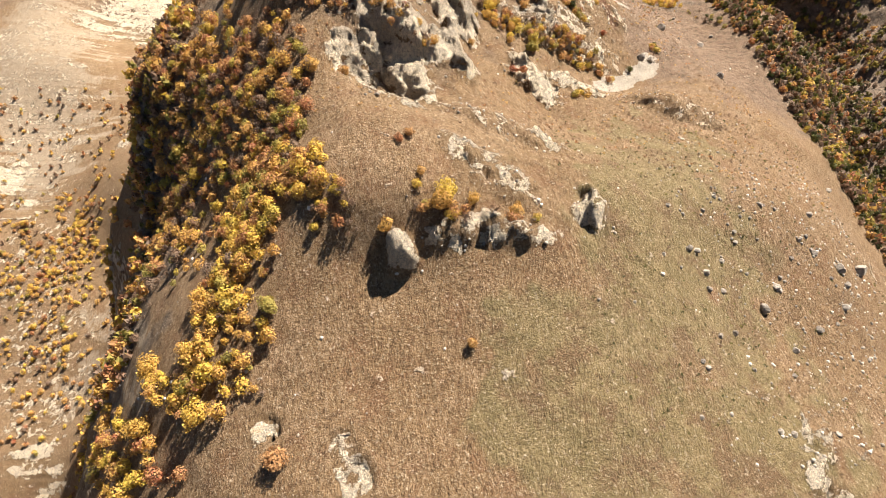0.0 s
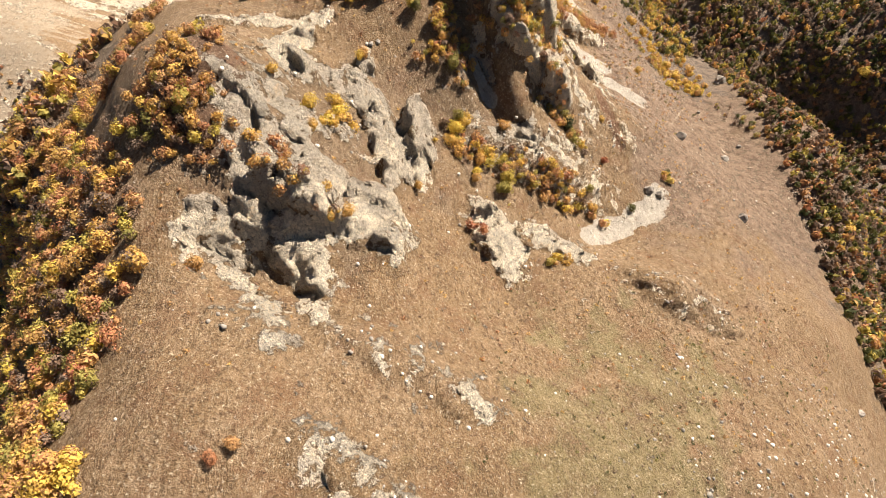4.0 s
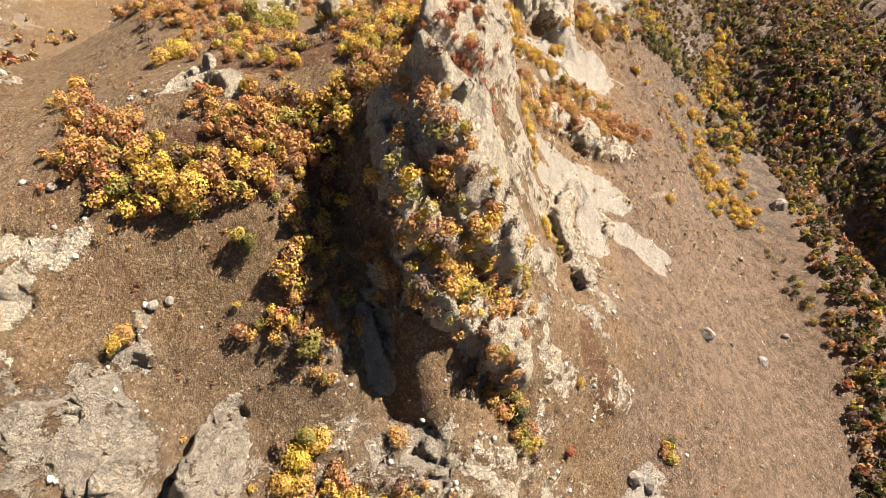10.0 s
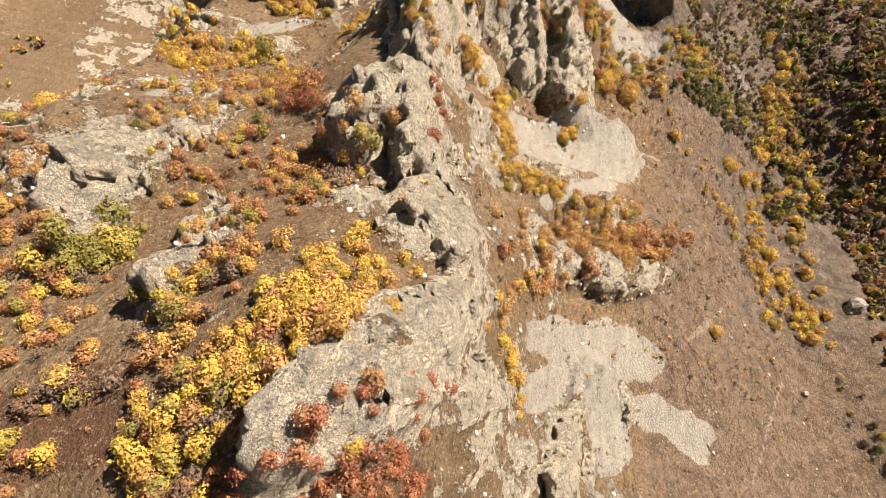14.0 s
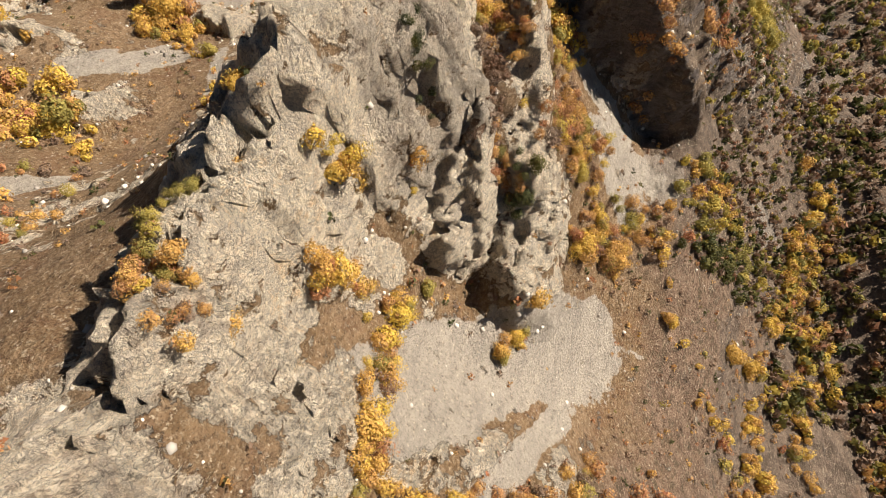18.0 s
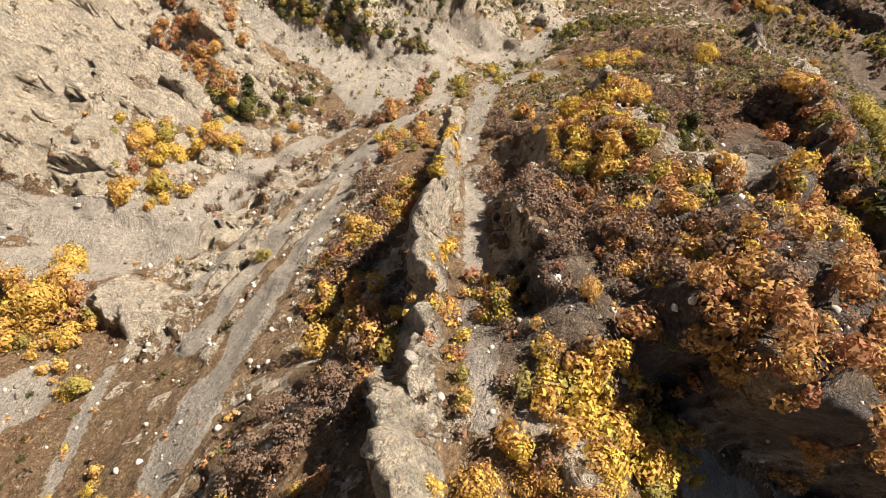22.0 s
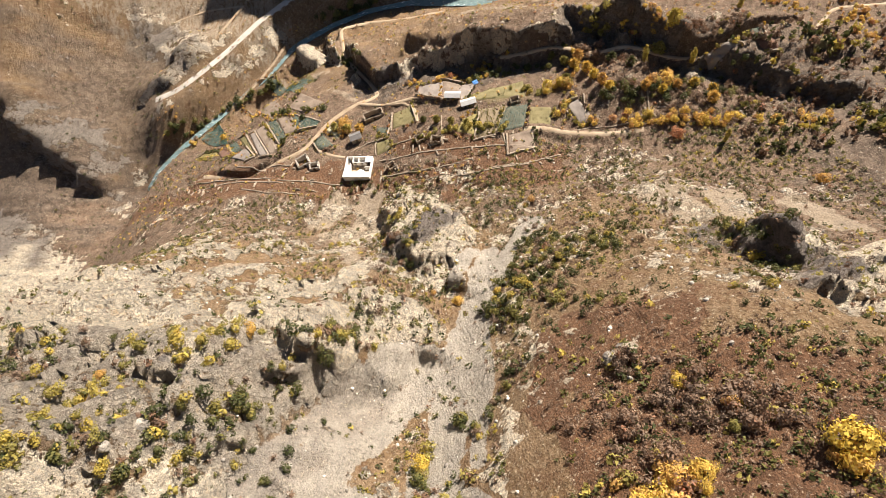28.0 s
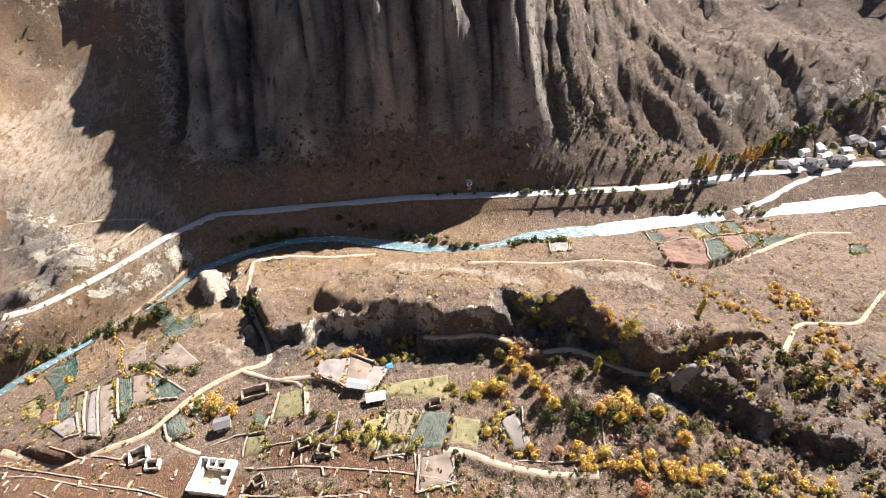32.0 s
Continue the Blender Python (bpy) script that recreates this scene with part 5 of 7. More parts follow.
grove(147, 671, 152, 656, 8.3, 40, "gold", 1.4)
grove(182, 795, 303, 835, 4.5, 40, "green", 3.3)
grove(55, 785, 181, 763, 4.4, 80, "green", 1.7)
grove(-8, 653, 7, 652, 1.3, 12, "gold", 1.4)
grove(21, 625, 32, 625, 2.7, 14, "gold", 2.3)
grove(9, 630, 19, 625, 1.6, 10, "olive", 1.5)
grove(-185, 695, -173, 674, 3.5, 8, "gold", 1.8)
grove(-64, 680, -79, 697, 2.8, 20, "green", 1.4)
grove(148, 651, 150, 619, 7.7, 50, "gold", 1.3)
grove(103, 627, 126, 604, 8.7, 70, "brown", 1.1)
grove(-83, 809, 88, 784, 14.6, 160, "green", 1.3)
grove(93, 825, 155, 789, 15.4, 120, "green", 1.4)
grove(-69, 639, -66, 627, 2.3, 8, "gold", 1.7)
grove(41, 653, 47, 651, 3.0, 14, "olive", 2.0)
grove(10, 244, 16, 254, 5.5, 70, "gold", 1.5)
grove(2, 250, -6, 276, 6.0, 90, "orange", 1.3)
grove(8, 232, -4, 246, 6.0, 80, "mix", 1.4)
grove(-12, 232, -26, 244, 7.0, 70, "mix", 1.4)
grove(-28, 238, -44, 262, 8.0, 70, "rust", 1.2)
grove(-10, 262, -40, 290, 10.0, 110, "mix", 1.3)
grove(-50, 250, -75, 285, 12.0, 80, "mix", 1.5)
grove(18, 232, 25, 242, 4.0, 40, "red", 1.1)
grove(-70, 318, -90, 330, 8.0, 40, "gold", 2.2)
grove(-20, 290, -45, 315, 9.0, 60, "mix", 1.5)
grove(-112, 178, -108, 70, 15.0, 210, "brown", 2.4)
grove(-128, 170, -126, 90, 12.0, 140, "mixdark", 2.4)
grove(-88, 150, -78, 80, 14.0, 110, "mix", 2.3)
grove(14, 400, 34, 396, 8.0, 80, "brown", 1.8)
grove(20, 405, 46, 412, 8.0, 70, "mix", 1.9)
grove(-80, 474, -50, 486, 9.0, 90, "maquis", 1.2)
grove(-104, 500, -70, 500, 8.0, 70, "maquis", 1.2)
lone("gold", -116.7, 124.7, 3.9)
lone("orange", -43.2, 12.6, 3.4)
lone("olive", -45.7, 42.5, 3.0)
lone("orange", -20.5, 57.3, 2.1)
lone("gold", -7.5, 64.4, 3.2)
lone("gold", -1.9, 64.0, 1.7)
lone("gold", 7.1, 63.1, 2.3)
lone("gold", -12.6, 68.7, 1.4)
lone("orange", -5.0, 33.6, 1.6)
lone("brown", -41.2, 107.1, 2.5)
lone("orange", -14.9, 78.8, 1.4)
lone("gold", -80.4, 22.4, 3.3)
lone("gold", -331.7, 137.1, 4.2)
lone("gold", -80.2, 36.1, 3.3)
lone("gold", -60.6, 22.2, 3.2)
lone("gold", -9.0, 62.0, 3.0)
lone("gold", -6.7, 60.2, 1.9)
lone("gold", -13.5, 65.6, 1.3)
lone("orange", -40.9, 107.8, 2.8)
lone("gold", -20.2, 149.9, 2.3)
lone("olive", 24.1, 158.5, 2.9)
lone("gold", 16.3, 161.4, 2.1)
lone("gold", 11.2, 172.0, 2.9)
lone("gold", 245.0, 333.3, 4.2)
lone("orange", -17.0, 77.0, 1.3)
lone("green", -3.0, 196.8, 2.2)
lone("olive", 7.8, 185.5, 3.1)
lone("olive", 23.9, 155.8, 2.5)
lone("orange", -15.1, 180.0, 2.1)
lone("gold", -17.3, 157.2, 2.9)
lone("gold", -27.3, 153.3, 1.6)
lone("gold", -18.6, 144.3, 1.6)
lone("green", 42.8, 185.0, 2.5)
lone("gold", 15.3, 157.9, 1.7)
lone("gold", 9.0, 169.1, 2.8)
lone("orange", -33.8, 110.3, 2.2)
lone("gold", -9.9, 126.9, 2.0)
lone("gold", -12.4, 201.8, 3.4)
lone("gold", 1.1, 147.0, 1.6)
lone("green", 67.1, 169.6, 1.9)
lone("olive", -4.2, 197.3, 2.0)
lone("gold", -16.1, 178.4, 1.6)
lone("olive", 9.5, 172.8, 2.5)
lone("gold", 8.0, 165.4, 2.3)
lone("gold", 15.1, 156.4, 1.8)
lone("olive", 22.6, 155.4, 2.4)
lone("gold", -16.3, 154.3, 3.1)
lone("gold", -17.7, 147.1, 1.8)
lone("orange", 22.6, 175.4, 2.3)
lone("gold", -36.5, 230.8, 2.6)
lone("gold", 55.7, 194.8, 1.4)
lone("green", 83.1, 189.3, 2.0)
lone("green", 42.9, 184.3, 2.0)
lone("red", 56.6, 181.0, 1.8)
lone("olive", -51.3, 199.5, 2.4)
lone("gold", 5.6, 233.4, 1.4)
lone("gold", -33.8, 233.9, 2.8)
lone("olive", -11.1, 229.2, 2.0)
lone("orange", -39.6, 252.4, 2.4)
lone("orange", 22.0, 242.4, 1.6)
lone("gold", 21.6, 237.0, 1.2)
lone("gold", 11.2, 251.9, 2.0)
lone("gold", 20.4, 250.0, 1.4)
lone("gold", -5.7, 211.1, 1.6)
lone("gold", 3.2, 224.3, 1.7)
lone("gold", 34.4, 251.4, 2.2)
lone("gold", 89.7, 275.5, 2.2)
lone("gold", 106.3, 339.7, 2.7)
lone("brown", -27.2, 237.7, 1.9)
lone("gold", -70.3, 279.7, 3.2)
lone("olive", 39.0, 313.9, 1.7)
lone("gold", 75.2, 337.4, 1.9)
lone("gold", 13.9, 313.7, 2.3)
lone("gold", 11.1, 324.3, 2.2)
lone("gold", 23.5, 298.4, 2.6)
lone("gold", 20.9, 309.2, 2.6)
lone("orange", -13.6, 292.9, 2.6)
lone("gold", -68.2, 367.7, 4.2)
lone("olive", -51.6, 325.7, 4.2)
lone("gold", 6.9, 307.9, 1.3)
lone("gold", 38.2, 314.3, 1.8)
lone("gold", 40.3, 318.8, 1.9)
lone("gold", 99.3, 338.9, 2.6)
lone("red", 14.5, 281.8, 1.7)
lone("gold", 43.6, 285.9, 2.3)
lone("gold", 47.2, 341.3, 2.9)
lone("gold", -76.1, 316.6, 4.1)
lone("gold", 10.4, 323.1, 2.1)
lone("gold", 14.3, 314.2, 2.2)
lone("gold", 21.4, 312.8, 2.5)
lone("orange", 12.7, 310.5, 1.8)
lone("orange", 48.4, 339.6, 3.0)
lone("gold", 56.8, 343.4, 2.9)
lone("gold", 40.5, 324.5, 2.4)
lone("gold", 37.7, 314.8, 1.7)
lone("gold", -17.4, 395.8, 3.8)
lone("gold", 8.8, 334.3, 0.9)
lone("gold", 73.5, 338.0, 1.7)
lone("gold", 96.4, 340.0, 2.6)
lone("green", 32.1, 342.5, 2.1)
lone("gold", 16.6, 329.0, 0.9)
lone("olive", 23.3, 318.5, 2.0)
lone("gold", -68.2, 372.6, 3.4)
lone("gold", -68.6, 363.6, 4.2)
lone("gold", -60.4, 363.0, 2.8)
lone("gold", -10.4, 375.4, 3.0)
lone("olive", -48.9, 357.9, 2.8)
lone("orange", 3.3, 346.2, 1.2)
lone("orange", -19.9, 352.1, 2.3)
lone("gold", -15.2, 402.1, 2.1)
lone("gold", -3.5, 357.9, 1.2)
lone("olive", 28.9, 378.7, 1.9)
lone("green", 21.4, 406.7, 2.1)
lone("olive", 23.4, 409.6, 2.4)
lone("orange", 44.1, 381.7, 1.6)
lone("gold", -76.1, 405.8, 3.2)
lone("gold", -72.4, 392.2, 3.3)
lone("olive", -13.2, 353.4, 2.3)
lone("gold", -70.4, 375.8, 3.7)
lone("gold", -76.6, 405.5, 3.0)
lone("olive", -74.1, 408.7, 3.3)
lone("orange", -68.4, 413.2, 2.9)
lone("gold", -13.2, 394.4, 2.2)
lone("olive", -68.2, 397.3, 3.4)
lone("olive", -36.7, 388.9, 2.2)
lone("green", 19.6, 408.0, 1.8)
lone("gold", 25.6, 402.4, 1.4)
lone("orange", 12.5, 411.8, 1.5)
lone("gold", 18.0, 387.5, 1.5)
lone("orange", 43.8, 444.2, 2.6)
lone("gold", -69.8, 424.6, 1.8)
lone("green", 28.2, 426.5, 2.2)
lone("gold", -82.7, 461.0, 2.9)
lone("gold", -76.9, 434.6, 2.2)
lone("gold", -69.6, 420.0, 1.9)
lone("gold", -56.7, 420.1, 1.7)
lone("gold", 9.1, 429.8, 3.0)
lone("gold", 16.1, 435.0, 2.9)
lone("gold", 18.9, 429.8, 2.7)
lone("gold", 21.3, 437.5, 0.9)
lone("orange", -0.8, 438.1, 2.0)
lone("gold", 26.7, 484.1, 1.3)
lone("gold", -22.1, 429.9, 1.6)
lone("gold", 20.3, 475.7, 2.0)
lone("green", -67.4, 425.5, 3.8)
lone("gold", -26.2, 427.7, 2.1)
lone("gold", -56.0, 426.3, 1.6)
lone("gold", -69.9, 492.1, 1.6)
lone("gold", -68.6, 496.0, 1.1)
lone("gold", -50.0, 505.6, 1.7)
lone("gold", -59.1, 502.8, 1.2)
lone("gold", 21.8, 488.5, 1.6)
lone("olive", 25.8, 480.9, 1.3)
lone("gold", 16.6, 474.8, 2.5)
lone("gold", 19.8, 473.5, 1.2)
lone("gold", -21.4, 481.2, 2.3)
lone("gold", 1.6, 472.8, 1.4)
lone("gold", 36.7, 477.8, 3.4)
lone("gold", -15.3, 522.1, 1.6)
lone("gold", 7.9, 561.5, 1.4)
lone("gold", 11.7, 471.2, 2.4)
lone("orange", 62.4, 590.3, 3.2)
lone("gold", 95.7, 559.2, 2.6)
lone("gold", -15.9, 523.3, 1.4)
lone("gold", -4.9, 521.8, 1.2)
lone("gold", 6.2, 560.0, 1.2)
lone("gold", -21.9, 525.5, 1.0)
lone("gold", -67.1, 632.0, 4.2)
lone("green", 51.5, 785.6, 1.9)


def sow(x0, y0, x1, y1, wide, count, r):
    t = r.uniform(-0.12, 1.12, count)
    a = r.uniform(0, 2 * np.pi, count)
    d = wide * np.sqrt(r.uniform(0, 1, count))
    return x0 + (x1 - x0) * t + d * np.cos(a), y0 + (y1 - y0) * t + d * np.sin(a)


SOWN = np.random.RandomState(7)
shrubs, bare_shrubs, valley_shrubs = Thicket(), Thicket(), Thicket()
for x0, y0, x1, y1, wide, count, palette, size in GROVES:
    if size > 1.9 and y0 < 600:
        count, size = int(1.7 * count), 0.74 * size
    gx, gy = sow(x0, y0, x1, y1, wide, count, SOWN)
    gz, _ = land(gx, gy)
    for x, y, z in zip(gx, gy, gz):
        tone = hue_of(palette, SOWN)
        s = size * SOWN.uniform(0.6, 1.35)
        far = y > 640 or x > 170
        bare = tone > 0.84 and SOWN.uniform() < 0.8
        crown = (SMALL if far else TWIGGY if bare else CLOSE if 280 < y < 372 and -32 < x < 62 else GREAT if s > 2.3 or (225 < y < 281 and s > 0.8) else LITTLE if s < 1.1 else LEAFY)[SOWN.randint(0, 5)]
        (valley_shrubs if far else bare_shrubs if bare else shrubs).plant(crown, x, y, z - 0.15 * s, s, s * SOWN.uniform(0.85, 1.25), SOWN.uniform(0, 6.3), tone)
shrubs.done("shrubs", "dense autumn shrubs in yellow, orange and olive leaf on rocky slopes", "shrubs")
bare_shrubs.done("bare_shrubs", "leafless grey-brown thorn shrubs among the scree and crags", "shrubs")

# the wooded ravine and the forest beyond the spur's edge
wood = Thicket()


def wooded(x0, x1, y0, y1, count, palette, lo, hi, keep=None):
    gx, gy = SOWN.uniform(x0, x1, count), SOWN.uniform(y0, y1, count)
    n = fbm(gx, gy, 40, 3, 55)
    ok = n > SOWN.uniform(-0.75, 0.05, count)
    if keep is not None:
        ok &= keep(gx, gy)
    gx, gy, n = gx[ok], gy[ok], n[ok]
    gz, _ = land(gx, gy)
    for x, y, z, v in zip(gx, gy, gz, n):
        s = SOWN.uniform(lo, hi)
        wood.plant(TINY[SOWN.randint(0, 5)], x, y, z - 0.2 * s, s, 1.25 * s, SOWN.uniform(0, 6.3), hue_of(palette, SOWN))


wooded(150, 330, 40, 470, 10500, "forest", 1.4, 2.6)
wooded(330, 480, 100, 620, 2600, "forest", 2.5, 4.2)
wooded(-160, -100, 40, 260, 900, "mix", 1.6, 2.8)
wooded(-300, -170, 0, 260, 700, "gold", 1.4, 2.6)
wooded(118, 330, 330, 640, 5200, "dusk", 1.4, 2.6)
wooded(74, 142, 355, 445, 1600, "dusk", 0.6, 1.5)
wooded(50, 82, 392, 450, 420, "dusk", 0.9, 1.8)
wooded(84, 130, 575, 640, 260, "dusk", 1.0, 1.8)
wooded(-480, -330, 60, 420, 500, "mix", 1.6, 2.8)
wood.done("far_woods", "dark brown and olive autumn forest filling the ravine", "forest")
valley_shrubs.done("valley_shrubs", "yellow and green bushes along field edges and river banks", "shrubs")

# low tufts and dwarf shrubs that roughen the open slopes
tufts = Thicket()


def tufted(x0, x1, y0, y1, count, palettes, lo, hi, hardy=0.0):
    gx, gy = SOWN.uniform(x0, x1, count), SOWN.uniform(y0, y1, count)
    gz, gr = land(gx, gy)
    bald = strip(SCREES, gx, gy) + strip(SANDS, gx, gy)
    n = fbm(gx, gy, 18, 3, 91)
    for x, y, z, rock, b, v in zip(gx, gy, gz, gr, bald, n):
        if b * 0.85 > SOWN.uniform() or v < SOWN.uniform(-0.6, 0.3) or rock - hardy > SOWN.uniform(0.3, 1.1):
            continue
        s = SOWN.uniform(lo, hi)
        tufts.plant(MINI[SOWN.randint(0, 5)], x, y, z - 0.15 * s, s, 0.8 * s, SOWN.uniform(0, 6.3), hue_of(palettes[SOWN.randint(0, len(palettes))], SOWN))


tufted(-120, 110, 440, 600, 8500, ("green", "green", "green", "olive", "brown"), 0.5, 1.25, 0.7)
tufted(-120, 110, 440, 590, 17000, ("green", "green", "green", "olive", "brown", "brown"), 0.3, 0.85)
tufted(-110, 130, 260, 450, 6500, ("brown", "brown", "rust", "green", "orange"), 0.35, 1.0)
tufted(-60, 120, 90, 270, 3500, ("brown", "rust", "brown", "orange"), 0.3, 0.7)
tufted(20, 125, 15, 130, 1600, ("brown", "green"), 0.25, 0.55)
tufted(-200, 260, 590, 760, 6000, ("brown", "olive", "green", "gold", "rust"), 0.4, 1.1)
tufted(-260, -120, 560, 900, 2600, ("brown", "green"), 0.5, 1.3)
tufted(-170, 300, 792, 905, 4200, ("brown", "brown", "green", "olive"), 0.5, 1.4)
tufts.done("dwarf_shrubs", "low dry tufts and juniper cushions scattered over open slopes", "shrubs")


# single bushes and small trees that stand apart
def bush_model(name, palette, leaves, seed, label):
    thing = tagged(new(name), label, "bush", "single bushes on the slopes")
    lo, hi = PALETTES[palette]
    crown = new("crown", quads_mesh("crown", leafage(seed, leaves, 0.066), leaf_look(palette + "_leaves", True, (lo, hi))))
    crown.parent = thing
    r = random.Random(seed)
    for k in range(4):
        bm = bmesh.new()
        a = 1.57 * k + r.uniform(-0.4, 0.4)
        top = Vector((0.38 * math.cos(a), 0.38 * math.sin(a), r.uniform(0.8, 1.1)))
        m = Vector((0, 0, -0.25)).lerp(top, 0.5)
        turn = (top - Vector((0, 0, -0.25))).to_track_quat("Z", "Y").to_matrix().to_4x4()
        bmesh.ops.create_cone(bm, cap_ends=True, segments=6, radius1=0.055, radius2=0.018, depth=(top - Vector((0, 0, -0.25))).length, matrix=Matrix.Translation(m) @ turn)
        part("stem", bm, BARK, thing)
    return thing


BUSH_LABELS = {"gold": "bright yellow autumn bush standing on the dry slope", "orange": "orange-gold autumn bush on the grassy slope", "olive": "yellow-green bush still in leaf on the slope",
               "green": "dark green juniper bush among rocks and grass", "brown": "leafless brown thorn bush on the dry slope", "red": "rust-red autumn bush clinging to the rock", "rust": "rust-brown autumn bush on the rocky slope"}
MODELS = {p: bush_model("bush", p, 900, 200 + k, BUSH_LABELS[p]) for k, p in enumerate(("gold", "orange", "olive", "green", "brown", "red"))}
for palette, x, y, s in LONES:
    z = height(x, y)
    copy_thing(MODELS[palette], pose(x, y, z - 0.12 * s, SOWN.uniform(-7, 7), SOWN.uniform(-7, 7), SOWN.uniform(0, 360)) @ Matrix.Diagonal((s, s * SOWN.uniform(0.85, 1.1), s * SOWN.uniform(0.85, 1.15), 1)))
for model in MODELS.values():
    for o in (*model.children_recursive, model):
        bpy.data.objects.remove(o)


# ---- the village terraces ----
def plain_look(name, stops, scale=1.0, rough=0.92, depth=0.1, stretch=None):
    """A mottled surface: colours by noise at two scales, with relief."""
    m, t, b = mat(name, rough)
    fine = spots(t, scale * 4, 5, 0.7)
    tone = sums(t, "ADD", sums(t, "MULTIPLY", spots(t, scale * 0.4, 5, 0.65, stretch=stretch), 0.6), sums(t, "MULTIPLY", fine, 0.4))
    t.links.new(ramp(t, tone, *zip((0.36, 0.5, 0.64), stops)), b.inputs["Base Color"])
    relief(t, b, fine, depth)
    return m


DUST = plain_look("pale_road_dust", ((0.38, 0.334, 0.274), (0.471, 0.426, 0.365), (0.532, 0.494, 0.433)), 0.6)
EARTH = plain_look("track_earth", ((0.274, 0.198, 0.122), (0.38, 0.289, 0.19), (0.441, 0.35, 0.243)), 0.6)
WALLSTONE = plain_look("dry_stone", ((0.198, 0.152, 0.106), (0.342, 0.274, 0.198), (0.441, 0.365, 0.274)), 1.2, depth=0.25)
WHITEWASH = plain_look("whitewashed_plaster", ((0.62, 0.58, 0.52), (0.76, 0.72, 0.65), (0.80, 0.78, 0.73)), 0.5, 0.85, 0.03)
PALEROOF = plain_look("pale_sheet_roof", ((0.395, 0.38, 0.35), (0.502, 0.486, 0.456), (0.562, 0.555, 0.532)), 0.4, 0.6, 0.03)
DARKROOF = plain_look("weathered_dark_roof", ((0.10, 0.09, 0.085), (0.16, 0.15, 0.14), (0.23, 0.21, 0.19)), 0.6, 0.7, 0.05)
WOOD_AND_SHADE = plain_look("dark_wood_and_shade", ((0.05, 0.04, 0.03), (0.09, 0.07, 0.05), (0.14, 0.11, 0.08)), 2.0, 0.7, 0.02)
BLUETARP = plain_look("blue_tarpaulin", ((0.06, 0.16, 0.42), (0.09, 0.24, 0.55), (0.14, 0.32, 0.62)), 1.0, 0.45, 0.05)
PANE, _t, _b = mat("window_glass", 0.12)
_b.inputs["Base Color"].default_value = (0.03, 0.035, 0.04, 1)
SOILS = {
    "cabbage": plain_look("damp_field_soil", ((0.0912, 0.0912, 0.0684), (0.129, 0.129, 0.0912), (0.167, 0.16, 0.114)), 0.8),
    "green": plain_look("green_meadow", ((0.129, 0.11, 0.0532), (0.198, 0.167, 0.076), (0.266, 0.22, 0.114)), 0.7),
    "tilled": plain_look("tilled_soil", ((0.152, 0.114, 0.0836), (0.205, 0.156, 0.114), (0.251, 0.198, 0.152)), 0.8, stretch=(1, 0.3, 1, 0, 0, 20)),
    "grey": plain_look("grey_fallow_soil", ((0.182, 0.152, 0.125), (0.243, 0.205, 0.171), (0.289, 0.251, 0.213)), 0.6, stretch=(1, 0.3, 1, 0, 0, -15)),
    "brown": plain_look("red_brown_soil", ((0.114, 0.0646, 0.0456), (0.167, 0.095, 0.0646), (0.213, 0.129, 0.0874)), 0.8),
    "pale": plain_look("pale_straw_ground", ((0.274, 0.251, 0.152), (0.357, 0.334, 0.213), (0.418, 0.395, 0.274)), 0.7),
    "rows": plain_look("row_field_soil", ((0.167, 0.129, 0.076), (0.228, 0.175, 0.106), (0.266, 0.213, 0.137)), 0.8),
    "yellow": plain_look("yellow_stubble", ((0.205, 0.167, 0.0684), (0.289, 0.236, 0.0912), (0.35, 0.289, 0.129)), 0.7),
}
CABBAGE = plain_look("blue_green_cabbage_leaves", ((0.0684, 0.144, 0.125), (0.114, 0.213, 0.19), (0.182, 0.289, 0.258)), 1.2, 0.6)
ROWLEAF = plain_look("yellow_green_crop_leaves", ((0.152, 0.152, 0.0304), (0.228, 0.213, 0.0456), (0.289, 0.251, 0.0684)), 1.2, 0.7)
FIELD_WORDS = {"cabbage": "blue-green cabbage field in rows on a village terrace", "green": "small green meadow plot between stone walls", "tilled": "freshly tilled brown field on the terrace",
               "grey": "grey fallow field with faint furrows", "brown": "red-brown ploughed field beside the river track", "pale": "pale straw-covered threshing plot", "rows": "plot with widely spaced yellow-green crop rows",
               "yellow": "yellow stubble plot edged by hedges"}


def grid_mesh(name, P, material, smooth_it=True):
    """A mesh over a grid of places."""
    n, m = P.shape[:2]
    i = (np.arange(n - 1)[:, None] * m + np.arange(m - 1)).ravel()
    me = bpy.data.meshes.new(name)
    me.from_pydata(P.reshape(-1, 3).tolist(), [], np.stack([i, i + 1, i + m + 1, i + m], 1).tolist())
    me.polygons.foreach_set("use_smooth", np.full(len(me.polygons), smooth_it))
    me.materials.append(material)
    return me


def across(q, u, v):
    """Places inside a four-cornered plot."""
    q = np.array(q).reshape(4, 2)
    u, v = u[..., None], v[..., None]
    return (q[0] * (1 - u) + q[1] * u) * (1 - v) + (q[3] * (1 - u) + q[2] * u) * v


ROSETTE = leafage(300, 12, 0.38)
WALLED = []


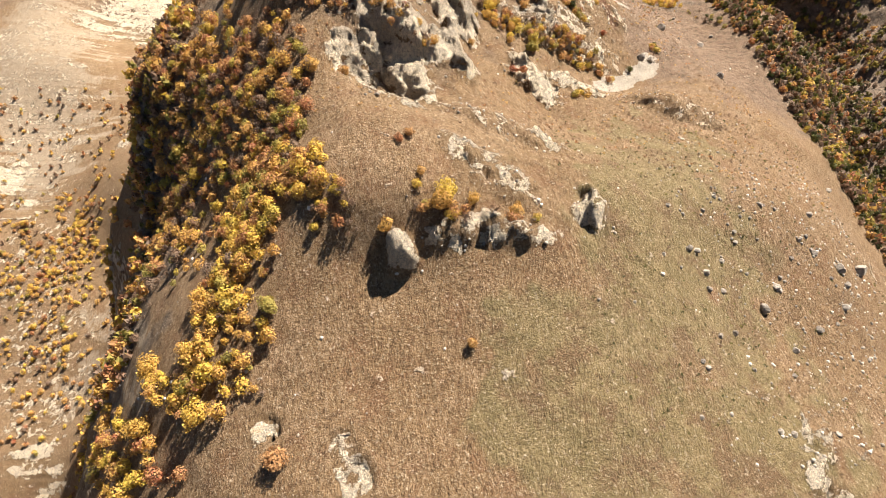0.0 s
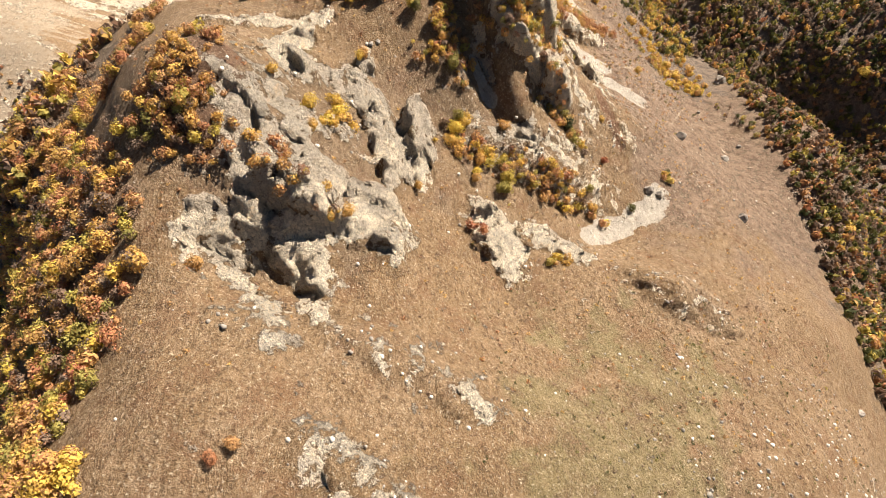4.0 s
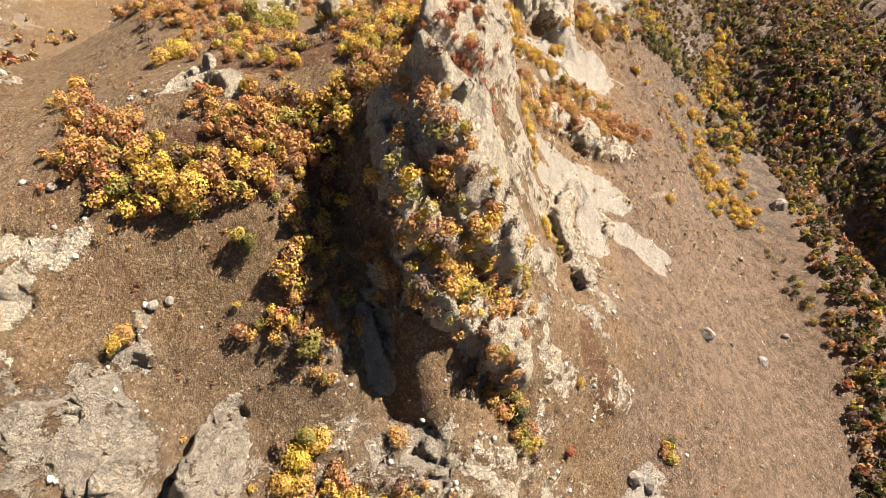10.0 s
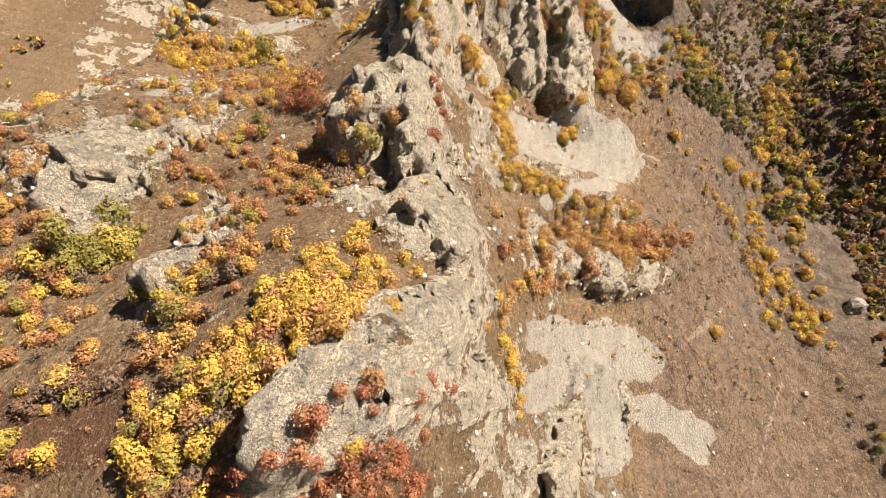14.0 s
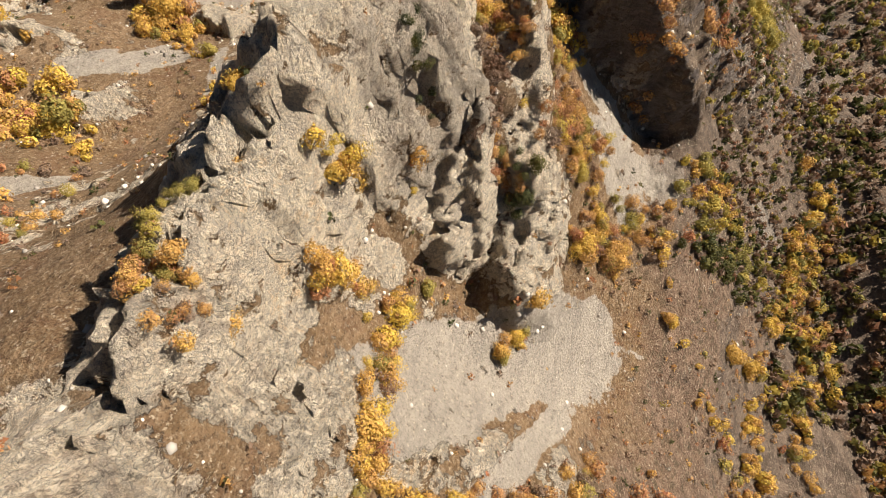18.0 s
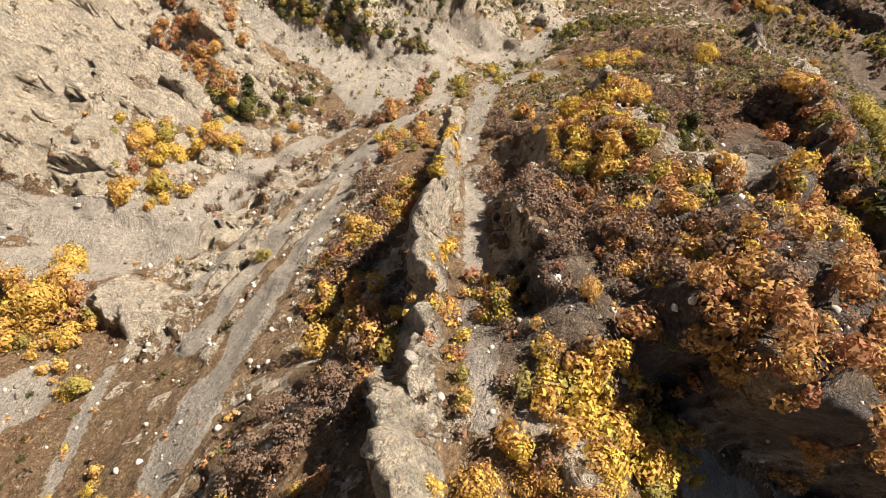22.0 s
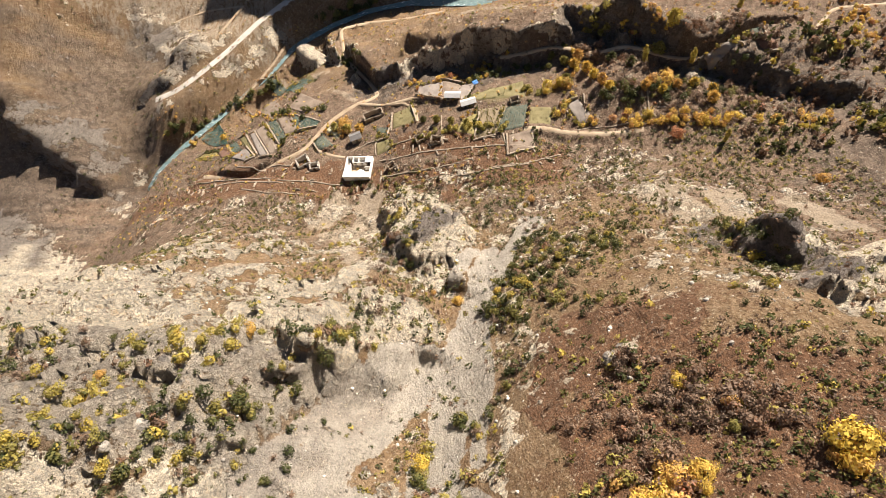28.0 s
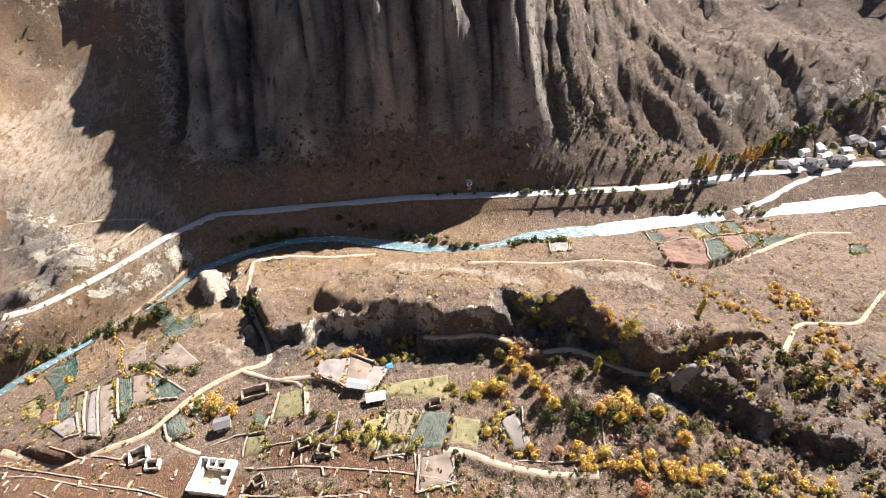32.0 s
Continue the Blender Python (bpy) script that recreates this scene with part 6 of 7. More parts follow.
def field_at(kind, *q):
    thing = tagged(new("field"), FIELD_WORDS[kind], "field", "terrace fields")
    p = np.array(q).reshape(4, 2)
    p = p.mean(0) + 1.18 * (p - p.mean(0))
    q = p.ravel()
    long = (np.linalg.norm(p[1] - p[0]) + np.linalg.norm(p[2] - p[3])) / 2
    deep = (np.linalg.norm(p[3] - p[0]) + np.linalg.norm(p[2] - p[1])) / 2
    nu, nv = max(int(long / 0.55), 6), max(int(deep / 0.9), 6)
    u, v = np.meshgrid(np.linspace(0, 1, nu), np.linspace(0, 1, nv))
    at = across(q, u, v)
    z, _ = land(at[..., 0], at[..., 1])
    z = z + 0.25
    if kind in ("tilled", "grey", "brown", "rows"):
        z = z + 0.16 * (np.arange(nu) % 2)
    z[[0, -1], :] -= 0.8
    z[:, [0, -1]] -= 0.8
    soil = new("soil", grid_mesh("soil", np.dstack([at, z]), SOILS[kind]))
    soil.parent = thing
    if kind in ("cabbage", "rows", "green", "yellow"):
        gap_u, gap_v = (0.85, 0.7) if kind == "cabbage" else (2.2, 0.9) if kind == "rows" else (1.6, 1.6)
        cu, cv = max(int(long / gap_u), 4), max(int(deep / gap_v), 4)
        u, v = np.meshgrid((np.arange(cu) + 0.7) / (cu + 0.4), (np.arange(cv) + 0.7) / (cv + 0.4))
        jit = SOWN.uniform(-0.3, 0.3, (2, *u.shape)) * (1 if kind in ("cabbage", "rows") else 2.2)
        at = across(q, np.clip(u + jit[0] / cu, 0.03, 0.97), np.clip(v + jit[1] / cv, 0.03, 0.97)).reshape(-1, 2)
        if kind == "cabbage":
            at = at[SOWN.uniform(0, 1, len(at)) < 0.88]
        z, _ = land(at[:, 0], at[:, 1])
        s = SOWN.uniform(0.28, 0.5, len(at)) * (1.0 if kind == "cabbage" else 1.5 if kind == "rows" else 0.9)
        low = (0.8, 0.8, 0.55) if kind != "rows" else (0.7, 0.7, 1.0)
        c = ROSETTE[None] * low * s[:, None, None, None] + np.dstack([at[:, 0], at[:, 1], z + 0.3])[0][:, None, None, :]
        crop = new("crop", quads_mesh("crop", c.reshape(-1, *ROSETTE.shape[1:]), CABBAGE if kind == "cabbage" else ROWLEAF if kind in ("rows", "yellow") else SOILS["green"]))
        crop.parent = thing
    WALLED.append(p)


field_at("cabbage", -136.8, 717.6, -129.8, 719.4, -108.6, 692.6, -111.7, 687.5)
field_at("cabbage", -110.1, 683.2, -102.4, 691.9, -94.1, 682.3, -99.3, 672.0)
field_at("green", -119.5, 717.5, -101.5, 700.1, -92.2, 683.2, -93.6, 680.9)
field_at("cabbage", -170.2, 678.4, -162.9, 688.7, -159.8, 683.9, -136.5, 649.0)
field_at("tilled", -146.2, 699.3, -117.2, 679.7, -107.2, 662.4, -110.7, 656.1)
field_at("tilled", -99.6, 657.7, -95.7, 668.3, -81.7, 655.0, -90.5, 650.9)
field_at("cabbage", -110.0, 649.4, -105.1, 649.2, -97.4, 635.8, -99.4, 631.1)
field_at("tilled", -104.4, 650.0, -97.5, 650.7, -91.3, 637.3, -97.5, 636.6)
field_at("cabbage", -96.6, 650.4, -81.4, 639.8, -82.5, 637.4, -90.6, 637.1)
field_at("grey", -119.1, 644.8, -116.4, 646.1, -104.1, 625.5, -109.2, 626.4)
field_at("brown", -140.4, 644.1, -133.4, 644.0, -126.5, 632.9, -132.9, 634.5)
field_at("grey", -127.0, 631.4, -118.8, 634.8, -112.5, 626.2, -116.9, 625.3)
field_at("cabbage", -133.2, 644.9, -128.3, 644.7, -121.3, 634.5, -126.1, 634.5)
field_at("pale", -76.9, 633.5, -72.7, 636.9, -68.0, 631.7, -70.6, 626.3)
field_at("cabbage", -81.1, 625.9, -78.2, 629.8, -71.9, 622.3, -78.3, 620.7)
field_at("cabbage", -52.2, 628.2, -46.5, 625.5, -47.2, 621.1, -51.1, 622.3)
field_at("green", -44.0, 633.4, -36.8, 634.5, -34.3, 623.7, -44.0, 623.9)
field_at("green", -51.9, 618.7, -46.6, 618.4, -44.1, 612.3, -51.4, 611.4)
field_at("grey", -32.2, 647.3, -21.7, 646.5, -22.2, 633.5, -32.5, 640.3)
field_at("tilled", -21.3, 646.4, -13.3, 642.6, -16.7, 630.8, -21.8, 633.4)
field_at("grey", -12.9, 642.5, -7.1, 640.5, -11.0, 630.8, -16.3, 631.0)
field_at("green", -7.9, 631.7, 11.6, 633.9, 11.2, 623.7, -10.1, 627.4)
field_at("rows", -6.1, 620.6, 4.6, 619.4, -1.0, 606.9, -8.3, 606.5)
field_at("cabbage", 5.0, 618.6, 12.8, 618.6, 10.0, 607.3, 0.1, 607.4)
field_at("yellow", -13.1, 617.3, -7.2, 619.2, -9.5, 607.8, -16.0, 611.1)
field_at("tilled", 4.5, 604.0, 13.2, 604.7, 12.8, 596.7, 3.9, 594.7)
field_at("yellow", -165.6, 659.3, -160.7, 660.7, -141.4, 644.4, -145.2, 641.6)
field_at("tilled", -116.8, 647.3, -111.5, 647.9, -99.5, 626.4, -103.6, 625.5)
field_at("green", -126.7, 646.1, -122.3, 645.8, -111.6, 628.5, -114.6, 628.7)
field_at("cabbage", 96.9, 633.4, 103.2, 633.6, 103.1, 628.7, 97.5, 628.2)
field_at("brown", 99.8, 626.3, 105.7, 627.4, 106.2, 621.1, 102.1, 621.9)
field_at("green", 119.2, 629.0, 125.3, 623.1, 125.5, 620.4, 117.7, 622.6)
field_at("grey", 80.7, 624.1, 88.5, 625.7, 92.7, 623.7, 85.3, 620.6)
field_at("green", 14.3, 617.2, 21.7, 615.4, 20.3, 606.8, 12.7, 608.4)
field_at("grey", 28.0, 615.0, 32.7, 616.0, 36.2, 605.8, 31.2, 605.0)
field_at("cabbage", 152.7, 749.7, 161.8, 751.6, 160.5, 736.0, 151.3, 731.6)
field_at("cabbage", 167.8, 748.7, 174.1, 748.9, 173.7, 738.0, 166.3, 735.5)
field_at("brown", 130.8, 746.1, 140.1, 748.7, 140.2, 739.5, 128.0, 730.5)
field_at("cabbage", 124.1, 742.0, 129.6, 743.0, 128.0, 730.5, 121.1, 726.0)
field_at("brown", 120.6, 718.9, 138.1, 723.3, 131.1, 698.1, 113.3, 694.3)
field_at("cabbage", 141.3, 718.9, 150.5, 721.8, 143.4, 701.2, 133.6, 698.0)
field_at("brown", 154.1, 726.2, 168.5, 732.4, 165.2, 719.1, 147.2, 704.6)
field_at("cabbage", 167.4, 730.7, 175.9, 733.4, 170.3, 719.7, 162.3, 716.2)
field_at("cabbage", 178.8, 731.4, 191.8, 734.2, 189.5, 727.3, 172.6, 718.7)
field_at("brown", 178.6, 747.0, 191.0, 747.2, 187.5, 737.4, 174.6, 736.2)
field_at("green", 147.7, 742.8, 154.2, 743.7, 150.7, 731.7, 144.2, 730.7)
field_at("grey", 70.0, 735.5, 79.4, 740.8, 73.0, 714.8, 65.4, 714.1)
field_at("green", 203.9, 797.1, 218.4, 798.3, 220.6, 791.6, 205.4, 793.0)
field_at("green", 251.2, 808.0, 271.2, 810.0, 279.2, 802.7, 259.2, 799.6)
field_at("cabbage", 164.6, 782.1, 175.3, 783.4, 175.9, 778.3, 165.9, 778.4)
field_at("cabbage", 221.9, 724.1, 232.1, 726.5, 225.6, 717.5, 213.8, 713.5)


# roads and tracks lie on their benches
def ribbon(kind, wide, nodes, levels, lift, cells, material, wobble):
    seg = np.linalg.norm(np.diff(nodes, axis=0), axis=1)
    s = np.concatenate([[0], np.cumsum(seg)])
    t = np.arange(0, s[-1], 1.2)
    cx, cy, cz = (np.interp(t, s, a) for a in (nodes[:, 0], nodes[:, 1], levels))
    soft = np.ones(9) / 9
    cx, cy = (np.convolve(np.pad(a, 4, "edge"), soft, "valid") for a in (cx, cy))
    dx, dy = np.gradient(cx), np.gradient(cy)
    k = np.hypot(dx, dy)
    side = np.linspace(-0.5, 0.5, cells)
    half = wide * (1 + wobble * fbm(t, t * 0 + wide, 9, 3, 17))
    if kind == "river":
        half = half * (0.6 + 0.4 * smooth(-70, 20, cx))
    X = cx[:, None] - (dy / k)[:, None] * side * half[:, None]
    Y = cy[:, None] + (dx / k)[:, None] * side * half[:, None]
    if kind == "river":
        Z = np.repeat(cz[:, None], cells, 1) + 0.18 * fbm(X, Y, 3, 3, 33)
    else:
        Z = land(X, Y)[0]
        Z[:, 1:-1] += lift
        Z[:, [0, -1]] -= 0.3
    return np.dstack([X, Y, Z])


WAY_WORDS = {"road": ("road", "pale dusty valley road along the foot of the mountain"), "lane": ("lane", "pale gravel lane down to the river"), "track": ("track", "narrow dusty footpath between the terraces")}


def water_look():
    m, t, b = mat("river_water", 0.3)
    b.inputs["Specular IOR Level"].default_value = 0.12
    rapid = spots(t, 0.55, 7, 0.7, stretch=(0.5, 1.6, 1, 0, 0, -10))
    gone = field(t, "foam")
    foam = grey(t, sums(t, "ADD", rapid, sums(t, "MULTIPLY", gone, 0.3)), 0.55, 0.66)
    t.links.new(mixed(t, foam, mixed(t, spots(t, 0.2, 4), (0.10, 0.17, 0.165), (0.26, 0.35, 0.34)), (0.86, 0.88, 0.88)), b.inputs["Base Color"])
    t.links.new(sums(t, "ADD", sums(t, "MULTIPLY", foam, 0.4), 0.35), b.inputs["Roughness"])
    relief(t, b, sums(t, "ADD", rapid, spots(t, 2.0, 5, 0.7)), 0.6)
    return m


WATER = water_look()
for (kind, wide, nodes), levels in zip(WAYS, LEVELS):
    if kind == "river":
        P = ribbon(kind, wide * 1.15, nodes, levels + 0.5, 0, 9, WATER, 0.22)
        grow = smooth(20, 230, P[..., 0])
        P[..., 1] += (P[..., 1] - P[:, 4:5, 1]) * 0.7 * grow
        me = grid_mesh("water", P, WATER)
        me.attributes.new("foam", "FLOAT", "POINT").data.foreach_set("value", smooth(40, 200, P[..., 0]).astype(np.float32).ravel())
        tagged(new("water", me), "turquoise mountain river with white rapids between stony banks", "river", kind="structure")
    else:
        P = ribbon(kind, wide, nodes, levels, 0.22, 5, None, 0.12 if kind == "road" else 0.3)
        tagged(new(WAY_WORDS[kind][0], grid_mesh(kind, P, EARTH if kind == "track" else DUST)), WAY_WORDS[kind][1], "road", kind="structure")


# dry-stone walls
def wall_mesh(name, pts, wide, high, material, r):
    """A rough wall that follows the ground, its top uneven."""
    pts = np.array(pts)
    seg = np.linalg.norm(np.diff(pts, axis=0), axis=1)
    s = np.concatenate([[0], np.cumsum(seg)])
    t = np.linspace(0, s[-1], max(int(s[-1] / 0.8), 3))
    x, y = np.interp(t, s, pts[:, 0]), np.interp(t, s, pts[:, 1])
    dx, dy = np.gradient(x), np.gradient(y)
    k = np.hypot(dx, dy) + 1e-6
    nx, ny = -dy / k * wide / 2, dx / k * wide / 2
    z, _ = land(x, y)
    n = len(t)
    h = high * r.uniform(0.7, 1.2, n)
    h[[0, -1]] *= 0.6
    jit = r.uniform(0.7, 1.3, (4, n))
    rows = [(x - nx * 1.25, y - ny * 1.25, z - 0.9), (x - nx * jit[0], y - ny * jit[0], z + h * 0.6), (x - nx * 0.7 * jit[1], y - ny * 0.7 * jit[1], z + h),
            (x + nx * 0.7 * jit[2], y + ny * 0.7 * jit[2], z + h * r.uniform(0.9, 1.05, n)), (x + nx * jit[3], y + ny * jit[3], z + h * 0.6), (x + nx * 1.25, y + ny * 1.25, z - 0.9)]
    P = np.stack([np.stack(q, -1) for q in rows], 0)
    me = grid_mesh(name, P, material, False)
    bm = bmesh.new()
    bm.from_mesh(me)
    bmesh.ops.contextual_create(bm, geom=[v for v in bm.verts if v.index % n == 0])
    bm.to_mesh(me)
    bm.free()
    return me


def wall_at(pts, wide=0.7, high=1.0, label="low dry-stone wall along the edge of a field"):
    tagged(new("dry_stone_wall", wall_mesh("dry_stone_wall", pts, wide, high, WALLSTONE, SOWN)), label, "stone wall", "dry-stone walls of the terraces")


for p in WALLED:
    c = p.mean(0)
    for k in range(4):
        if SOWN.uniform() < (0.26 if -140 < c[0] < 110 else 0.12):
            a, b = (c + (e - c) * 1.06 for e in (p[k], p[(k + 1) % 4]))
            wall_at([a, b], 0.7, SOWN.uniform(0.7, 1.2))

# hedges along the plots
hedges = Thicket()
for p in WALLED:
    c = p.mean(0)
    for k in range(4):
        if SOWN.uniform() < 0.55:
            a, b = (c + (e - c) * 1.1 for e in (p[k], p[(k + 1) % 4]))
            n = int(np.linalg.norm(b - a) / 1.3)
            f = SOWN.uniform(0, 1, n)[:, None]
            at = a + (b - a) * f + SOWN.normal(0, 0.5, (n, 2))
            tint = SOWN.choice(["olive", "green", "gold", "mixdark", "olive"])
            for (x, y), z in zip(at, land(at[:, 0], at[:, 1])[0]):
                s = SOWN.uniform(0.45, 1.1)
                hedges.plant(TINY[SOWN.randint(0, 5)], x, y, z - 0.1, s, 1.1 * s, SOWN.uniform(0, 6.3), hue_of(tint, SOWN))
hedges.done("hedges", "low green and yellow hedges between the terrace fields", "hedge")

# abandoned terraces below the crags: long retaining walls and short stubs
for x0, y0, x1, y1 in ((-150, 622, -98, 607), (-140, 613, -92, 603), (-95, 605, -66, 599), (-50, 600, -12, 594), (-46, 607, -20, 603), (-34, 592, 10, 587), (-20, 603, 14, 596), (-5, 588, 22, 590),
                       (-120, 622, -90, 613), (-48, 614, -22, 618), (-22, 622, -22, 606), (2, 606, 3, 594), (30, 602, 52, 600), (34, 606, 35, 618), (56, 600, 57, 612), (-112, 604, -84, 596), (-64, 617, -50, 620), (-52, 621, -52, 612)):
    bend = SOWN.uniform(-2.5, 2.5)
    wall_at([(x0, y0), ((x0 + x1) / 2 + 0.2 * bend, (y0 + y1) / 2 + bend), (x1, y1)], 0.5, SOWN.uniform(0.25, 0.5), "crumbling retaining wall of an abandoned hillside terrace")
for x0, y0, x1, y1, wide, count in ((-150, 618, -92, 606, 9, 42), (-88, 604, -48, 595, 8, 26), (-46, 606, 16, 594, 11, 62), (24, 606, 70, 604, 9, 14), (-110, 628, -92, 634, 8, 8)):
    gx, gy = sow(x0, y0, x1, y1, wide, count, SOWN)
    for x, y in zip(gx, gy):
        if abs(x + 59) < 9 and abs(y - 606) < 8:
            continue
        a = SOWN.choice([1.5, 1.7, -0.25, 1.3]) + SOWN.uniform(-0.3, 0.3)
        d = SOWN.uniform(0.5, 1.7)
        wall_at([(x - d * math.cos(a), y - d * math.sin(a)), (x, y), (x + d * math.cos(a), y + d * math.sin(a))], 0.6, SOWN.uniform(0.4, 0.9), "short ruined stub of a dry-stone terrace wall")


# ---- buildings ----
def slab(bm, x0, y0, z0, x1, y1, z1, rough=0.0, r=None):
    vs = bmesh.ops.create_cube(bm, size=1, matrix=Matrix.Translation(((x0 + x1) / 2, (y0 + y1) / 2, (z0 + z1) / 2)) @ Matrix.Diagonal((x1 - x0, y1 - y0, z1 - z0, 1)))["verts"]
    if rough:
        for v in vs:
            v.co += Vector([r.uniform(-rough, rough) for _ in range(3)])


def piece(thing, name, box, material, label="", bevel=0.06):
    bm = bmesh.new()
    slab(bm, *box)
    bmesh.ops.bevel(bm, geom=bm.edges[:], offset=min(bevel, 0.3 * min(box[3] - box[0], box[4] - box[1], box[5] - box[2])), segments=1)
    return part(name, bm, material, thing, label)


def gable(thing, name, w, d, eave, top, over, material, label):
    bm = bmesh.new()
    a, b = w / 2 + over, d / 2 + over
    for lift in (0.0, 0.14):
        for x in (-a, a):
            for y, z in ((-b, eave - 0.1), (0, top), (b, eave - 0.1)):
                bm.verts.new((x, y, z + lift))
    bm.verts.ensure_lookup_table()
    for f in ((0, 3, 4, 1), (1, 4, 5, 2), (6, 7, 10, 9), (7, 8, 11, 10), (0, 1, 7, 6), (1, 2, 8, 7), (3, 9, 10, 4), (4, 10, 11, 5), (0, 6, 9, 3), (2, 5, 11, 8)):
        bm.faces.new([bm.verts[k] for k in f])
    return part(name, bm, material, thing, label)


def house(x, y, turn, w, d, high, roof, label, wall=WHITEWASH):
    thing = tagged(new("house"), label, "house", "houses of the valley village")
    for name, box in (("front_wall", (-w / 2, -d / 2, -1.2, w / 2, -d / 2 + 0.35, high)), ("back_wall", (-w / 2, d / 2 - 0.35, -1.2, w / 2, d / 2, high)),
                      ("side_wall", (-w / 2, -d / 2 + 0.35, -1.2, -w / 2 + 0.35, d / 2 - 0.35, high)), ("side_wall", (w / 2 - 0.35, -d / 2 + 0.35, -1.2, w / 2, d / 2 - 0.35, high))):
        piece(thing, name, box, wall, "", 0.03)
    for sx in (-1, 1):
        bm = bmesh.new()
        vs = [bm.verts.new(p) for p in ((sx * (w / 2 - 0.1), -d / 2, high), (sx * (w / 2 - 0.1), d / 2, high), (sx * (w / 2 - 0.1), 0, high + 0.26 * d))]
        f = bm.faces.new(vs)
        g = bmesh.ops.extrude_face_region(bm, geom=[f])
        bmesh.ops.translate(bm, verts=[v for v in g["geom"] if isinstance(v, bmesh.types.BMVert)], vec=(-sx * 0.25, 0, 0))
        part("gable_wall", bm, wall, thing)
    gable(thing, "roof", w, d, high + 0.02, high + 0.27 * d, 0.45, roof, "")
    piece(thing, "door", (-0.5, -d / 2 - 0.06, 0, 0.5, -d / 2 - 0.005, min(2.05, high - 0.1)), WOOD_AND_SHADE, "dark wooden door", 0.02)
    for wx in np.arange(-w / 2 + 1.2, w / 2 - 1.0, 2.4):
        if abs(wx) > 1.3:
            win = piece(thing, "window", (wx - 0.55, -d / 2 - 0.08, high - 1.5, wx + 0.55, -d / 2 - 0.005, high - 0.35), WOOD_AND_SHADE, "", 0.02)
            bm = bmesh.new()
            slab(bm, wx - 0.44, -d / 2 - 0.1, high - 1.39, wx + 0.44, -d / 2 - 0.085, high - 0.46)
            part("pane", bm, PANE, win)
    thing.matrix_world = pose(x, y, height(x, y) + 0.15, 0, 0, turn)
    return thing


RH = random.Random(4)
for k, (x, y) in enumerate(((232, 796), (238, 794.5), (227, 793), (243, 792.5), (249, 799), (255, 797), (262, 796), (278, 810), (286, 808), (271, 811), (293, 814), (220, 794), (249, 805), (287, 801), (264, 803), (301, 806), (238, 803), (296, 798))):
    white = k % 2 == 0
    house(x, y, RH.uniform(-12, 18) + (90 if k % 5 == 2 else 0), RH.uniform(4.5, 7.5), RH.uniform(3.2, 4.4), RH.uniform(2.2, 2.6), PALEROOF if white else DARKROOF,
          "small whitewashed village house under a pale sheet roof" if white else "small village house with a weathered dark roof")
house(-16.6, 630.5, -12, 6.0, 2.6, 1.7, PALEROOF, "long low barn with a pale roof beside the track", WALLSTONE)
house(-10.4, 625.6, 9, 5.6, 2.6, 1.7, PALEROOF, "low pale-roofed barn at the corner of the fields", WALLSTONE)
house(-61.5, 624, 15, 4.4, 3.4, 2.3, DARKROOF, "small farm building with weathered roof among bushes", WALLSTONE)
house(156, 779, 5, 5, 4, 2.5, PALEROOF, "roadside hut with a pale roof", WHITEWASH)


def roofless(x, y, turn, w, d, high, label, wall=WALLSTONE):
    """Four broken walls with nothing over them."""
    thing = tagged(new("ruined_hut"), label, "ruin", "roofless ruins of the old hamlet")
    r = random.Random(int(x * 7))
    for name, box in (("front_wall", (-w / 2, -d / 2, -1.5, w / 2, -d / 2 + 0.55, high * 0.8)), ("back_wall", (-w / 2, d / 2 - 0.55, -1.5, w / 2, d / 2, high)),
                      ("side_wall", (-w / 2, -d / 2 + 0.55, -1.5, -w / 2 + 0.55, d / 2 - 0.55, high * 0.9)), ("side_wall", (w / 2 - 0.55, -d / 2 + 0.55, -1.5, w / 2, d / 2 - 0.55, high))):
        bm = bmesh.new()
        slab(bm, *box)
        bmesh.ops.subdivide_edges(bm, edges=bm.edges[:], cuts=3, use_grid_fill=True)
        for v in bm.verts:
            v.co += Vector((r.uniform(-0.07, 0.07), r.uniform(-0.07, 0.07), r.uniform(-0.35, 0.1) if v.co.z > box[5] - 0.1 else 0))
        part(name, bm, wall, thing)
    # no opening in the wall: a dark sheet painted as the entrance's shade
    piece(thing, "doorway", (-0.55, -d / 2 - 0.04, 0.0, 0.55, -d / 2 - 0.005, 1.7), WOOD_AND_SHADE, "dark panel for the shade of an open entrance", 0.02)
    thing.matrix_world = pose(x, y, height(x, y) - 0.1, 0, 0, turn)


PALESTONE = plain_look("lime_washed_stone", ((0.35, 0.304, 0.243), (0.456, 0.41, 0.342), (0.517, 0.479, 0.418)), 0.9, depth=0.15)
roofless(-84.6, 613.8, 22, 5.6, 5.0, 2.6, "roofless pale stone hut with a dark interior", PALESTONE)
roofless(-79.4, 610.8, 6, 4.4, 3.4, 2.0, "small roofless stone hut beside the footpath", PALESTONE)
roofless(-54.0, 636.3, 14, 9.0, 4.2, 2.6, "long roofless ruin with red-brown broken walls")
roofless(-31.5, 612.2, 20, 4.2, 3.6, 1.8, "low ruined pen of rough stone")
roofless(-24.5, 608.8, -14, 4.8, 3.4, 1.7, "low ruined enclosure on the abandoned terrace")
roofless(-44.5, 603.2, 35, 3.6, 3.2, 1.8, "small collapsed stone hut below the compound")
roofless(8.5, 621.8, 6, 4.0, 3.0, 1.9, "small ruined hut at the field corner")


